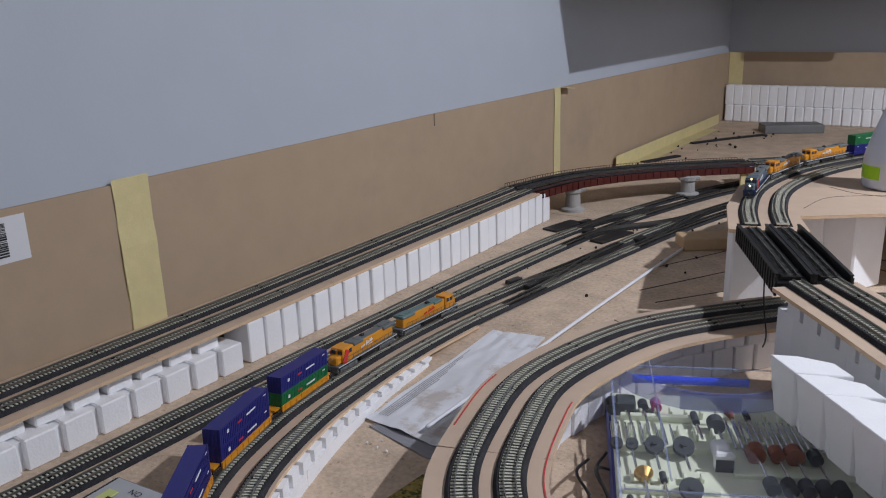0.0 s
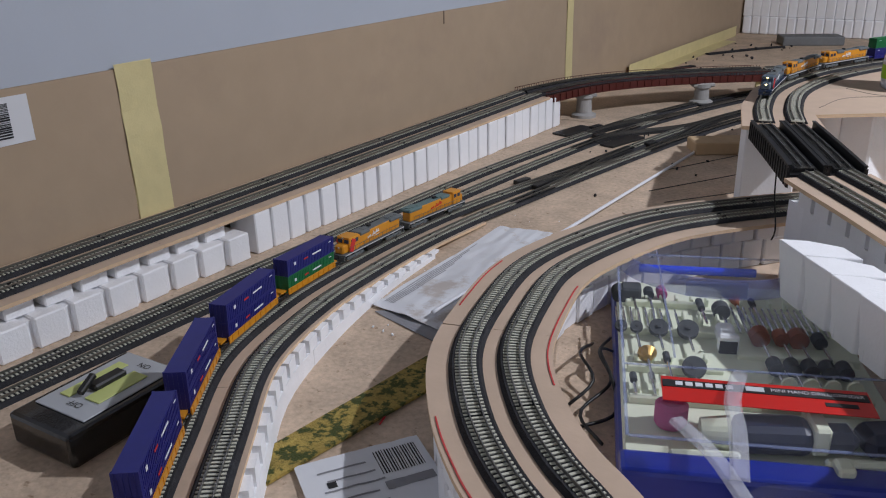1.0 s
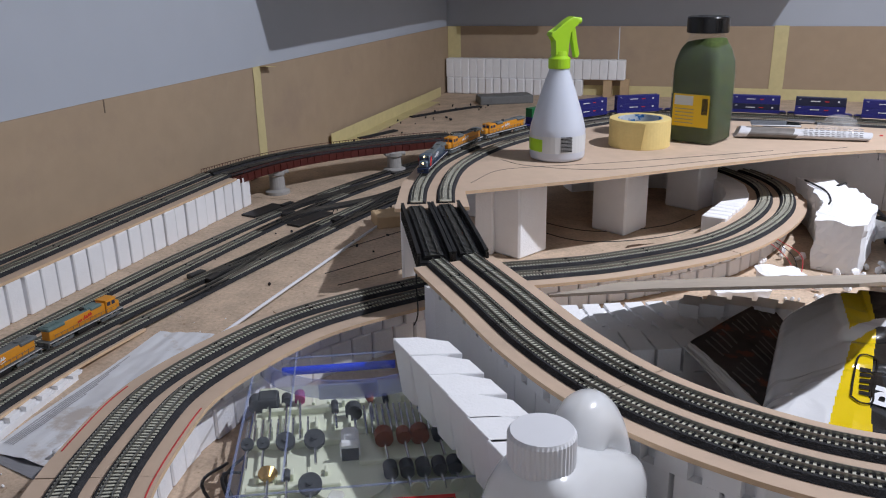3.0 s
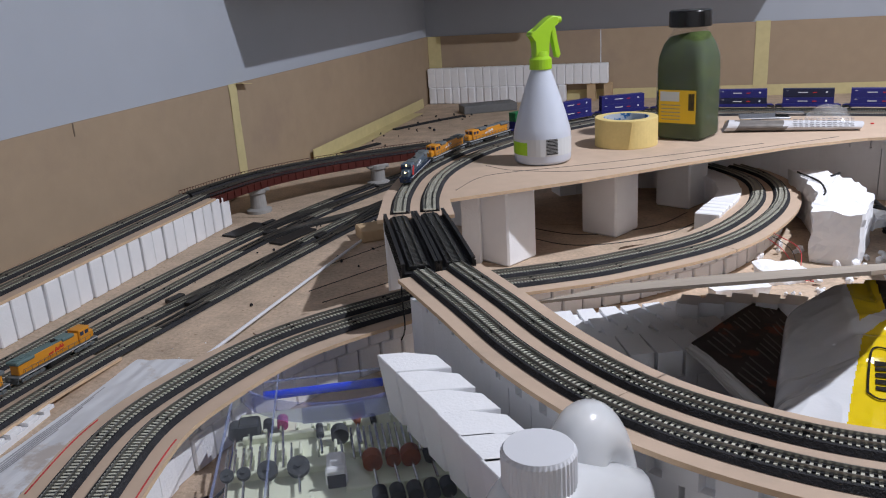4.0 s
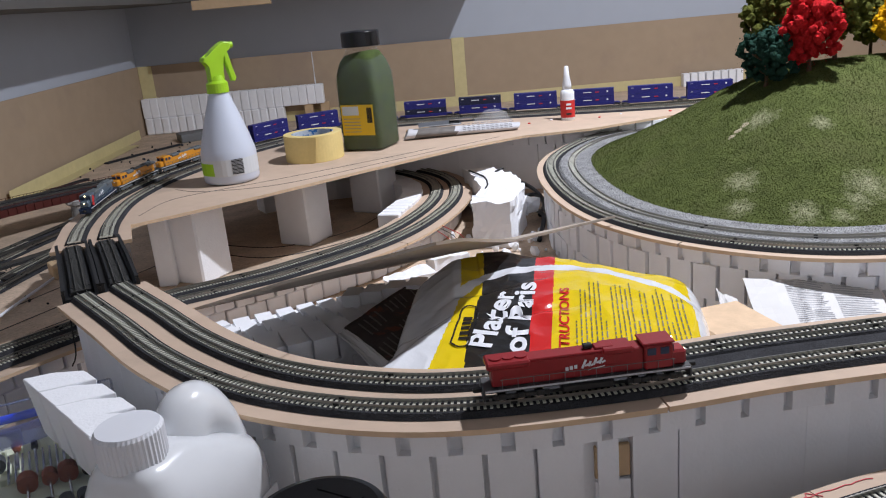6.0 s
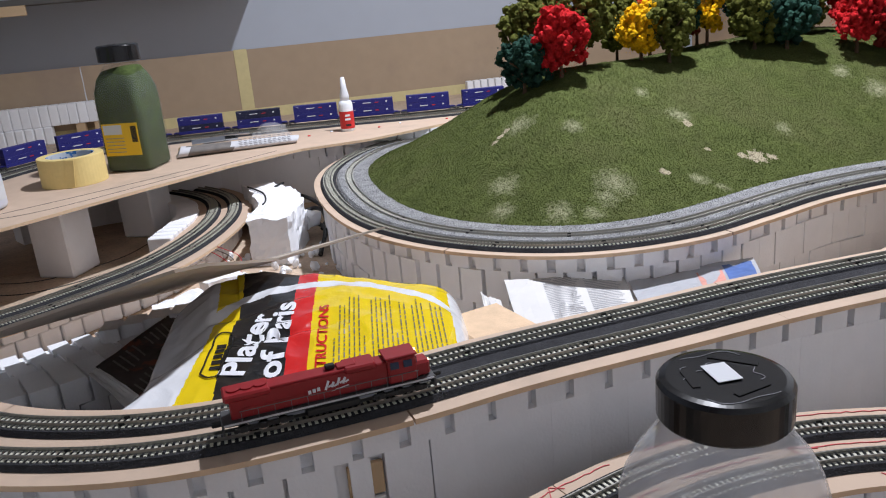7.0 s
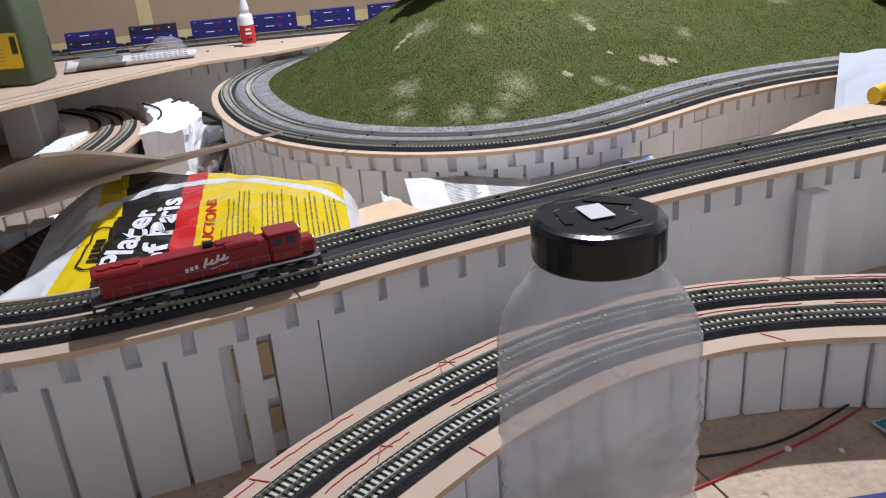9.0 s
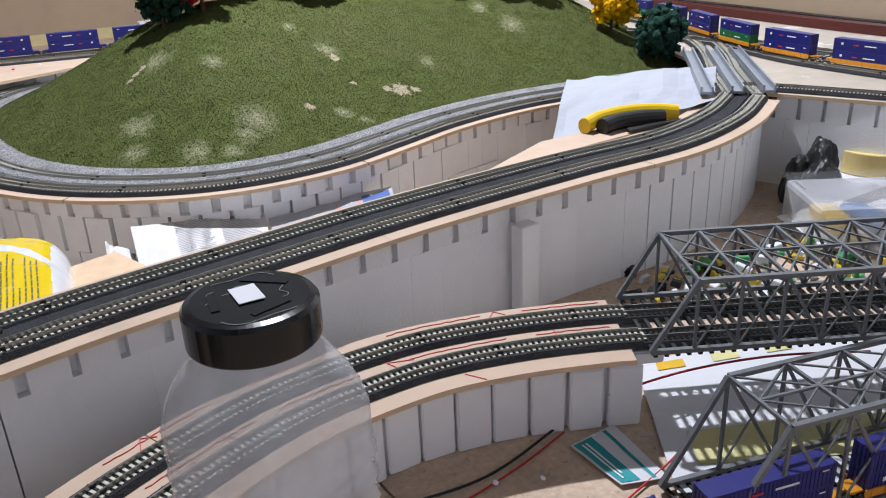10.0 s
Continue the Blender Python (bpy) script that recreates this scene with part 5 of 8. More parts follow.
bm = bmesh.new(); box(bm, (0.004, -0.0568, 0.026), (0.016, 0.0012, 0.046), -12, 0, 0, 8); part("loose_end", bm, TAPE_Y, tp)

TURF = mat("turf_flock", (0.058, 0.086, 0.020), 0.95, var=0.6, scale=330, bump=1.0, bscale=700)
LABELY = mat("label_yellow", (0.78, 0.50, 0.02), 0.45, var=0.04)


def shaker_jar(label, at, rz, fill=None, lab=False, h=0.222, sticker=False, half=0.05, lr=0.0315, lh=0.027, ripple=0.0):
    """A square-shouldered plastic jar with a wide black screw lid."""
    t = thing("shaker_jar", label, "plastic jar", at, rz, "shaker jars")
    lz = h - lh
    prof = [(half * 0.92, 0.0), (half, 0.004), (half, h * 0.56), (half * 0.97, h * 0.64), (half * 0.86, h * 0.74), (half * 0.74, h * 0.80), (half * 0.67, h * 0.85), (half * 0.66, h * 0.89)]
    if ripple:
        prof = prof[:2] + [(half - ripple * (0.5 - 0.5 * math.cos(i * 2.1)), h * (0.06 + 0.022 * i)) for i in range(27)] + [(half * 0.975, h * 0.71), (half * 0.93, h * 0.765), (half * 0.86, h * 0.815), (half * 0.76, h * 0.855), (half * 0.71, h * 0.88), (half * 0.71, h * 0.905)]
    bm = bmesh.new()
    n = 48
    rings = []
    for r, z in prof:
        q = 2 + (5 if ripple else 9) * max(0.0, min(1.0, (h * (0.89 if ripple else 0.83) - z) / (h * 0.2)))
        ring = []
        for i in range(n):
            a = 2 * math.pi * (i + 0.5) / n
            x, y = math.cos(a), math.sin(a)
            k = (abs(x) ** q + abs(y) ** q) ** (-1 / q)
            ring.append(bm.verts.new((r * x * k, r * y * k, z)))
        rings.append(ring)
    for a, b in zip(rings, rings[1:]):
        for i in range(n):
            bm.faces.new((a[i], a[(i + 1) % n], b[(i + 1) % n], b[i]))
    bm.faces.new(rings[0][::-1])
    part("jar", bm, FROST if not fill else CLEARJ, t, smooth=True)
    if fill:
        bm = bmesh.new()
        rings = []
        for r, z in [(p[0] * 0.955, p[1] + 0.002) for p in prof if p[1] < h * 0.81]:
            q = 2 + 9 * max(0.0, min(1.0, (h * 0.83 - z) / (h * 0.2)))
            ring = []
            for i in range(n):
                a = 2 * math.pi * (i + 0.5) / n
                x, y = math.cos(a), math.sin(a)
                k = (abs(x) ** q + abs(y) ** q) ** (-1 / q)
                ring.append(bm.verts.new((r * x * k, r * y * k, z + (0.006 * x - 0.004 * y if z > h * 0.78 else 0.0))))
            rings.append(ring)
        for a, b in zip(rings, rings[1:]):
            for i in range(n):
                bm.faces.new((a[i], a[(i + 1) % n], b[(i + 1) % n], b[i]))
        bm.faces.new(rings[0][::-1]), bm.faces.new(rings[-1])
        part("filling", bm, fill, t, "dark green turf flock filling the jar", smooth=True)
    bm = bmesh.new()
    lathe(bm, [(lr, lz), (lr + 0.0006, lz + 0.001), (lr + 0.0006, h - 0.003), (lr - 0.001, h - 0.0008), (lr - 0.004, h), (0.0, h)], 56)
    lid = part("lid", bm, BLACK_GLOSS, t, "glossy black screw lid")
    for a0, ln, w in ((25, 0.024, 0.004), (150, 0.018, 0.004), (262, 0.02, 0.004)):
        bm = bmesh.new(); box(bm, (0.017 * math.cos(radians(a0)), 0.017 * math.sin(radians(a0)), h + 0.0004), (ln, w, 0.0003), a0 + 90, 0.0001); part("embossing", bm, BLACK_GLOSS, lid)
    if sticker:
        for k, (a0, a1, r0) in enumerate(((20, 95, 0.024), (110, 150, 0.019), (200, 280, 0.026), (300, 345, 0.016), (60, 120, 0.012))):
            bm = bmesh.new()
            ln = [Vector(((r0 + 0.002 * math.sin(i * 0.7)) * math.cos(radians(a0 + (a1 - a0) * i / 10)), (r0 + 0.002 * math.sin(i * 0.7)) * math.sin(radians(a0 + (a1 - a0) * i / 10)), h + 0.0001)) for i in range(11)]
            sweep(bm, ln, [(-0.00016, 0), (-0.00016, 0.0002), (0.00016, 0.0002), (0.00016, 0)])
            part("scratch", bm, GREY_INK, lid, "pale scratch across the lid")
        bm = bmesh.new(); box(bm, (0.0, 0.002, h + 0.0009), (0.018, 0.0125, 0.0004), 66); part("price_sticker", bm, PAPER, lid, "small white price sticker")
    if lab:
        bm = bmesh.new(); box(bm, (0, -half - 0.0006, h * 0.27), (half * 1.55, 0.0008, h * 0.26)); lb = part("label", bm, LABELY, t, "yellow label with grey panel")
        bm = bmesh.new(); box(bm, (-0.014, -half - 0.0012, h * 0.35), (half * 0.8, 0.0006, h * 0.075)); part("panel", bm, LABELG, lb)
        for i in range(8):
            bm = bmesh.new(); box(bm, (0.022 + 0.0014 * (i % 8), -half - 0.0012, h * 0.31), (0.0007 if i % 2 else 0.0011, 0.0006, h * 0.13)); part("bar", bm, INK, lb)
        for i in range(5):
            bm = bmesh.new(); box(bm, (-0.012, -half - 0.0012, h * (0.17 + 0.028 * i)), (half * 0.8, 0.0006, 0.0012)); part("printed_line", bm, GREY_INK, lb)
    return t


BLACK_GLOSS = mat("gloss_black", (0.006, 0.006, 0.007), 0.20, var=0.3, scale=40, coat=0.1)
shaker_jar("clear jar of dark green turf flock with yellow label", (0.292, 1.872, U), -24, TURF, True, 0.226, half=0.045, lr=0.0365, lh=0.029)
shaker_jar("empty frosted plastic jar with a black lid", (0.694, 0.572, 0), 20, None, False, 0.2215, True, half=0.0415, lh=0.0205, ripple=0.0016)
j2 = shaker_jar("dark labelled plastic jar with a black lid", (0.365, 0.560, 0), 35, None, False, 0.2)
bm = bmesh.new(); lathe(bm, [(0.0515, 0.03), (0.0515, 0.115)], 48, squash=7); bmesh.ops.delete(bm, geom=[f for f in bm.faces if len(f.verts) > 4], context="FACES"); part("label", bm, BLACK, j2, "black label with white bars")
bm = bmesh.new(); box(bm, (0.03, -0.0525, 0.07), (0.03, 0.0006, 0.012)); part("printed_line", bm, WHITE, j2)

gl = thing("glue_bottle", "small white glue bottle with a red label", "glue bottle", (0.705, 1.992, U))
bm = bmesh.new(); lathe(bm, [(0.014, 0.0), (0.015, 0.002), (0.015, 0.056), (0.013, 0.062), (0.010, 0.064)], 24); part("bottle", bm, CLEARW, gl, smooth=True)
bm = bmesh.new(); lathe(bm, [(0.0098, 0.064), (0.0098, 0.074), (0.0065, 0.090), (0.0042, 0.112), (0.0, 0.113)], 20); part("nozzle_cap", bm, WHITE, gl, smooth=True)
bm = bmesh.new(); lathe(bm, [(0.0153, 0.006), (0.0153, 0.042)], 24); bmesh.ops.delete(bm, geom=[f for f in bm.faces if len(f.verts) > 4 or f.calc_center_median().y > 0.008], context="FACES"); lb = part("label", bm, REDP, gl, "red label")
for i, (zz, ww) in enumerate(((0.034, 0.010), (0.026, 0.012), (0.014, 0.011))):
    bm = bmesh.new(); box(bm, (0, -0.0156, zz), (ww, 0.0006, 0.004)); part("printed_line", bm, WHITE if i < 2 else INK, lb)

NEWSP = mat("newsprint_white", (0.60, 0.60, 0.63), 0.7, var=0.08, scale=40)
# rolled newspaper, clear wrap, small knife
nr = thing("rolled_newspaper", "flattened roll of printed newspaper lying on the deck", "newspaper", (0.475, 1.925, U), 3)
bm = bmesh.new()
rows_ = []
for i in range(25):
    x = -0.115 + 0.23 * i / 24
    k = 1 - 0.35 * i / 24
    rows_.append([bm.verts.new((x + 0.006 * math.sin(a), 0.022 * math.cos(a) * (1.1 - 0.2 * k), 0.0105 * k + 0.0105 * k * math.sin(a) + 0.0012 * noise.noise(Vector((x * 40, a * 2, 3))))) for a in [2 * math.pi * j / 22 for j in range(22)]])
for a, b in zip(rows_, rows_[1:]):
    for j in range(22):
        f = bm.faces.new((a[j], a[(j + 1) % 22], b[(j + 1) % 22], b[j]))
        x = (a[j].co.x + b[j].co.x) / 2
        f.material_index = 1 if -0.095 < x < -0.012 and j < 18 else 0
bm.faces.new(rows_[0]), bm.faces.new(rows_[-1][::-1])
roll = part("roll", bm, [NEWSP, mat("photo_print", (0.16, 0.145, 0.135), 0.5, var=0.35, scale=70)], nr, "white paper with a dark printed photograph")
for i in range(11):
    bm = bmesh.new()
    for j in range(5):
        box(bm, (0.004 + 0.0095 * i, -0.0205 + 0.0015 * j, 0.0095 + 0.0032 * j), (0.0068 - 0.001 * (i % 3), 0.0008, 0.0009), 0, 0, 35)
    part("printed_line", bm, GREY_INK, roll)
cw = thing("plastic_dome", "crumpled clear plastic blister on the deck", "plastic wrap", (0.545, 1.965, U))
bm = bmesh.new(); bmesh.ops.create_icosphere(bm, subdivisions=3, radius=0.042)
for v in bm.verts:
    v.co *= 1 + 0.2 * noise.noise(v.co * 60)
    v.co.z = max(0.0, v.co.z * 0.95)
part("blister", bm, mat("blister_plastic", (0.85, 0.88, 0.92), 0.06, var=0.2, scale=60, bump=0.4, bscale=90, alpha=0.16, coat=1.0), cw)
bm = bmesh.new(); box(bm, (-0.115, -0.005, 0.02), (0.09, 0.03, 0.004), 5, 0.001, 8); box(bm, (-0.07, 0.0, 0.026), (0.05, 0.014, 0.004), -8, 0.001); part("foil", bm, STEEL, cw, "silvery foil backing")
wire([(0.36, 1.945, U + 0.008), (0.385, 1.94, U + 0.009), (0.41, 1.935, U + 0.009)], 0.008, PINE, "short wooden stick end on the deck", "wooden_stick", "stick", 8)
for i in range(7):
    bm = bmesh.new(); box(bm, (0, 0, 0.0012), (0.006, 0.004, 0.0024), 20 * i, 0.0006)
    o = tagged(mesh_ob("paint_chip", bm, REDP if i % 3 == 0 else FOAM if i % 3 == 1 else BLACK), "tiny scrap lying on the deck", "scrap", "deck scraps")
    o.location = (0.62 + 0.05 * i, 1.98 + 0.02 * (i % 3), U)

# pencil lines on the deck
for pts in ([(-0.035, 1.45, U), (-0.02, 1.53, U), (0.02, 1.57, U), (0.12, 1.62, U), (0.26, 1.70, U), (0.42, 1.80, U)],
            [(-0.03, 1.62, U), (0.03, 1.585, U), (0.16, 1.59, U), (0.34, 1.71, U), (0.55, 1.86, U)]):
    bm = bmesh.new(); sweep(bm, spline(pts, 0.008), [(0.0006, 0), (0, 0.0006), (-0.0006, 0), (0, -0.0006)]); part("pencil_line", bm, PENCIL, deck)


# ---- white jug ----
jug = thing("plastic_jug", "white plastic jug with a ribbed cap and handle", "jug", (0.235, 0.735, 0), 72)
bm = bmesh.new()
n = 40
rings = []
for z, a, b, ox in ((0.0, 0.058, 0.038, 0), (0.004, 0.063, 0.043, 0), (0.092, 0.063, 0.043, 0), (0.108, 0.062, 0.042, 0), (0.121, 0.057, 0.040, -0.003), (0.133, 0.046, 0.035, -0.012), (0.145, 0.032, 0.028, -0.023), (0.154, 0.021, 0.020, -0.032)):
    rings.append([bm.verts.new((ox + a * math.cos(2 * math.pi * i / n) * (abs(math.cos(2 * math.pi * i / n)) ** 4 + abs(math.sin(2 * math.pi * i / n)) ** 4) ** -0.25, b * math.sin(2 * math.pi * i / n) * (abs(math.cos(2 * math.pi * i / n)) ** 4 + abs(math.sin(2 * math.pi * i / n)) ** 4) ** -0.25, z)) for i in range(n)])
for a, b in zip(rings, rings[1:]):
    for i in range(n):
        bm.faces.new((a[i], a[(i + 1) % n], b[(i + 1) % n], b[i]))
bm.faces.new(rings[0][::-1]), bm.faces.new(rings[-1])
part("body", bm, JUGW, jug, smooth=True)
bm = bmesh.new()
def bulge(f):
    """Centre, half width along and half width across of the hollow handle at height fraction f."""
    k = max(0.0, 1 - abs(f) ** 2.8) ** 0.45
    return 0.032 - 0.008 * f, 0.038 * k * (1 - 0.06 * f), 0.031 * k * (1 - 0.20 * f)


rows_ = []
for j in range(25):
    f = -0.2 + 1.199 * j / 24
    cx, a_, b_ = bulge(f)
    ring = []
    for i in range(40):
        g = 2 * math.pi * i / 40
        x, y = a_ * math.cos(g), b_ * math.sin(g)
        y *= 1 - 0.55 * math.exp(-((x + 0.004) / 0.014) ** 2 - ((f - 0.28) / 0.30) ** 2)
        ring.append(bm.verts.new((cx + x, y, 0.106 + 0.067 * f)))
    rows_.append(ring)
for p_, q_ in zip(rows_, rows_[1:]):
    for i in range(40):
        bm.faces.new((p_[i], p_[(i + 1) % 40], q_[(i + 1) % 40], q_[i]))
bm.faces.new(rows_[-1])
part("handle", bm, JUGW, jug, smooth=True)
bm = bmesh.new(); lathe(bm, [(0.0204, 0.152), (0.0211, 0.153), (0.0211, 0.173), (0.0195, 0.1755), (0.0, 0.1755)], 88, (-0.034, 0, 0))
for v in bm.verts:
    if 0.1525 < v.co.z < 0.1745:
        d = Vector((v.co.x + 0.034, v.co.y, 0))
        k = round(math.atan2(d.y, d.x) / (2 * math.pi) * 88)
        v.co += d.normalized() * (0.00030 if k % 2 else -0.00025)
part("cap", bm, WHITE, jug, "white ribbed screw cap")
bm = bmesh.new(); box(bm, (0.02, -0.0436, 0.055), (0.06, 0.0006, 0.06)); lb = part("label", bm, PAPER, jug, "white label with dark blue bars")
for i in range(3):
    bm = bmesh.new(); box(bm, (0.02, -0.0442, 0.075 - 0.016 * i), (0.035, 0.0005, 0.007), 0, 0, 0, 8); part("printed_line", bm, NAVY, lb)


# ---- foam block bundle on the kit ----
fb = thing("foam_bundle", "bent strip of white foam blocks resting on the kit", "foam bundle")
for i in range(6):
    p0 = Vector((0.042 + 0.0292 * i - 0.0007 * i * i, 0.915 - 0.0312 * i + 0.0005 * i * i, 0))
    ln, st = Vector((0.0445, 0.0165, 0)), Vector((0.0285, -0.0305, 0))
    bm = bmesh.new()
    hi = [bm.verts.new(p0 + ln * u + st * v + Vector((0, 0, 0.118))) for u, v in ((0, 0.01), (0.52, 0.01), (1.0, 0.30), (1.0, 0.98), (0.0, 0.98))]
    lo = [bm.verts.new(p0 + ln * u + st * v + Vector((0.002, 0.003, 0.0625))) for u, v in ((0.04, 0.16), (0.50, 0.16), (0.96, 0.26), (0.96, 0.84), (0.04, 0.84))]
    bm.faces.new(hi[::-1]), bm.faces.new(lo)
    for j in range(5):
        bm.faces.new((hi[j], hi[(j + 1) % 5], lo[(j + 1) % 5], lo[j]))
    bmesh.ops.bevel(bm, geom=bm.edges[:], offset=0.0008, segments=1, affect="EDGES")
    part("foam_block", bm, FOAM, fb)
    if i < 5:
        q = p0 + ln * 0.45 + st * 0.99
        bm = bmesh.new(); box(bm, (q.x, q.y, 0.090), (0.030, 0.014, 0.050), 20); part("web", bm, FOAM, fb)


# ---- drill kit ----
KBLUE = mat("case_blue", (0.012, 0.03, 0.30), 0.35, var=0.08, scale=60, coat=0.2)
CREAM = mat("tray_cream", (0.74, 0.78, 0.62), 0.5, var=0.05, scale=60)
SHANK = mat("shank_steel", (0.6, 0.6, 0.6), 0.25, metal=1.0)
STONE_G = mat("grinding_grey", (0.055, 0.062, 0.068), 0.8, var=0.2, scale=300, bump=0.3)
STONE_P = mat("grinding_pink", (0.5, 0.08, 0.25), 0.8, var=0.1, scale=300, bump=0.3)
STONE_B = mat("grinding_brown", (0.28, 0.09, 0.05), 0.8, var=0.2, scale=300, bump=0.3)
TOOLB = mat("tool_dark_blue", (0.012, 0.018, 0.045), 0.4, var=0.15, scale=60)
BRASS = mat("brass_wire", (0.7, 0.45, 0.15), 0.35, metal=1.0, var=0.3, scale=400)
CLEARB = mat("clear_lid", (0.75, 0.8, 0.95), 0.06, var=0.02, alpha=0.045)
kit = thing("drill_kit", "clear-lidded blue case of rotary tool bits", "tool kit", (0.018, 0.628, 0), 24.7)
KW, KD = 0.215, 0.345
TU, TV = -0.015, -0.053  # how far the wells lie from the tray's drawing
bm = bmesh.new(); box(bm, (KW / 2, KD / 2, 0.013), (KW, KD, 0.024), 0, 0.006, seg=2); part("case_base", bm, KBLUE, kit)
bm = bmesh.new(); box(bm, (KW / 2, 0.013, 0.019), (KW, 0.027, 0.036), 0, 0.004, seg=2); part("case_front", bm, KBLUE, kit)
bm = bmesh.new(); box(bm, (KW / 2, KD / 2, 0.0265), (KW - 0.008, KD - 0.008, 0.004), 0, 0.002)
for u, v, w, h in ((0.05, 0.335, 0.075, 0.006), (0.05, 0.275, 0.085, 0.006), (0.05, 0.205, 0.08, 0.006), (0.155, 0.29, 0.10, 0.006), (0.155, 0.235, 0.10, 0.006), (0.10, 0.155, 0.18, 0.006), (0.10, 0.012, 0.19, 0.008)):
    box(bm, (u, v + (TV if v > 0.02 else 0.0), 0.031), (w, h, 0.008), 0, 0.001)
for i in range(12):
    box(bm, (0.02 + 0.0155 * i, 0.306 + TV, 0.031), (0.003, 0.02, 0.008), 0, 0.0008)
tray = part("tray", bm, CREAM, kit, "cream moulded tray")
bm = bmesh.new(); cyl(bm, (0.113 + TU, 0.215 + TV, 0.0295), 0.034, 0.003, 32); part("well_pad", bm, CREAM, kit)


def bit(u, v, length, head, material, hr, hl, kind_="cylinder", ang=0.0, z=0.036):
    bm = bmesh.new(); cyl(bm, (0, 0, 0), 0.00125, length, 10, axis="y")
    sh_ = part("bit", bm, SHANK, kit)
    sh_.matrix_local = pose(u + TU, v + TV, z, 0, 0, ang)
    bm = bmesh.new()
    if kind_ == "disc":
        hr *= 0.82
        lathe(bm, [(0.0, -hl / 2), (hr, -hl / 2), (hr * 1.02, 0), (hr, hl / 2), (0.0, hl / 2)], 24)
        cyl(bm, (0, 0, hl * 0.4), hr * 0.25, hl, 12)
        bmesh.ops.rotate(bm, verts=bm.verts, matrix=Matrix.Rotation(radians(30), 3, "X"))
        bmesh.ops.translate(bm, verts=bm.verts, vec=(0, length / 2, 0.003))
    elif kind_ == "cone":
        cyl(bm, (0, length / 2 + hl / 2, 0), hr, hl, 16, hr * 0.4, "y")
    else:
        cyl(bm, (0, length / 2 + hl / 2, 0), hr, hl, 18, None, "y")
    part("head", bm, material, sh_)


for u, v, ln, m, hr, hl, kd in ((0.022, 0.325, 0.03, STONE_G, 0.007, 0.016, "c"), (0.036, 0.328, 0.035, STONE_G, 0.0075, 0.014, "c"), (0.052, 0.325, 0.04, STONE_G, 0.005, 0.012, "c"), (0.065, 0.327, 0.04, STONE_P, 0.0052, 0.014, "c"),
                               (0.022, 0.25, 0.035, STONE_G, 0.007, 0.004, "disc"), (0.036, 0.25, 0.035, STONE_G, 0.007, 0.004, "disc"), (0.056, 0.25, 0.035, STONE_G, 0.0105, 0.0055, "disc"), (0.082, 0.25, 0.035, STONE_G, 0.0115, 0.0055, "disc"),
                               (0.044, 0.195, 0.04, BRASS, 0.0085, 0.008, "cone"), (0.080, 0.188, 0.02, STONE_G, 0.0120, 0.005, "disc"), (0.060, 0.195, 0.035, STONE_G, 0.003, 0.012, "c"),
                               (0.10, 0.305, 0.03, STONE_G, 0.0035, 0.018, "c"), (0.118, 0.298, 0.03, STONE_G, 0.008, 0.012, "c"), (0.135, 0.315, 0.035, STONE_B, 0.005, 0.014, "cone"), (0.15, 0.315, 0.035, STONE_G, 0.003, 0.012, "c"),
                               (0.145, 0.245, 0.035, STONE_B, 0.0085, 0.012, "c"), (0.163, 0.245, 0.035, STONE_B, 0.0065, 0.012, "c"), (0.178, 0.245, 0.035, STONE_B, 0.0085, 0.012, "c"), (0.195, 0.245, 0.03, STONE_G, 0.006, 0.012, "c"),
                               (0.148, 0.195, 0.025, STONE_G, 0.0062, 0.014, "c"), (0.162, 0.195, 0.025, STONE_G, 0.0062, 0.014, "c"), (0.176, 0.195, 0.025, STONE_G, 0.0062, 0.014, "c"), (0.19, 0.195, 0.025, STONE_G, 0.0062, 0.014, "c"), (0.203, 0.195, 0.025, STONE_G, 0.0062, 0.014, "c"),
                               (0.03, 0.165, 0.02, STONE_G, 0.003, 0.010, "c"), (0.045, 0.165, 0.02, SHANK, 0.003, 0.012, "c")):
    bit(u, v, ln, 0, m, hr, hl, {"c": "cylinder"}.get(kd, kd), 3)
for i in range(15):
    bit(0.128 + 0.0058 * i, 0.295, 0.042, 0, SHANK, 0.0012, 0.010, "cone", 2)
for i in range(9):
    bit(0.018 + 0.007 * i, 0.29, 0.03, 0, SHANK, 0.001, 0.008, "cone", 2)
bm = bmesh.new(); box(bm, (0.113 + TU, 0.262 + TV, 0.040), (0.016, 0.026, 0.012), 0, 0.003); box(bm, (0.113 + TU, 0.245 + TV, 0.040), (0.018, 0.008, 0.016), 0, 0.002); part("collet_holder", bm, CLEARW, kit)
bm = bmesh.new(); box(bm, (0.113 + TU, 0.242 + TV, 0.037), (0.015, 0.003, 0.012)); part("clip", bm, BLACK, kit)
bm = bmesh.new(); lathe(bm, [(0.011, -0.010), (0.0125, -0.007), (0.0125, 0.007), (0.009, 0.010)], 24, (0.040, 0.072, 0.040)); part("felt_drum", bm, STONE_P, kit, "pink sanding drum")
bm = bmesh.new(); box(bm, (0.108, 0.05, 0.042), (0.055, 0.030, 0.022), 4, 0.008, seg=2); box(bm, (0.152, 0.054, 0.040), (0.030, 0.024, 0.018), 6, 0.006); box(bm, (0.185, 0.058, 0.040), (0.034, 0.028, 0.020), 12, 0.006); part("rotary_tool", bm, TOOLB, kit, "dark blue rotary tool")
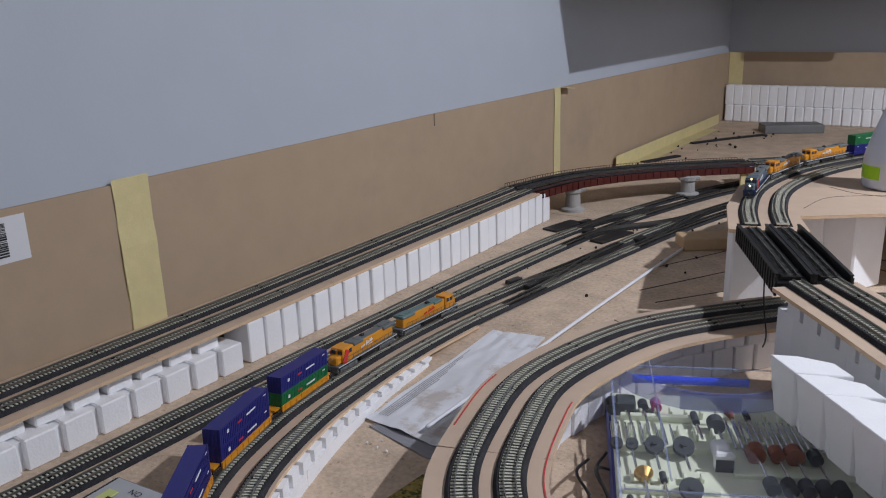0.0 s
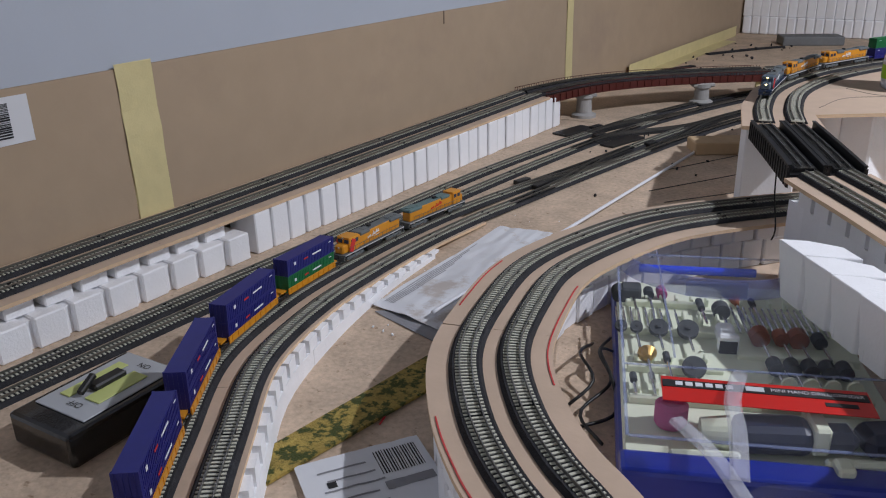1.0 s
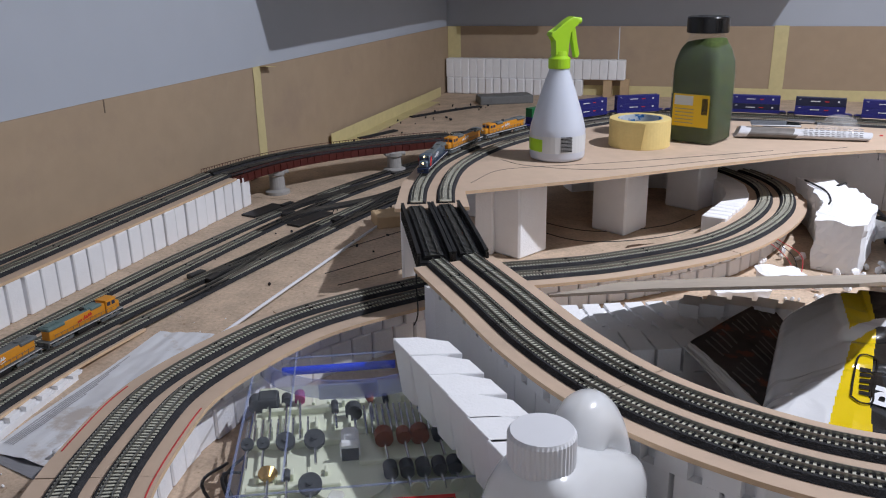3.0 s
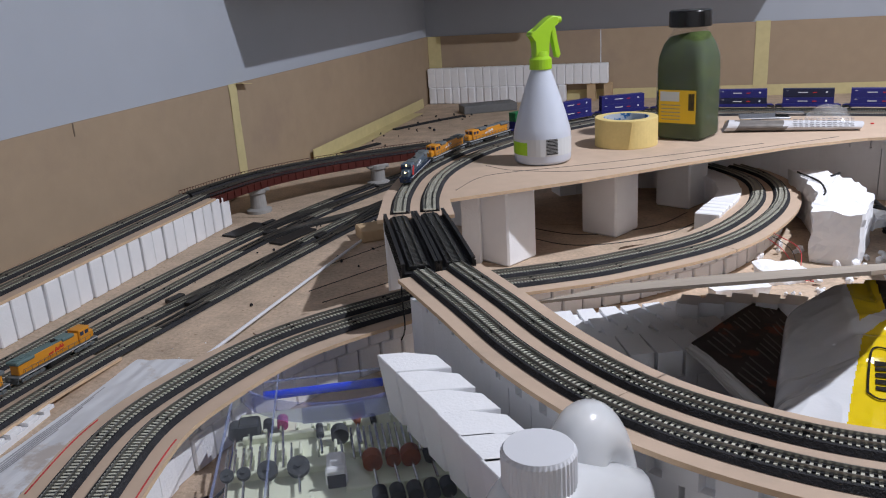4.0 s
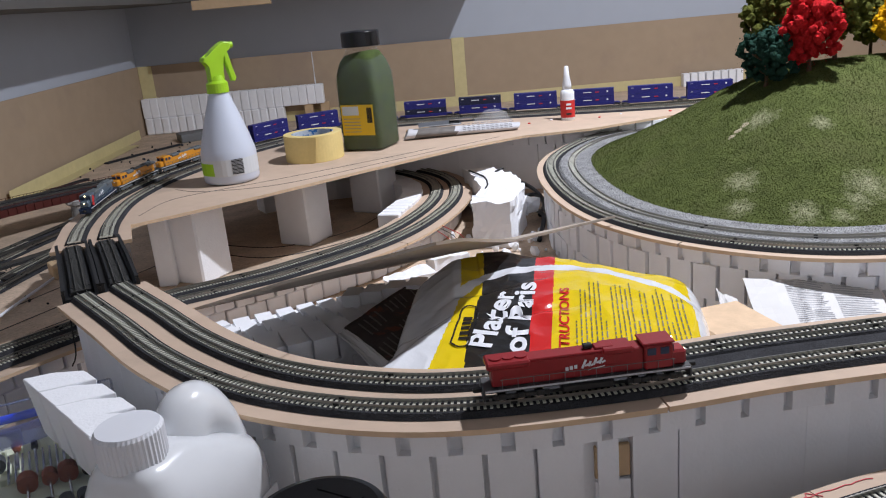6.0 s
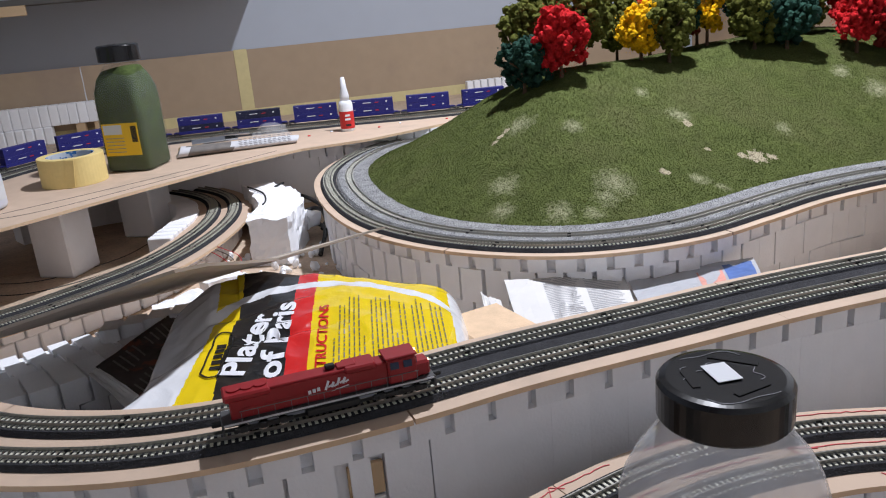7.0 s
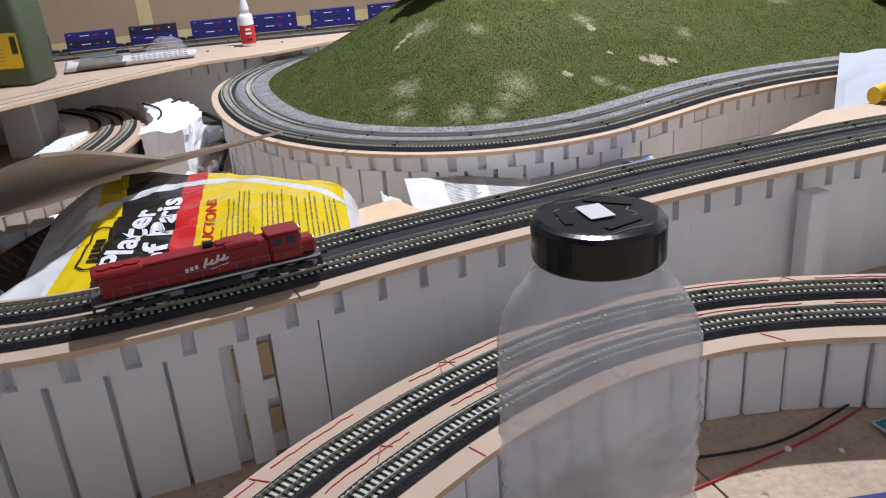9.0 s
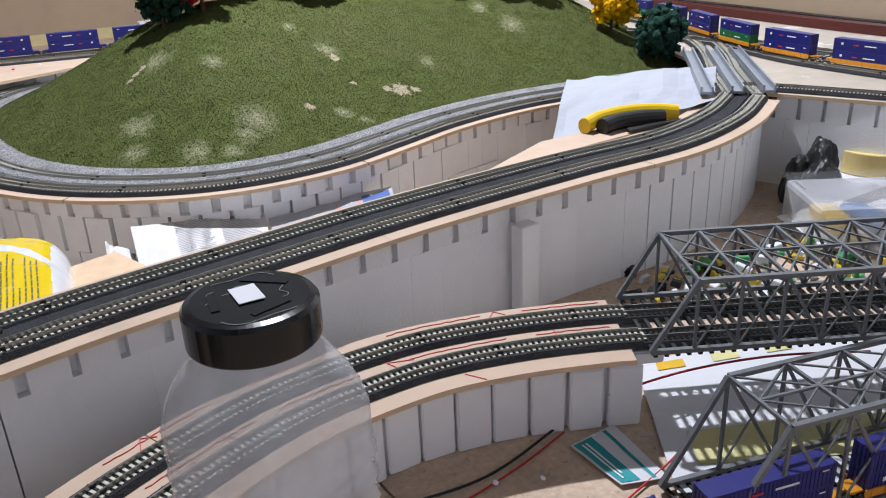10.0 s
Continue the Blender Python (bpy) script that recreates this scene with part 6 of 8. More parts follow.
for u, v, w, h, dz in ((0.139, 0.056, 0.012, 0.034, 0.052), (0.170, 0.030, 0.06, 0.008, 0.036), (0.060, 0.030, 0.05, 0.006, 0.034), (0.150, 0.020, 0.012, 0.016, 0.04)):
    bm = bmesh.new(); box(bm, (u, v, dz - 0.008), (w, h, 0.022), 4, 0.002); part("tray_clip", bm, CREAM, kit)
bm = bmesh.new(); cyl(bm, (0.068, 0.047, 0.042), 0.010, 0.02, 20, 0.013, "x"); part("collet", bm, CREAM, kit)
for i in range(13):
    for v0, hh in ((0.225, 0.010), (0.170, 0.012), (0.345, 0.012)):
        u = 0.018 + 0.0148 * i
        if 0.08 < u < 0.145 and v0 < 0.3:
            continue
        bm = bmesh.new(); box(bm, (u, v0 + TV, 0.0315), (0.0032, 0.010, hh * 0.8), 0, 0.0007); part("tray_rib", bm, CREAM, kit)
bm = bmesh.new(); box(bm, (0.018, 0.297, 0.036), (0.020, 0.020, 0.016), 0, 0.002); part("sanding_block", bm, STONE_G, kit)
bm = bmesh.new(); cyl(bm, (0.088, 0.352, 0.040), 0.0046, 0.120, 14, axis="x"); part("pen_barrel", bm, mat("pen_blue", (0.012, 0.06, 0.75), 0.25, coat=0.5), kit, "bright blue handle bar")
# clear lid with rim, label, latch and grip
bm = bmesh.new()
box(bm, (KW / 2, KD / 2, 0.045), (KW - 0.008, KD - 0.012, 0.032), 0, 0.003, seg=2)
bmesh.ops.delete(bm, geom=[f for f in bm.faces if f.calc_center_median().z < 0.0295], context="FACES")
lid = part("clear_lid", bm, CLEARB, kit)
bm = bmesh.new()
for u, v, w, h in ((0.004, KD / 2, 0.0025, KD - 0.012), (KW - 0.004, KD / 2, 0.0025, KD - 0.012), (KW / 2, 0.006, KW - 0.01, 0.0025), (KW / 2, KD - 0.006, KW - 0.01, 0.0025), (KW / 2, 0.105, KW - 0.01, 0.0018), (0.045, 0.24, 0.0018, 0.24)):
    box(bm, (u, v, 0.0612), (w, h, 0.0016), 0, 0.0005)
part("lid_rib", bm, mat("lid_rib_blue", (0.33, 0.40, 0.66), 0.12, var=0.03, alpha=0.34), lid)
REDL = mat("label_red", (0.62, 0.02, 0.015), 0.4, var=0.03, coat=0.2)
bm = bmesh.new(); box(bm, (0.104, 0.066, 0.0635), (0.146, 0.034, 0.0006), -1.5); rl = part("label", bm, REDL, kit, "red and black label with white lettering")
bm = bmesh.new(); box(bm, (0.104, 0.073, 0.0640), (0.144, 0.010, 0.0005), -1.5); part("black_band", bm, INK, rl)
for i in range(6):
    bm = bmesh.new(); box(bm, (0.044 + 0.0072 * i, 0.0745 - 0.0002 * i, 0.0645), (0.0052, 0.0052, 0.0004), -1.5); part("logo_block", bm, WHITE, rl, "white logo block")
bm = bmesh.new(); box(bm, (0.098, 0.0732, 0.0645), (0.013, 0.0062, 0.0004), -1.5); part("panel", bm, LABELG, rl)
text_mesh("MINI HAND DRILL/GRINDER", 0.0062, rl, WHITE, Matrix.Translation((0.141, 0.0722, 0.0647)) @ Matrix.Rotation(radians(-1.5), 4, "Z") @ Matrix.Diagonal((0.82, 1, 1, 1)))
bm = bmesh.new(); box(bm, (0.155, 0.0595, 0.0640), (0.022, 0.005, 0.0004), -1.5); part("printed_line", bm, INK, rl)
bm = bmesh.new()
gp = spline([(0.008, 0.340, 0.061), (0.026, 0.312, 0.061), (0.062, 0.288, 0.060), (0.105, 0.279, 0.060), (0.150, 0.286, 0.060), (0.185, 0.312, 0.061), (0.203, 0.340, 0.061)], 0.006)
sweep(bm, gp, [(-0.0012, -0.018), (-0.0012, 0.002), (0.0012, 0.002), (0.0012, -0.018)])
part("grip", bm, mat("grip_clear_blue", (0.22, 0.28, 0.70), 0.1, var=0.05, alpha=0.32, coat=0.6), kit, "clear blue curved grip edge")
bm = bmesh.new(); box(bm, (0.098, 0.278, 0.052), (0.058, 0.0030, 0.016), 0, 0.001); part("latch", bm, mat("latch_clear_blue", (0.16, 0.20, 0.50), 0.1, var=0.05, alpha=0.40, coat=0.6), kit, "clear blue latch")
for i in range(4):
    bm = bmesh.new(); cyl(bm, (0.136 + 0.0165 * i, 0.126, 0.040), 0.0062, 0.003, 20, axis="y"); part("drum_end", bm, CREAM, kit, "pale end of a sanding drum")
# crumpled clear wrap in front of the kit
STRAP = mat("strap_plastic", (0.8, 0.82, 0.9), 0.08, var=0.3, scale=60, alpha=0.28, coat=1.0)
wrap = thing("plastic_wrap", "crumpled clear plastic bag beside the tool kit", "plastic bag", (0.16, 0.615, 0), 15)
bm = bmesh.new(); bmesh.ops.create_icosphere(bm, subdivisions=4, radius=0.06)
for v in bm.verts:
    k = noise.noise(v.co * 35)
    v.co *= 1 + 0.35 * k
    v.co.x *= 1.2
    v.co.z = max(0.0, v.co.z * 0.8 + 0.02)
part("bag", bm, CLEAR, wrap)
for p in (((0.10, 0.615, 0.07), (0.085, 0.66, 0.075), (0.07, 0.70, 0.072), (0.062, 0.745, 0.068)), ((0.115, 0.60, 0.06), (0.08, 0.63, 0.07), (0.04, 0.665, 0.066))):
    bm = bmesh.new(); sweep(bm, spline(p, 0.008), [(-0.006, 0.0), (-0.004, 0.003), (0.004, 0.003), (0.006, 0.0)])
    o = tagged(mesh_ob("plastic_strap", bm, STRAP), "clear plastic strap over the tool kit", "plastic strap", "straps")
# cables by the kit
for j, pts in enumerate((((-0.09, 0.86, 0.004), (-0.075, 0.80, 0.02), (-0.05, 0.77, 0.012), (-0.055, 0.72, 0.006), (-0.02, 0.69, 0.004)),
                         ((-0.10, 0.84, 0.004), (-0.085, 0.78, 0.026), (-0.06, 0.755, 0.018), (-0.07, 0.72, 0.005)),
                         ((-0.06, 0.83, 0.005), (-0.07, 0.79, 0.03), (-0.045, 0.76, 0.022), (-0.03, 0.735, 0.006), (-0.05, 0.70, 0.004)))):
    wire(pts, 0.0016, BLACK, "thin black cable in a loose tangle", group="black cables")
wire([(-0.02, 1.16, 0.12), (-0.012, 1.13, 0.09), (0.0, 1.10, 0.06), (0.0, 1.08, 0.05)], 0.0009, BLACK, "thin black cable down the foam")


# ---- supports under the deck and bridge ----
for c, sz, r in (((-0.075, 1.345, 0.062), (0.07, 0.045, 0.124), 24), ((-0.03, 1.60, 0.062), (0.03, 0.22, 0.124), 2), ((-0.12, 1.5, 0.062), (0.05, 0.12, 0.124), 8), ((-0.08, 1.75, 0.062), (0.05, 0.12, 0.124), -18)):
    bm = bmesh.new(); box(bm, c, sz, r, 0.002)
    tagged(mesh_ob("foam_pillar", bm, FOAM), "white foam pillar holding up the deck", "foam pillar", "foam pillars")
riser([(0.05, 1.95, U - 0.001), (0.2, 2.02, U - 0.001), (0.5, 1.99, U - 0.001), (0.75, 1.93, U - 0.001), (1.1, 1.99, U - 0.001)], "white foam wall under the back of the deck", thick=0.05, pitch=0.035, rows=2, seed=15)
bm = bmesh.new(); box(bm, (-0.225, 1.625, 0.011), (0.095, 0.055, 0.022), 35, 0.002)
tagged(mesh_ob("wood_block", bm, PINE), "offcut of pale wood on the baseboard", "wood block")
for a, b in (((-0.24, 1.34, 0.0005), (-0.08, 1.62, 0.0005)), ((-0.20, 1.30, 0.0005), (-0.05, 1.50, 0.0005)), ((-0.26, 1.46, 0.0005), (-0.16, 1.66, 0.0005))):
    wire([a, b], 0.0008, PENCIL, "pencil guide line on the baseboard", "pencil_line", "pencil line", 4, "pencil lines")
for pts in (((0.0, 1.66, 0.0005), (0.12, 1.60, 0.0005), (0.25, 1.66, 0.0005), (0.33, 1.78, 0.0005)), ((-0.02, 1.72, 0.0005), (0.12, 1.66, 0.0005), (0.24, 1.72, 0.0005), (0.3, 1.82, 0.0005))):
    wire(pts, 0.001, PENCIL, "curved pencil guide line on the baseboard", "pencil_line", "pencil line", 4, "pencil lines")

# ---- inside the inner loop ----
LI = [p for p in L if p[1] > 1.55]
riser(LI, "white foam slices along the inside of the loop", thick=0.040, pitch=0.020, gap=0.0030, shift=0.066, drop=-0.006, seed=16)
ROCK = mat("rock_cast", (0.10, 0.055, 0.03), 0.8, var=0.4, scale=120, bump=0.6)
bm = bmesh.new(); bmesh.ops.create_icosphere(bm, subdivisions=3, radius=0.022)
for v in bm.verts:
    v.co *= 1 + 0.3 * noise.noise(v.co * 70)
    v.co.x *= 1.5
    v.co.z = max(0, v.co.z * 0.7 + 0.01)
o = tagged(mesh_ob("rock_casting", bm, ROCK), "small brown rough rock casting", "rock"); o.matrix_world = pose(0.225, 1.535, 0, 0, 0, 30)

def lump(name, c, sz, rz, label, seed, category="foam lump"):
    bm = bmesh.new()
    bmesh.ops.create_grid(bm, x_segments=2, y_segments=2, size=0.1)
    bmesh.ops.delete(bm, geom=bm.verts[:], context="VERTS")
    box(bm, (0, 0, 0), (1, 1, 1))
    bmesh.ops.subdivide_edges(bm, edges=bm.edges[:], cuts=9, use_grid_fill=True)
    for v in bm.verts:
        k = Vector((v.co.x * sz[0], v.co.y * sz[1], v.co.z * sz[2]))
        n = noise.noise_vector(k * 22 + Vector((seed, 0, 0))) * 0.010 + noise.noise_vector(k * 80 + Vector((0, seed, 0))) * 0.003
        v.co = k + n
        if v.co.z < -sz[2] / 2 + 0.002:
            v.co.z = -sz[2] / 2
    o = tagged(mesh_ob(name, bm, FOAM), label, category, "foam lumps")
    o.matrix_world = pose(c[0], c[1], c[2] + sz[2] / 2, 0, 0, rz)
    return o


def carved_block(outline, z1, label, seed):
    """A sawn block of foam with slightly ragged sides."""
    bm = bmesh.new()
    c = [Vector((*p, 0)) for p in outline]
    ring = [a + (b - a) * (k / 8) for a, b in zip(c, c[1:] + c[:1]) for k in range(8)]
    rows_ = []
    for i in range(9):
        z = z1 * i / 8
        rows_.append([bm.verts.new(p + noise.noise_vector(Vector((p.x * 45, p.y * 45, z * 45 + seed))) * 0.0050 * (0 if i == 0 else 1) + noise.noise_vector(Vector((p.x * 150, p.y * 150, z * 120 + seed))) * 0.0022 * (0 if i == 0 else 1) + Vector((0, 0, z))) for p in ring])
    for a, b in zip(rows_, rows_[1:]):
        for i in range(len(ring)):
            j = (i + 1) % len(ring)
            bm.faces.new((a[i], a[j], b[j], b[i]))
    bm.faces.new(rows_[0][::-1])
    mid = bm.verts.new((sum(p.x for p in ring) / len(ring), sum(p.y for p in ring) / len(ring), z1 + 0.001))
    for i in range(len(ring)):
        bm.faces.new((rows_[-1][i], rows_[-1][(i + 1) % len(ring)], mid))
    return tagged(mesh_ob("foam_lump", bm, FOAM), label, "foam lump", "foam lumps")


carved_block([(0.478, 1.60), (0.545, 1.575), (0.572, 1.66), (0.566, 1.76), (0.53, 1.84), (0.468, 1.86), (0.486, 1.78), (0.492, 1.68)], 0.072, "carved curved block of white foam beside the loop", 3)
carved_block([(0.472, 1.555), (0.535, 1.535), (0.548, 1.574), (0.478, 1.598)], 0.078, "sawn upright block of white foam beside the loop", 5)
lump("foam_lump", (0.425, 1.47, 0), (0.06, 0.035, 0.022), 25, "broken white foam offcut", 7)
lump("foam_lump", (0.365, 1.40, 0), (0.07, 0.03, 0.018), 30, "broken white foam offcut", 9)
wire([(0.48, 1.83, 0.073), (0.505, 1.76, 0.074), (0.508, 1.70, 0.073), (0.50, 1.66, 0.074)], 0.0016, INK, "black marker line on the foam", "marker_line", "marker line", 6)
wire([(0.53, 1.80, 0.073), (0.55, 1.83, 0.072)], 0.002, INK, "black marker line on the foam", "marker_line", "marker line", 6)
for j in range(3):
    wire([(0.40 + 0.01 * j, 1.55, 0.045), (0.43 + 0.012 * j, 1.52, 0.03), (0.45, 1.48 - 0.01 * j, 0.01), (0.47, 1.46, 0.003)], 0.0006, RED_INK if j != 1 else BLACK, "thin feeder wire under the loop", group="feeder wires")
for pts in (((0.50, 1.93, 0.02), (0.58, 1.88, 0.03), (0.62, 1.80, 0.01), (0.60, 1.70, 0.005)), ((0.56, 1.78, 0.004), (0.60, 1.66, 0.02), (0.58, 1.55, 0.004)), ((0.53, 1.72, 0.02), (0.60, 1.74, 0.035), (0.61, 1.62, 0.01))):
    wire(pts, 0.004, BLACK, "thick black cable by the foam", group="thick cables")
lump("foam_lump", (0.575, 1.68, 0.02), (0.03, 0.04, 0.025), 40, "dirty white lump among the cables", 13)
riser([(0.16, 1.045, 0.075), (0.27, 1.09, 0.07), (0.38, 1.15, 0.06)], "low white foam riser under the plank", thick=0.05, pitch=0.028, rows=2, seed=17)

for d, z in ((0.066, 0.078), (0.112, 0.060)):
    riser([(x, y, z) for x, y in M[1:7]], "white foam riser strip inside the upper line", thick=0.034, pitch=0.027, gap=0.007, shift=d, rows=2, slot=0.022, seed=int(d * 1000))

for e, z in ((0.050, 0.062), (0.098, 0.052), (0.142, 0.046)):
    riser([(0.16 - 0.425 * e, 1.045 + 0.905 * e, z), (0.27 - 0.425 * e, 1.09 + 0.905 * e, z), (0.39 - 0.425 * e, 1.15 + 0.905 * e, z - 0.006)], "low white foam riser strip under the plank", thick=0.036, pitch=0.028, gap=0.007, rows=2, slot=0.02, seed=int(e * 900))

riser([(0.29, 1.225, 0.066), (0.37, 1.215, 0.076), (0.45, 1.195, 0.082)], "low white foam riser at the far edge of the plank", thick=0.03, pitch=0.028, gap=0.006, rows=2, slot=0.02, seed=23)

# ---- plank ----
PLANK = [(0.165, 1.035, 0.127), (0.27, 0.985, 0.1640), (0.421, 0.900, 0.2160), (0.444, 0.934, 0.2070), (0.467, 0.980, 0.1900), (0.485, 1.040, 0.1700), (0.505, 1.108, 0.1475), (0.648, 1.268, 0.1180), (0.50, 1.246, 0.1050), (0.35, 1.331, 0.0565), (0.22, 1.20, 0.0850)]
bm = bmesh.new()
mid = Vector((0.375, 1.12, 0.1305))
hi, lo = [bm.verts.new(q) for q in PLANK], [bm.verts.new(Vector(q) - Vector((0, 0, 0.003))) for q in PLANK]
mh, ml = bm.verts.new(mid), bm.verts.new(mid - Vector((0, 0, 0.003)))
for i in range(len(PLANK)):
    j = (i + 1) % len(PLANK)
    bm.faces.new((hi[i], hi[j], mh)), bm.faces.new((lo[j], lo[i], ml)), bm.faces.new((lo[i], lo[j], hi[j], hi[i]))
tagged(mesh_ob("plank", bm, mat("grey_board", (0.42, 0.36, 0.30), 0.8, var=0.12, scale=60, bump=0.1)), "thin grey-brown board leaning over the plaster bag", "plank")

# ---- plaster bag ----
LEFT_E = ((0.80, 0.84, 0.90, 0.957, 1.07, 1.18), (0.350, 0.356, 0.364, 0.372, 0.388, 0.404))
RIGHT_E = ((0.80, 0.84, 0.914, 0.955, 1.024), (0.637, 0.645, 0.659, 0.668, 0.677))


def bag_top(x):
    """Where the far edge of the sack runs."""
    return min(1.128 - 0.56 * (x - 0.488), 1.128 + 0.35 * (x - 0.488)) + 0.003 * math.sin(x * 60)


def bag_z(x, y):
    """The sack's upper face: slightly tilted and crumpled, with a crease across the print and rounded sides."""
    z = 0.0985 - 0.0688 * x + 0.0633 * y + 0.010 * math.exp(-((x - 0.56) / 0.09) ** 2 - ((y - 0.98) / 0.08) ** 2)
    if x < 0.46:
        z -= 0.05 * max(0.0, y - 1.03)
    crease = y - 0.945 - 0.10 * (x - 0.48)
    z -= 0.0050 * math.exp(-(crease / 0.006) ** 2) * math.exp(-((x - 0.48) / 0.045) ** 2)
    z -= 0.0030 * math.exp(-((y - 1.012 - 0.3 * (x - 0.5)) / 0.008) ** 2) * math.exp(-((x - 0.45) / 0.05) ** 2)
    z += 0.0022 * noise.noise(Vector((x * 26, y * 15, 2.0))) - 0.0030 * abs(noise.noise(Vector((x * 30 + y * 9, y * 24 - x * 12, 7.0)))) + 0.0005 * noise.noise(Vector((x * 90, y * 70, 5.0)))
    fall = min(0.371 + (y - 0.86) / 1.56, 0.430) - x
    z -= 0.036 * (1 - math.exp(-(max(0.0, fall + 0.003) / 0.040) ** 1.5))
    xl, xr = np.interp(y, *LEFT_E), np.interp(y, *RIGHT_E)
    for d, r in ((x - xl, 0.012), (xr - x, 0.026), (bag_top(x) - y, 0.020)):
        q = max(0.0, 1 - max(0.0, d) / r)
        z -= (0.030 if r == 0.026 else 0.014 if r == 0.012 else 0.022) * (1 - math.sqrt(max(0.0, 1 - q * q)))
    return z


BAGW = mat("bag_white", (0.74, 0.75, 0.78), 0.18, var=0.03, scale=40, bump=0.5, bscale=55, coat=0.4)
BAGY = mat("bag_yellow", (0.80, 0.58, 0.01), 0.16, var=0.03, scale=40, bump=0.5, bscale=55, coat=0.5)
BAGK = mat("bag_black", (0.015, 0.015, 0.016), 0.18, var=0.1, scale=40, bump=0.5, bscale=55, coat=0.5)
BAGR = mat("bag_red", (0.62, 0.02, 0.02), 0.16, var=0.03, scale=40, bump=0.5, bscale=55, coat=0.5)
bag = thing("plaster_bag", "glossy white plastic bag of plaster printed yellow and black", "plaster bag")
NU, NV = 300, 230


def bag_place(u, v):
    """From fractions across and along the sack to its plan."""
    y = 0.80 + 0.26 * v
    for _ in range(6):
        xl, xr = np.interp(y, *LEFT_E), np.interp(y, *RIGHT_E)
        x = xl + (xr - xl) * u
        y = 0.80 + (bag_top(x) - 0.80) * v
    return x, y


def bag_mat(x, y):
    """Which printed band a place on the bag belongs to."""
    wave = np.interp(x, (0.385, 0.413, 0.441, 0.465, 0.49, 0.52, 0.558, 0.605, 0.64, 0.66, 0.68), (0.90, 0.951, 1.004, 1.033, 1.046, 1.052, 1.047, 1.018, 0.986, 0.952, 0.90))
    if abs(y - wave) < 0.0095:
        return 0
    if x > np.interp(y, (0.80, 0.905, 1.0, 1.03), (0.626, 0.644, 0.660, 0.672)) or (y > wave and x > 0.664):
        return 0
    if x < np.interp(y, (0.80, 0.892, 0.984, 1.022, 1.15), (0.395, 0.415, 0.437, 0.440, 0.444)):
        return 0
    if x < np.interp(y, (0.80, 0.871, 0.907, 0.996, 1.041, 1.14), (0.428, 0.437, 0.440, 0.458, 0.464, 0.470)):
        return 1
    if x < 0.489 + 0.155 * (y - 0.867):
        return 2
    if x < 0.508 + 0.165 * (y - 0.869):
        return 3
    return 1


bm = bmesh.new()
plan = [[bag_place(i / NU, j / NV) for j in range(NV + 1)] for i in range(NU + 1)]
grid = [[bm.verts.new((x, y, bag_z(x, y))) for x, y in row] for row in plan]
for i in range(NU):
    for j in range(NV):
        f = bm.faces.new((grid[i][j], grid[i + 1][j], grid[i + 1][j + 1], grid[i][j + 1]))
        f.material_index = bag_mat((plan[i][j][0] + plan[i + 1][j + 1][0]) / 2, (plan[i][j][1] + plan[i + 1][j + 1][1]) / 2)
        f.smooth = True
edge = [grid[i][0] for i in range(NU + 1)] + [grid[-1][j] for j in range(1, NV + 1)] + [grid[i][-1] for i in range(NU - 1, -1, -1)] + [grid[0][j] for j in range(NV - 1, 0, -1)]
foot = [bm.verts.new((v.co.x, v.co.y, 0.001)) for v in edge]
for i in range(len(edge)):
    bm.faces.new((edge[i], foot[i], foot[(i + 1) % len(edge)], edge[(i + 1) % len(edge)])).material_index = 0
bm.faces.new(foot)
part("sack", bm, [BAGW, BAGY, BAGK, BAGR], bag)


def on_bag(p):
    return Vector((p.x, p.y, bag_z(p.x, p.y) + 0.0009))


def bag_text(body, size, a, b, material, bold=0.03, fold=None):
    """Lettering that runs from plan point a to b; fold: the stretch of the word that a crease swallows."""
    a, b = Vector((*a, 0)), Vector((*b, 0))
    d = (b - a).normalized()
    left = Vector((-d.y, d.x, 0))
    ob = text_mesh(body, size, bag, material, Matrix(), bold=bold)
    us = [v.co.x for v in ob.data.vertices]
    u0, u1 = min(us), max(us)
    f0, f1 = fold or (0.5, 0.5)
    for v in ob.data.vertices:
        f = (v.co.x - u0) / (u1 - u0)
        g = f if f < f0 else f0 + (f - f0) * 0.3 if f < f1 else f0 + (f1 - f0) * 0.3 + (f - f1)
        q = a + (b - a) * (g / (1 - 0.7 * (f1 - f0))) + left * v.co.y
        v.co = on_bag(q)
    return ob


bag_text("Plaster", 0.030, (0.4500, 0.886), (0.4830, 0.990), WHITE, fold=(0.44, 0.60))
bag_text("of Paris", 0.028, (0.4780, 0.874), (0.5050, 1.006), WHITE, fold=(0.56, 0.74))
bag_text("INSTRUCTIONS", 0.0125, (0.5165, 0.850), (0.5385, 0.986), BAGR, 0.02)
rnd = random.Random(77)
PRINT = mat("bag_print", (0.13, 0.11, 0.05), 0.4, var=0.1)


def bag_bar(x, y0, y1, w, material, name="printed_line"):
    bm = bmesh.new()
    n = max(1, int((y1 - y0) / 0.005))
    r_ = []
    for i in range(n + 1):
        y = y0 + (y1 - y0) * i / n
        xx = x + 0.16 * (y - 0.95)
        r_.append([bm.verts.new((xx + e, y, bag_z(xx + e, y) + 0.0008)) for e in (-w / 2, w / 2)])
    for a, b in zip(r_, r_[1:]):
        bm.faces.new((a[0], a[1], b[1], b[0]))
    return part(name, bm, material, bag)


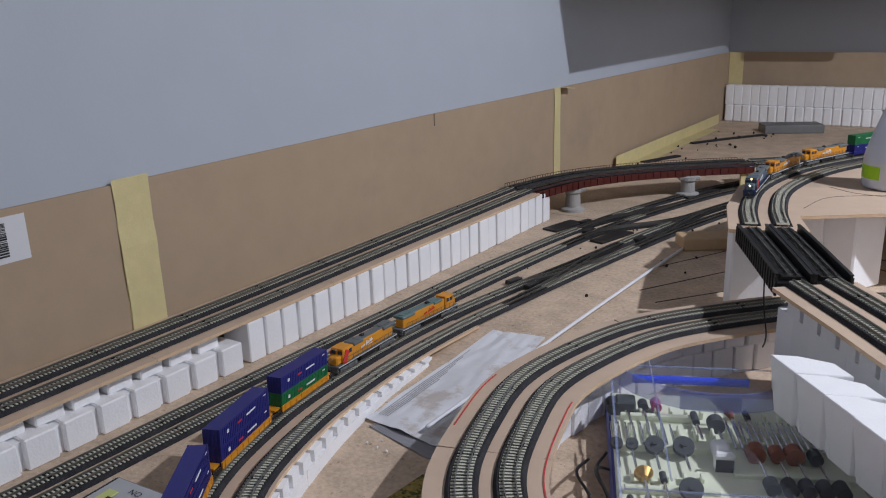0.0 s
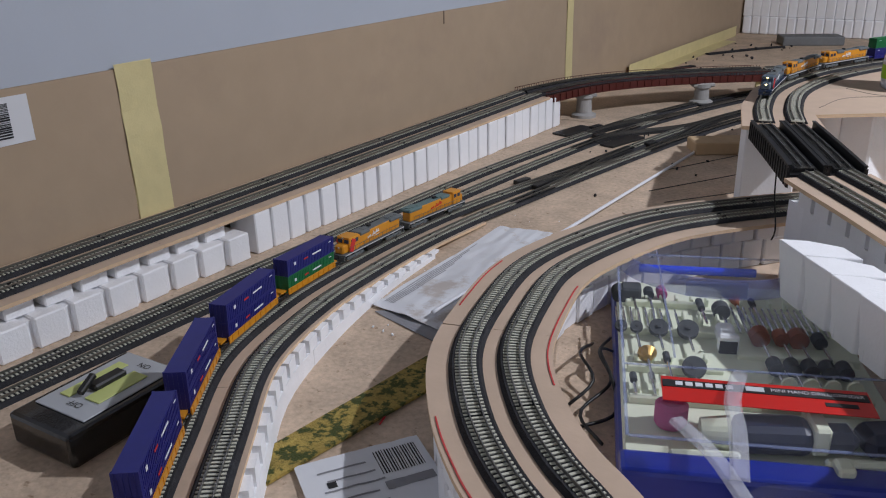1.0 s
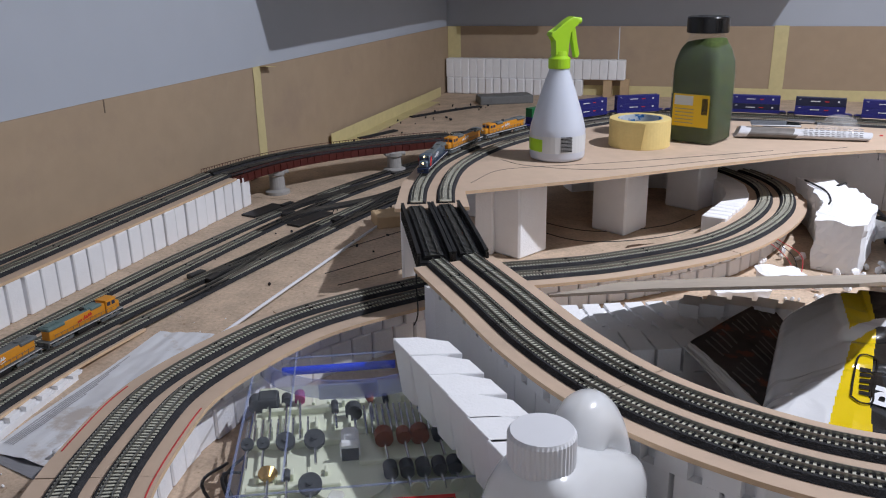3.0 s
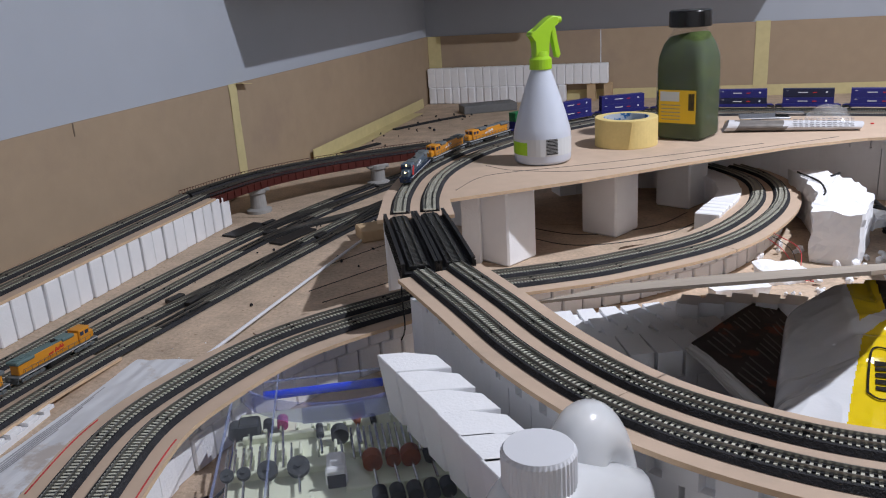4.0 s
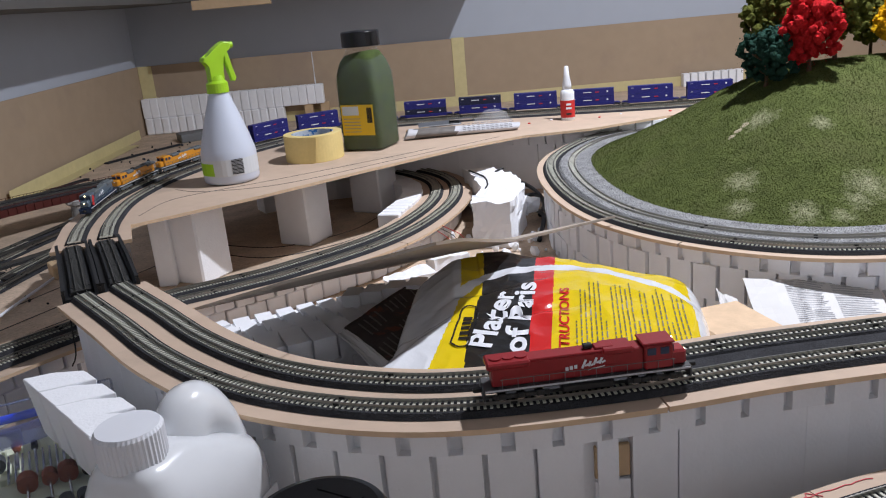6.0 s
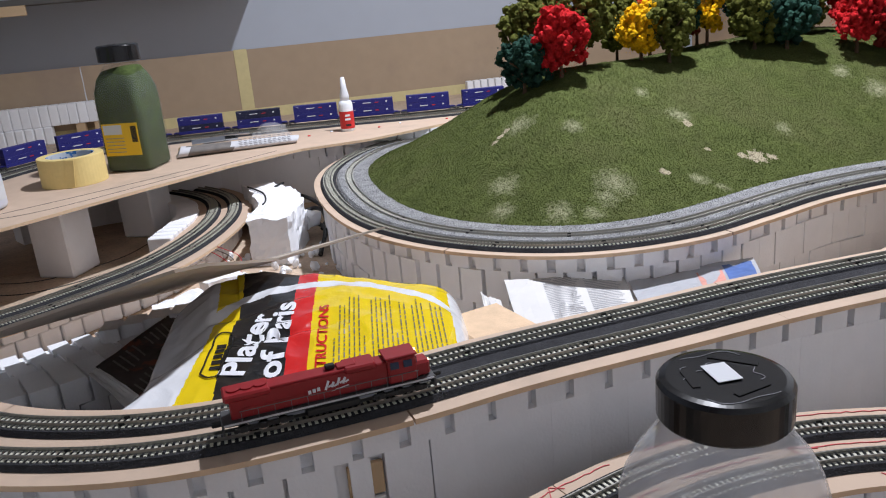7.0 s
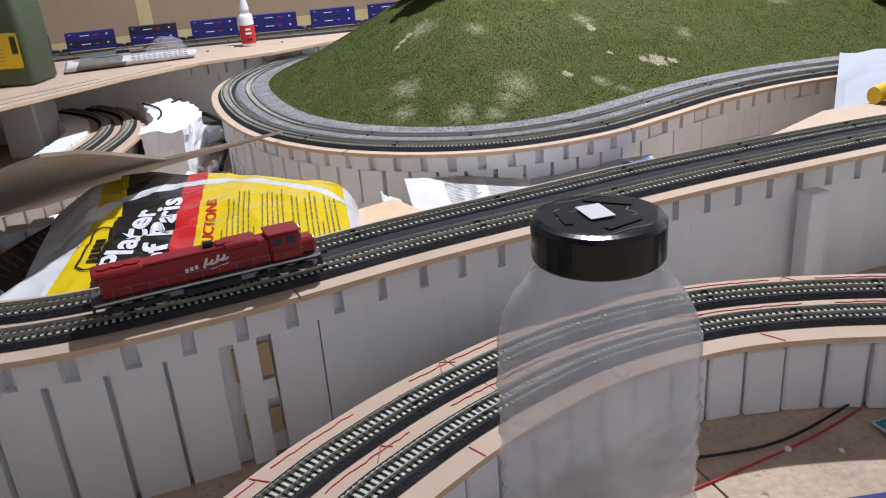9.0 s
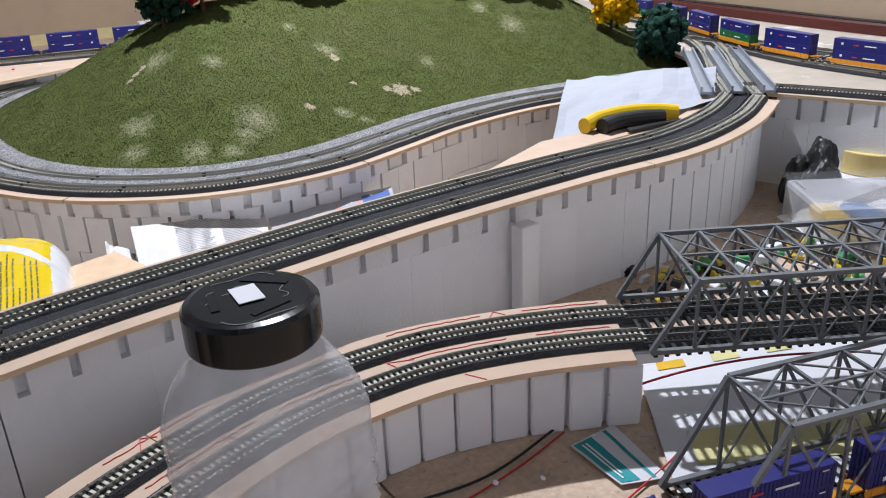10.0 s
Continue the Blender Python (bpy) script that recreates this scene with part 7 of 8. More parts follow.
for i in range(22):
    x = 0.5430 + 0.0044 * i + (0.003 if i > 6 else 0) + (0.003 if i > 14 else 0)
    y, y1 = 0.872 + 0.003 * (i % 3), rnd.uniform(0.975, 1.0) - 0.55 * max(0.0, x - 0.60) if i % 6 else 0.92
    while y < y1:
        w = rnd.uniform(0.003, 0.011)
        bag_bar(x, y, min(y + w, y1), 0.0012, PRINT)
        y += w + 0.0024
    if i % 2 == 0 and x < 0.635:
        y = 1.068 - 0.6 * max(0.0, x - 0.56)
        for w in (rnd.uniform(0.005, 0.009), rnd.uniform(0.004, 0.008)):
            bag_bar(x - 0.004, y, y + w, 0.0012, PRINT)
            y += w + 0.002
# badge outline
bm = bmesh.new()
c0 = spline([(0.4255, 0.893, 0), (0.4315, 0.925, 0), (0.4385, 0.955, 0), (0.4450, 0.962, 0), (0.4530, 0.956, 0), (0.4500, 0.940, 0), (0.4440, 0.912, 0), (0.4400, 0.890, 0), (0.4320, 0.886, 0), (0.4255, 0.893, 0)], 0.003)
c0 = [on_bag(p) for p in c0]
sweep(bm, c0, [(-0.0008, 0.0), (-0.0008, 0.0006), (0.0008, 0.0006), (0.0008, 0.0)])
part("badge_outline", bm, BAGK, bag, "black badge outline")
for i in range(5):
    bag_bar(0.4440, 0.900 + 0.0095 * i, 0.9065 + 0.0095 * i, 0.008, BAGK, "badge_block")

# newspapers around the bag
NEWS = mat("newsprint", (0.66, 0.65, 0.64), 0.85, var=0.05, scale=50)
# Dark printed page; its tone also carries the shade under the plank.
NEWSD = mat("newsprint_shaded", (0.075, 0.06, 0.055), 0.8, var=0.5, scale=70, stain=(0.20, 0.075, 0.05), stain_scale=26, stain_lo=0.56, stain_hi=0.62)
DIM_INK = mat("dim_print", (0.20, 0.18, 0.17), 0.8, var=0.3, scale=200)
cs = [(0.712, 0.885, 0.050), (0.835, 0.893, 0.052), (0.900, 1.105, 0.062), (0.748, 1.088, 0.082)]
nw = sheet("newspaper", cs, NEWS, "folded newspaper page with columns of print", "newspaper", seed=8, lift=0.008, group="newspapers")
k = dict(seed=8, lift=0.008)
for i in range(30):
    for u0 in (0.30, 0.64):
        print_bar(nw, cs, u0, u0 + rnd.uniform(0.24, 0.31), 0.98 - 0.019 * i - 0.007, 0.98 - 0.019 * i, PALE_INK, **k)
for i in range(6):
    print_bar(nw, cs, 0.34 + 0.055 * i, 0.38 + 0.055 * i, 0.30, 0.345, GREY_INK, "headline", **k)
cs = [(0.838, 0.893, 0.055), (0.975, 0.900, 0.060), (1.054, 1.068, 0.060), (0.902, 1.098, 0.057)]
nw = sheet("newspaper", cs, mat("newsprint_photo", (0.44, 0.45, 0.48), 0.35, var=0.15, scale=18), "newspaper page with a printed grey photograph", "newspaper", seed=9, lift=0.01, group="newspapers")
print_bar(nw, cs, 0.52, 0.72, 0.55, 0.86, mat("pink_ink", (0.55, 0.25, 0.2), 0.5, var=0.3, scale=80), "printed_patch", seed=9, lift=0.01)
print_bar(nw, cs, 0.74, 0.97, 0.62, 0.94, mat("blue_ink", (0.06, 0.12, 0.32), 0.5, var=0.4, scale=80), "printed_patch", seed=9, lift=0.01)
cs = [(0.690, 0.93, 0.045), (0.712, 0.92, 0.045), (0.742, 1.085, 0.056), (0.722, 1.098, 0.066)]
sheet("newspaper", cs, NEWS, "creased newspaper edge standing up", "newspaper", seed=10, lift=0.012, group="newspapers")
# Page reaches the bag so its dark colour stands for shade there.
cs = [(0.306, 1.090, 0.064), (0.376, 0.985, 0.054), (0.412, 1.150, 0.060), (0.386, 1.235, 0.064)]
nd = sheet("newspaper", cs, NEWSD, "dark printed newspaper page with shade put into its colour", "newspaper", seed=11, lift=0.004, group="newspapers")
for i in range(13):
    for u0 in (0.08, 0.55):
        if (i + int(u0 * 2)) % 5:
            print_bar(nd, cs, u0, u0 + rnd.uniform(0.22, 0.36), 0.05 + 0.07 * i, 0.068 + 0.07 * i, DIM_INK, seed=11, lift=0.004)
cs = [(0.300, 1.080, 0.060), (0.364, 0.965, 0.050), (0.375, 0.984, 0.053), (0.307, 1.091, 0.064)]
sheet("newspaper", cs, NEWS, "pale newspaper margin folded over", "newspaper", seed=12, lift=0.006, group="newspapers")
bm = bmesh.new(); box(bm, (0.70, 0.955, 0.045), (0.07, 0.12, 0.09), 15, 0.003)
tagged(mesh_ob("carton", bm, PLY_EDGE), "small pale brown carton behind the track", "carton")

# ---- trees ----
BARK = mat("bark", (0.10, 0.06, 0.035), 0.9, var=0.3, scale=300, bump=0.5)


def leaf(name, color):
    m = mat(name, color, 0.95, var=0.45, scale=240, bump=1.0, bscale=600)
    m.node_tree.nodes["Principled BSDF"].inputs["Specular IOR Level"].default_value = 0.12
    return m


LEAF = {"red": leaf("leaf_red", (0.50, 0.018, 0.022)), "teal": leaf("leaf_teal", (0.020, 0.055, 0.040)), "olive": leaf("leaf_olive", (0.095, 0.102, 0.022)), "yellow": leaf("leaf_yellow", (0.72, 0.40, 0.008)), "rust": leaf("leaf_rust", (0.22, 0.03, 0.02))}
WORD = {"red": "bright red", "teal": "dark blue-green", "olive": "olive green", "yellow": "bright yellow", "rust": "rusty red"}


def unit_ball():
    bm = bmesh.new()
    bmesh.ops.create_icosphere(bm, subdivisions=2, radius=1.0)
    bm.verts.index_update()
    out = [v.co.copy() for v in bm.verts], [[v.index for v in f.verts] for f in bm.faces]
    bm.free()
    return out


BALL_V, BALL_F = unit_ball()


def tree(x, y, h, wd, tone, seed):
    """A model tree: tapered trunk, limbs and a crown of many small ragged clumps."""
    rnd = random.Random(seed)
    t = thing("model_tree", "%s foam-foliage model tree on the hill" % WORD[tone], "model tree", (x, y, hill_z(x, y) - 0.002), rnd.uniform(0, 360), "model trees")
    bm = bmesh.new()
    lathe(bm, [(0.0045, 0), (0.003, h * 0.08), (0.0024, h * 0.35), (0.0012, h * 0.75)], 8)
    for i in range(6):
        a, z0 = rnd.uniform(0, 6.28), h * rnd.uniform(0.2, 0.5)
        p = [Vector((0, 0, z0)), Vector((math.cos(a) * wd * 0.18, math.sin(a) * wd * 0.18, z0 + h * 0.1)), Vector((math.cos(a) * wd * 0.36, math.sin(a) * wd * 0.36, z0 + h * 0.22))]
        sweep(bm, spline(p, 0.006), [(-0.0009, -0.0009), (0.0009, -0.0009), (0.0009, 0.0009), (-0.0009, 0.0009)])
    part("trunk", bm, BARK, t)
    verts, faces = [], []
    lobes = []
    for i in range(9):
        zz = -0.85 + 1.75 * i / 8
        a, rr = i * 2.4 + rnd.uniform(-0.5, 0.5), math.sqrt(max(0.05, 1 - 0.85 * zz * zz)) * rnd.uniform(0.45, 0.72)
        lobes.append((Vector((math.cos(a) * rr * wd * 0.40, math.sin(a) * rr * wd * 0.40, h * 0.60 + zz * h * 0.28)), wd * rnd.uniform(0.18, 0.26)))
    for c0, rl in lobes:
        for i in range(30):
            zz = 1 - 2 * (i + 0.5) / 30
            a = i * 2.39996 + rnd.uniform(-0.4, 0.4)
            q = math.sqrt(1 - zz * zz)
            c = c0 + Vector((math.cos(a) * q, math.sin(a) * q, zz)) * rl * rnd.uniform(0.55, 1.10)
            r = rl * rnd.uniform(0.20, 0.34)
            turn = Euler((rnd.uniform(0, 6), rnd.uniform(0, 6), 0)).to_matrix()
            base = len(verts)
            for d in BALL_V:
                d = turn @ d
                verts.append(c + d * r * (1 + 0.55 * noise.noise((c + d * r) * 420 + Vector((seed, 0, 0)))))
            faces += [(base + i0, base + i1, base + i2) for i0, i1, i2 in BALL_F]
    me = bpy.data.meshes.new("crown")
    me.from_pydata(verts, [], faces)
    me.materials.append(LEAF[tone])
    new("crown", me).parent = t
    verts, faces = [], []
    for i in range(2600):
        zz, a = rnd.uniform(-1, 1), rnd.uniform(0, 6.283)
        rr = math.sqrt(1 - zz * zz)
        c0, rl = lobes[i % 9]
        c = c0 + Vector((math.cos(a) * rr, math.sin(a) * rr, zz)) * rl * rnd.uniform(0.9, 1.32)
        c += Vector((rnd.uniform(-1, 1), rnd.uniform(-1, 1), rnd.uniform(-1, 1))) * 0.003
        e = [Vector((rnd.uniform(-1, 1), rnd.uniform(-1, 1), rnd.uniform(-1, 1))).normalized() * rnd.uniform(0.0008, 0.0019) for _ in range(3)]
        k = len(verts)
        verts += [c + e[0], c + e[1], c + e[2]]
        faces.append((k, k + 1, k + 2))
    me = bpy.data.meshes.new("leaf_flock")
    me.from_pydata(verts, [], faces)
    me.materials.append(LEAF[tone])
    o = new("leaf_flock", me)
    o.parent = t
    o["kind"] = "stuff"
    return t


for i, (x, y, h, wd, tone) in enumerate((
        (0.934, 1.507, 0.080, 0.090, "teal"), (0.989, 1.486, 0.104, 0.104, "red"), (1.055, 1.545, 0.140, 0.100, "olive"), (0.975, 1.590, 0.135, 0.105, "olive"), (1.01, 1.63, 0.150, 0.120, "olive"),
        (1.158, 1.545, 0.092, 0.084, "yellow"), (1.200, 1.527, 0.112, 0.105, "olive"), (1.160, 1.640, 0.125, 0.085, "olive"), (1.265, 1.600, 0.115, 0.085, "teal"), (1.225, 1.640, 0.135, 0.085, "red"),
        (1.310, 1.590, 0.120, 0.070, "yellow"), (1.365, 1.530, 0.105, 0.105, "olive"), (1.320, 1.640, 0.130, 0.090, "rust"), (1.435, 1.600, 0.125, 0.085, "red"), (1.416, 1.512, 0.098, 0.108, "teal"),
        (1.505, 1.590, 0.115, 0.095, "olive"), (1.440, 1.680, 0.150, 0.120, "teal"), (1.545, 1.660, 0.150, 0.130, "teal"),
        (1.519, 1.466, 0.104, 0.092, "red"), (1.575, 1.440, 0.095, 0.090, "rust"), (1.600, 1.530, 0.130, 0.110, "teal"), (1.650, 1.490, 0.120, 0.105, "olive"), (1.610, 1.600, 0.140, 0.110, "red"),
        (1.672, 1.318, 0.092, 0.100, "yellow"), (1.690, 1.222, 0.082, 0.100, "teal"), (1.77, 1.40, 0.12, 0.11, "olive"))):
    tree(x, y, h, wd, tone, 100 + i)


# ---- steel truss bridges ----
TRUSS = mat("truss_grey", (0.16, 0.17, 0.18), 0.45, var=0.15, scale=120, metal=0.2)


def bar(bm, a, b, w, h=None):
    """A square bar between two points."""
    a, b = Vector(a), Vector(b)
    d = b - a
    m = Matrix.Translation((a + b) / 2) @ d.to_track_quat("X", "Z").to_matrix().to_4x4() @ Matrix.Diagonal((d.length, w, h or w, 1))
    bmesh.ops.create_cube(bm, size=1.0, matrix=m)


def truss_bridge(label, at, rz, length, width, height, bays):
    """A through truss along x: chords, end posts, verticals, diagonals, top laterals."""
    t = thing("truss_bridge", label, "truss bridge", at, rz, "truss bridges")
    step = length / bays
    for y in (-width / 2, width / 2):
        for z, x0, x1 in ((0.0, 0, length), (height, step, length - step)):
            bm = bmesh.new(); bar(bm, (x0, y, z), (x1, y, z), 0.004, 0.0035); part("chord", bm, TRUSS, t)
        for x0, x1 in ((0, step), (length, length - step)):
            bm = bmesh.new(); bar(bm, (x0, y, 0), (x1, y, height), 0.0035); part("end_post", bm, TRUSS, t)
        for i in range(1, bays):
            bm = bmesh.new(); bar(bm, (step * i, y, 0), (step * i, y, height), 0.0022); part("vertical", bm, TRUSS, t)
        for i in range(1, bays - 1):
            a, b = (step * i, step * (i + 1)) if i < bays / 2 else (step * (i + 1), step * i)
            bm = bmesh.new(); bar(bm, (a, y, height), (b, y, 0), 0.0022); part("diagonal", bm, TRUSS, t)
            bm = bmesh.new(); bar(bm, (a, y, 0), (b, y, height), 0.0012); part("diagonal", bm, TRUSS, t)
    for i in range(1, bays):
        bm = bmesh.new(); bar(bm, (step * i, -width / 2, height), (step * i, width / 2, height), 0.0024); part("cross_beam", bm, TRUSS, t)
        if i < bays - 1:
            for y0, y1 in ((-1, 0), (0, -1), (0, 1), (1, 0)):
                bm = bmesh.new(); bar(bm, (step * i, y0 * width / 2, height), (step * (i + 1), y1 * width / 2, height), 0.0013); part("lateral", bm, TRUSS, t)
    bm = bmesh.new(); bar(bm, (step, 0, height), (length - step, 0, height), 0.002); part("chord", bm, TRUSS, t)
    for i in range(int(length / 0.0085)):
        bm = bmesh.new(); box(bm, (0.004 + 0.0085 * i, 0, -0.0035), (0.003, width, 0.003)); part("floor_beam", bm, BLACK, t)
    return t


TD = Vector((0.865, -0.50, 0)).normalized()
truss_bridge("long grey truss bridge carrying two tracks", (1.018, 0.632, FZ + 0.004), -30.0, 0.42, 0.092, 0.056, 13)
double_track([(1.013, 0.636, FZ - 0.001), (1.0 + TD.x * 0.2, 0.640 + TD.y * 0.2, FZ - 0.001), (1.0 + TD.x * 0.42, 0.640 + TD.y * 0.42, FZ - 0.001)], "black model track on the truss bridge", sep=0.041, bed=BLACK, tie_mat=BLACK)
truss_bridge("grey truss bridge over a container train", (0.945, 0.510, 0.006), -16.0, 0.42, 0.062, 0.078, 9)
TL = [(0.72, 0.535, 0.0), (0.83, 0.512, 0.0), (0.95, 0.483, 0.0), (1.10, 0.440, 0.0), (1.35, 0.368, 0.0)]
track(TL, "model track through the truss bridge", bed=BLACK)
tl = spline(TL, 0.006)
for i in range(5):
    c = stack_car("yellow well wagon carrying stacked blue containers", CBLUE, CBLUE)
    put_on(c, tl, reach(tl, (0.857, 0.504)) + 0.124 * i, 0.1)
for x, y in ((1.36, 0.43),):
    bm = bmesh.new(); box(bm, (x, y, 0.034), (0.06, 0.10, 0.068), -30, 0.002)
    tagged(mesh_ob("foam_pillar", bm, FOAM), "white foam pillar under the truss bridge", "foam pillar", "foam pillars")

# three grey girders on the upper line
GS = mat("girder_steel", (0.30, 0.33, 0.37), 0.4, metal=0.4, var=0.1, scale=60)
gd = thing("girder_bridge", "three parallel grey steel girders between upper tracks", "bridge")
for a, b in (((1.480, 0.945), (1.708, 1.172)), ((1.512, 0.920), (1.740, 1.150)), ((1.545, 0.895), (1.772, 1.128))):
    bm = bmesh.new()
    ln = [Vector((*a, U)), Vector((*b, U))]
    sweep(bm, ln, [(-0.0085, 0.006), (-0.0085, 0.016), (-0.006, 0.016), (-0.006, 0.009), (0.006, 0.009), (0.006, 0.016), (0.0085, 0.016), (0.0085, 0.006)])
    part("girder", bm, GS, gd)
XT = [(1.525, 0.92, U), (1.63, 1.03, U), (1.745, 1.14, U), (1.84, 1.25, U), (1.93, 1.40, U)]
double_track(XT, "grey model track under the girders", sep=0.036)

# right-hand board with its tracks and wall
RB = [(1.53, 0.985), (1.575, 0.90), (1.625, 0.78), (1.69, 0.60), (1.72, 0.45), (2.28, 0.45), (2.28, 1.95), (1.95, 1.95), (1.80, 1.35), (1.66, 1.10)]
SAND = mat("sanded_board", (0.50, 0.44, 0.36), 0.85, var=0.12, scale=40, bump=0.2, stain=(0.72, 0.72, 0.72), stain_scale=7, stain_lo=0.58, stain_hi=0.64)
bm = bmesh.new(); slab(bm, RB, U - 0.006, U - 0.0012, 1)
tagged(mesh_ob("side_board", bm, [SAND, PLY_EDGE]), "pale sanded board with white plaster patches", "deck board")
riser([(1.60, 0.915, U - 0.001), (1.652, 0.78, U - 0.001), (1.715, 0.60, U - 0.001), (1.745, 0.46, U - 0.001)], "white foam wall under the side board", thick=0.05, pitch=0.032, gap=0.005, rows=2, seed=19)
track([(1.56, 0.965, U), (1.598, 0.90, U), (1.648, 0.78, U), (1.71, 0.60, U), (1.74, 0.46, U)], "grey model track along the edge of the side board")
track([(2.00, 1.65, U), (1.945, 1.45, U), (1.905, 1.34, U), (1.83, 1.18, U), (1.78, 1.03, U), (1.768, 0.87, U), (1.775, 0.7, U), (1.79, 0.46, U)], "grey model track under the container train")
sl = spline([(2.00, 1.65, U), (1.945, 1.45, U), (1.905, 1.34, U), (1.83, 1.18, U), (1.78, 1.03, U), (1.768, 0.87, U), (1.775, 0.7, U), (1.79, 0.46, U)], 0.006)
for i, (lo, hi) in enumerate(((CGREEN, CBLUE), (CBLUE, CBLUE), (CBLUE, CBLUE), (CGREEN, CBLUE), (CBLUE, CBLUE), (CBLUE, CBLUE), (CBLUE, CBLUE))):
    c = stack_car("tan well wagon carrying stacked %s containers" % ("blue and green" if lo is CGREEN else "blue"), lo, hi)
    put_on(c, sl, 0.12 + 0.135 * i, 0.1)
DECK2 = [(2.22, 1.75, U + 0.014), (2.175, 1.4, U + 0.014), (2.142, 1.15, U + 0.014), (2.125, 0.8, U + 0.014), (2.12, 0.46, U + 0.014)]
bm = bmesh.new(); sweep(bm, spline(DECK2, 0.03), [(-0.03, -0.0142), (-0.03, 0.003), (-0.027, 0.003), (-0.027, -0.0005), (0.027, -0.0005), (0.027, 0.003), (0.03, 0.003), (0.03, -0.0142)])
tagged(mesh_ob("girder_bridge", bm, RUST), "long dark red girder carrying the rear track", "bridge")
track(DECK2, "dark model track behind the container train", bed=RUST, tie_mat=BLACK)

# white paper and yellow stripper
cs = [(1.185, 0.925, 0.108), (1.46, 0.915, 0.122), (1.630, 1.050, 0.122), (1.455, 1.195, 0.114)]
sheet("paper_sheet", cs, mat("tissue", (0.40, 0.42, 0.47), 0.8, var=0.05, scale=30, bump=0.1), "large crumpled sheet of white tissue between the tracks", seed=14, lift=0.022, n=20)
st = thing("wire_stripper", "yellow and black hand tool on white paper", "hand tool", (1.304, 0.910, 0.130), -12)
st.scale = (0.88, 0.84, 0.80)
bm = bmesh.new()
pts = spline([(-0.075, 0.004, 0.0), (-0.045, 0.016, 0.004), (0, 0.020, 0.006), (0.045, 0.014, 0.004), (0.078, -0.002, 0.0)], 0.006)
sweep(bm, pts, [(-0.010 * math.cos(a), 0.010 + 0.012 * math.sin(a)) for a in [2 * math.pi * i / 14 for i in range(14)]])
part("body", bm, mat("tool_yellow", (0.78, 0.52, 0.01), 0.35, var=0.04, coat=0.3), st)
bm = bmesh.new()
sweep(bm, spline([(-0.055, -0.010, 0.0), (-0.03, -0.002, 0.002), (0.01, 0.0, 0.002), (0.045, -0.006, 0.0)], 0.006), [(-0.011 * math.cos(a), 0.009 + 0.012 * math.sin(a)) for a in [2 * math.pi * i / 14 for i in range(14)]])
part("grip", bm, BLACK, st, "black rubber grip")
bm = bmesh.new(); box(bm, (-0.058, 0.012, 0.017), (0.022, 0.008, 0.004), 20, 0.001); part("slider", bm, REDP, st, "red slider")
bm = bmesh.new(); box(bm, (0.02, -0.022, 0.003), (0.09, 0.012, 0.006), 8, 0.001); part("lower_jaw", bm, BLACK, st)
# boards between hill ring and upper line
bm = bmesh.new(); slab(bm, [(1.06, 0.885), (1.30, 0.89), (1.30, 0.93), (1.18, 0.935)], U - 0.006, U - 0.0012, 1)
tagged(mesh_ob("ply_offcut", bm, [PLY, PLY_EDGE]), "pale board offcut beside the upper line", "board offcut")
wire([(1.02, 0.905, 0.112), (1.06, 0.915, 0.113), (1.11, 0.91, 0.114), (1.17, 0.93, 0.118)], 0.003, BLACK, "short black cable end on the board")
bm = bmesh.new(); box(bm, (1.04, 0.793, 0.0525), (0.022, 0.016, 0.105), 4, 0.001)
tagged(mesh_ob("foam_pillar", bm, FOAM), "pale foam post against the tall wall", "foam pillar", "foam pillars")

# things on the baseboard by the trusses
cs = [(1.066, 0.672, 0), (0.960, 0.530, 0), (1.26, 0.33, 0), (1.42, 0.54, 0)]
sh = sheet("poster_sheet", cs, PAPER, "large white printed sheet under the truss bridges", seed=15, lift=0.004, n=18)
YP = mat("pale_yellow_print", (0.66, 0.62, 0.30), 0.7, var=0.1, scale=50)
print_bar(sh, cs, 0.62, 0.84, 0.06, 0.70, YP, "printed_panel", seed=15, lift=0.004, dz=0.0014)
for i in range(3):
    print_bar(sh, cs, 0.05, 0.12, 0.05 + 0.14 * i, 0.12 + 0.14 * i, YP if i else mat("orange_print", (0.75, 0.45, 0.02), 0.6), "printed_panel", seed=15, lift=0.004, dz=0.0014)
TEAL = mat("teal_print", (0.012, 0.30, 0.33), 0.6, var=0.06)
cs = [(0.937, 0.614, 0.002), (0.935, 0.559, 0.002), (0.968, 0.545, 0.002), (0.982, 0.614, 0.002)]
lf = sheet("leaflet", cs, PAPER, "small teal and white printed leaflet", seed=16, lift=0.001, z=0.0005)
print_bar(lf, cs, 0.03, 0.97, 0.04, 0.44, TEAL, "printed_panel", seed=16, lift=0.001, z=0.0005)
print_bar(lf, cs, 0.10, 0.90, 0.14, 0.18, WHITE, "printed_line", seed=16, lift=0.001, z=0.0005, dz=0.0016)
print_bar(lf, cs, 0.10, 0.80, 0.22, 0.26, WHITE, "printed_line", seed=16, lift=0.001, z=0.0005, dz=0.0016)
print_bar(lf, cs, 0.03, 0.97, 0.70, 0.78, TEAL, "printed_panel", seed=16, lift=0.001, z=0.0005)
for j, pts in enumerate((((0.70, 0.655, 0.002), (0.78, 0.64, 0.002), (0.86, 0.625, 0.002), (0.93, 0.635, 0.003), (0.985, 0.65, 0.004)), ((0.74, 0.605, 0.001), (0.82, 0.612, 0.001), (0.89, 0.62, 0.001), (0.95, 0.632, 0.002)))):
    wire(pts, 0.0011 if j == 0 else 0.0008, BLACK if j == 0 else RED_INK, "thin %s wire along the foam wall" % ("black" if j == 0 else "red"))
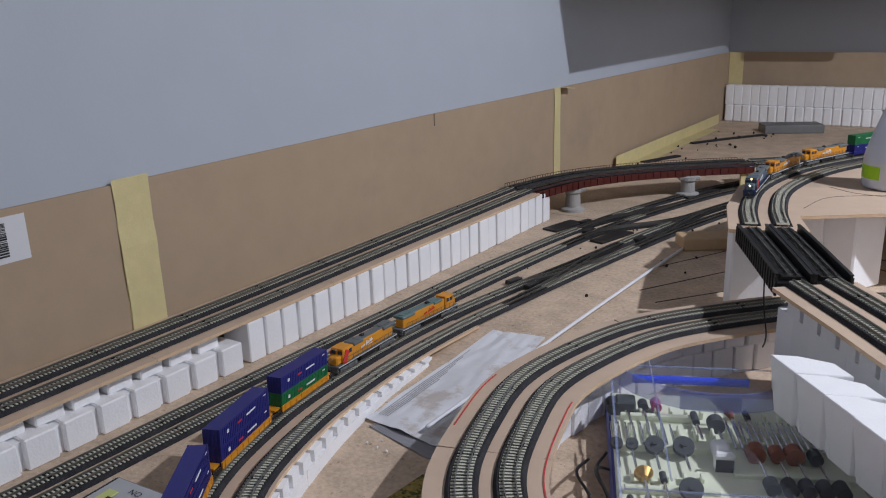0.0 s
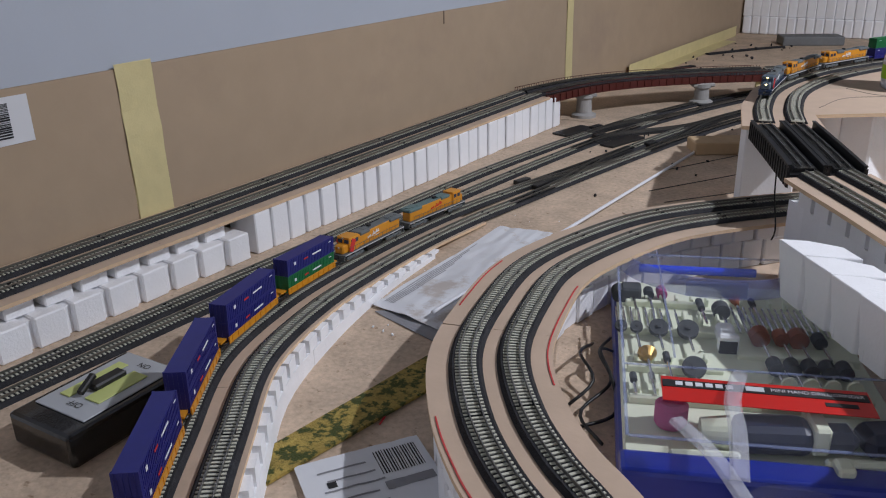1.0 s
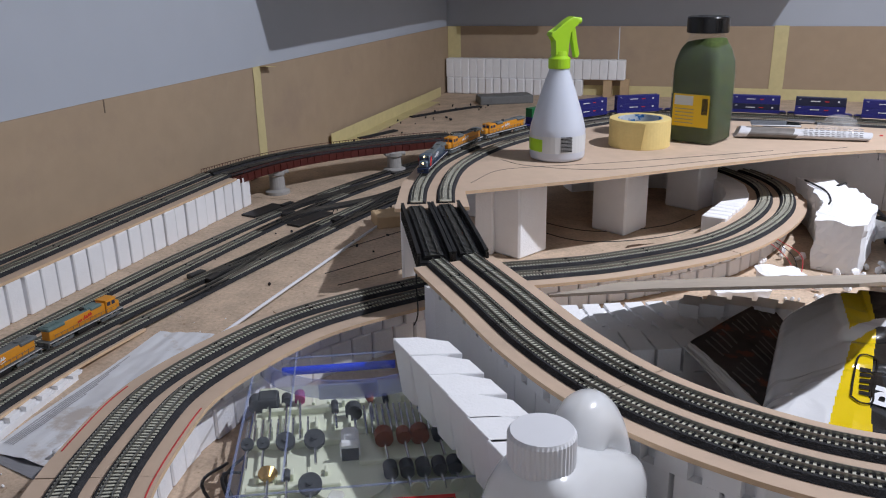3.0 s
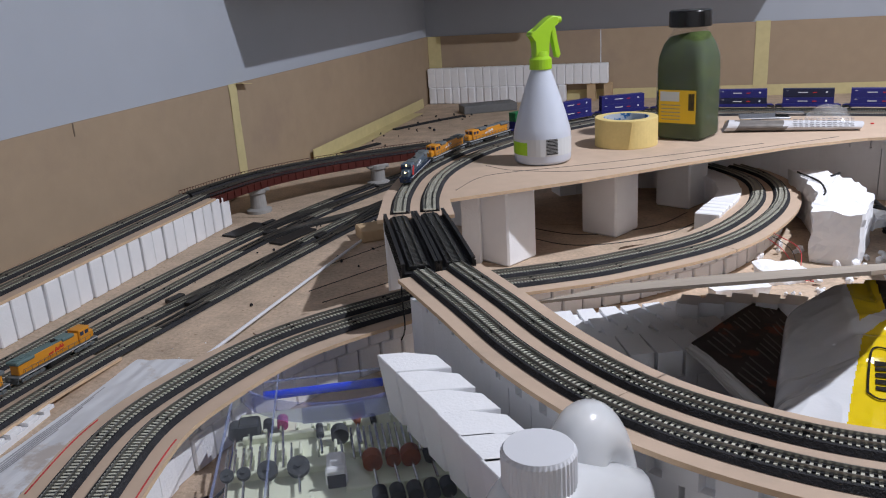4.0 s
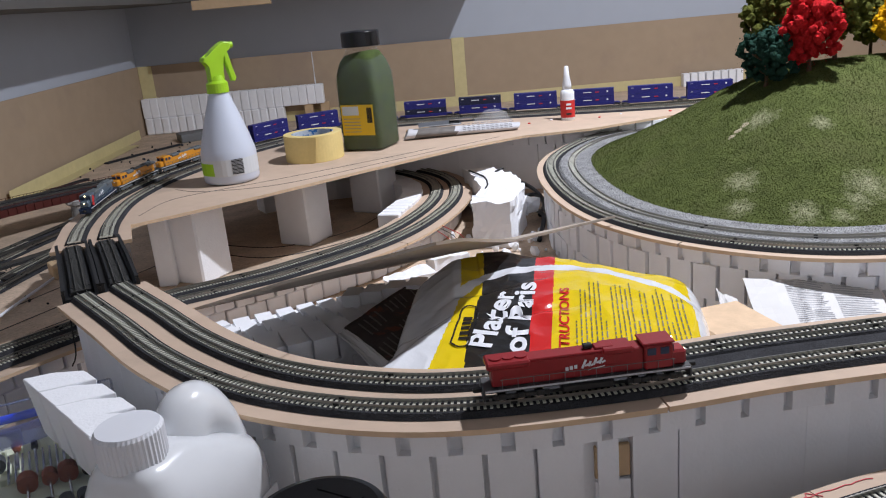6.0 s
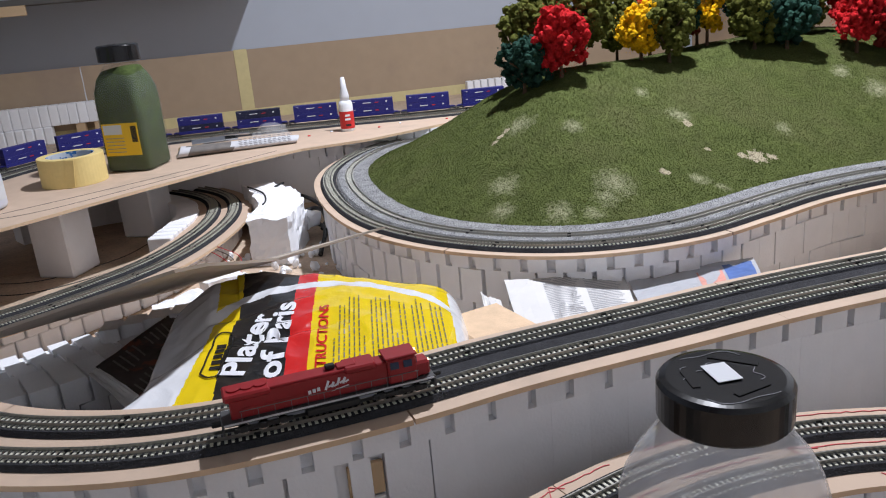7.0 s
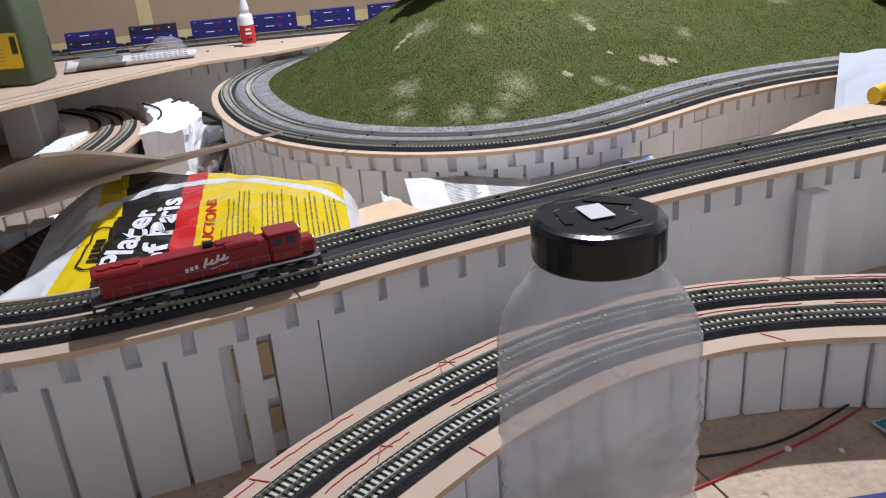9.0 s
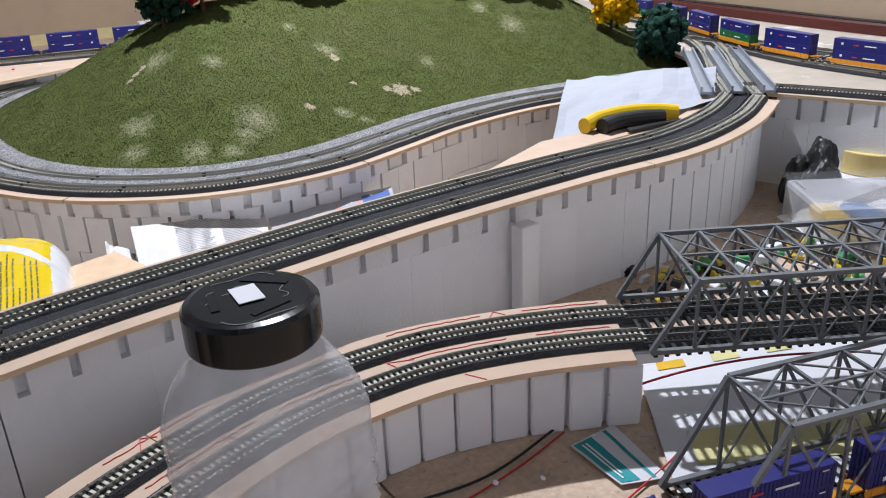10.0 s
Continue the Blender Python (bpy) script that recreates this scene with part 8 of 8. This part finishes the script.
wire([(0.86, 0.53, 0.002), (0.92, 0.545, 0.002), (0.975, 0.555, 0.003), (0.995, 0.56, 0.003)], 0.0009, RED_INK, "thin red wire on the baseboard")
wire([(0.98, 0.618, 0.03), (1.05, 0.60, 0.034), (1.12, 0.57, 0.036), (1.2, 0.53, 0.03)], 0.0010, RED_INK, "red wire running under the truss bridge")
wire([(0.56, 0.80, 0.004), (0.58, 0.77, 0.006), (0.62, 0.775, 0.004), (0.70, 0.78, 0.004)], 0.003, BLACK, "black cable along the foot of the foam wall")

# clutter beyond the truss bridge
rnd = random.Random(404)
tones = [mat("scrap_white", (0.72, 0.73, 0.76), 0.5), mat("scrap_green", (0.05, 0.28, 0.09), 0.5), mat("scrap_yellow", (0.7, 0.5, 0.04), 0.5), mat("scrap_grey", (0.2, 0.2, 0.21), 0.5), mat("scrap_black", (0.02, 0.02, 0.02), 0.5)]
for i in range(170):
    bm = bmesh.new()
    w, d, h = rnd.uniform(0.006, 0.024), rnd.uniform(0.004, 0.012), rnd.uniform(0.003, 0.010)
    k = (0, 0, 3, 1, 2, 4, 0, 1, 2)[i % 9]
    box(bm, (0, 0, h / 2), (w, d, h), 0, 0.0008)
    o = tagged(mesh_ob("spare_part", bm, tones[k]), "small %s plastic spare part in a pile" % ("white", "green", "yellow", "grey", "black")[k], "spare part", "pile of spare parts")
    u, v = rnd.uniform(0, 1), rnd.uniform(-1, 1)
    z = max(0.0, 0.030 * (1 - abs(v)) * rnd.uniform(0, 1) - 0.004)
    o.matrix_world = pose(1.16 + 0.36 * u + 0.03 * v, 0.765 - 0.10 * u + 0.05 * v, z, rnd.uniform(-20, 20), rnd.uniform(-20, 20), rnd.uniform(0, 360))
t2 = thing("masking_tape_roll", "roll of yellow masking tape among clutter", "tape roll", (1.665, 0.805, 0.03))
bm = bmesh.new(); lathe(bm, [(0.0405, 0.0), (0.055, 0.0), (0.0555, 0.001), (0.0555, 0.029), (0.055, 0.030), (0.0405, 0.030), (0.0405, 0.0)], 48); part("tape", bm, TAPE_Y, t2)
bm = bmesh.new(); lathe(bm, [(0.0385, 0.001), (0.0403, 0.001), (0.0403, 0.0295), (0.0385, 0.0295), (0.0385, 0.001)], 48); part("core", bm, BLUEC, t2, "blue printed card core")
bm = bmesh.new(); box(bm, (1.655, 0.80, 0.015), (0.14, 0.12, 0.028), -35, 0.003)
tagged(mesh_ob("carton", bm, PAPER), "flat white carton under the tape roll", "carton")
bx = thing("clear_box", "clear plastic parts box among clutter", "plastic box", (1.485, 0.705, 0), -35)
bm = bmesh.new(); box(bm, (0, 0, 0.03), (0.16, 0.11, 0.06), 0, 0.006, seg=2); part("box", bm, FROST, bx)
bm = bmesh.new(); box(bm, (0, 0, 0.064), (0.165, 0.115, 0.008), 0, 0.003); part("lid", bm, CLEAR, bx)
for i in range(3):
    bm = bmesh.new(); box(bm, (-0.04 + 0.04 * i, 0, 0.02), (0.03, 0.07, 0.03), 10 * i, 0.003); part("content", bm, (LABELY, BLUEC, WHITE)[i], bx)
bm = bmesh.new(); bmesh.ops.create_icosphere(bm, subdivisions=5, radius=0.06)
for v in bm.verts:
    v.co *= 1 + 0.38 * noise.noise(v.co * 26) + 0.10 * noise.noise(v.co * 85)
    v.co.z = max(0, v.co.z * 1.0 + 0.02)
o = tagged(mesh_ob("black_sack", bm, BLACK), "crumpled black plastic sack behind the foam wall", "sack"); o.location = (1.548, 0.815, 0); o.scale = (0.75, 0.55, 1.05); o.rotation_euler = (0, 0, radians(30))
for i in range(5):
    cs = [(1.40 + 0.05 * i, 0.70 - 0.03 * i, 0.01), (1.50 + 0.05 * i, 0.68 - 0.03 * i, 0.015), (1.52 + 0.05 * i, 0.76 - 0.03 * i, 0.02), (1.42 + 0.05 * i, 0.78 - 0.03 * i, 0.015)]
    sheet("paper_scrap", cs, PAPER if i % 2 else NEWS, "scrap of white paper in the clutter", "paper", seed=30 + i, lift=0.01, n=8, group="paper scraps")
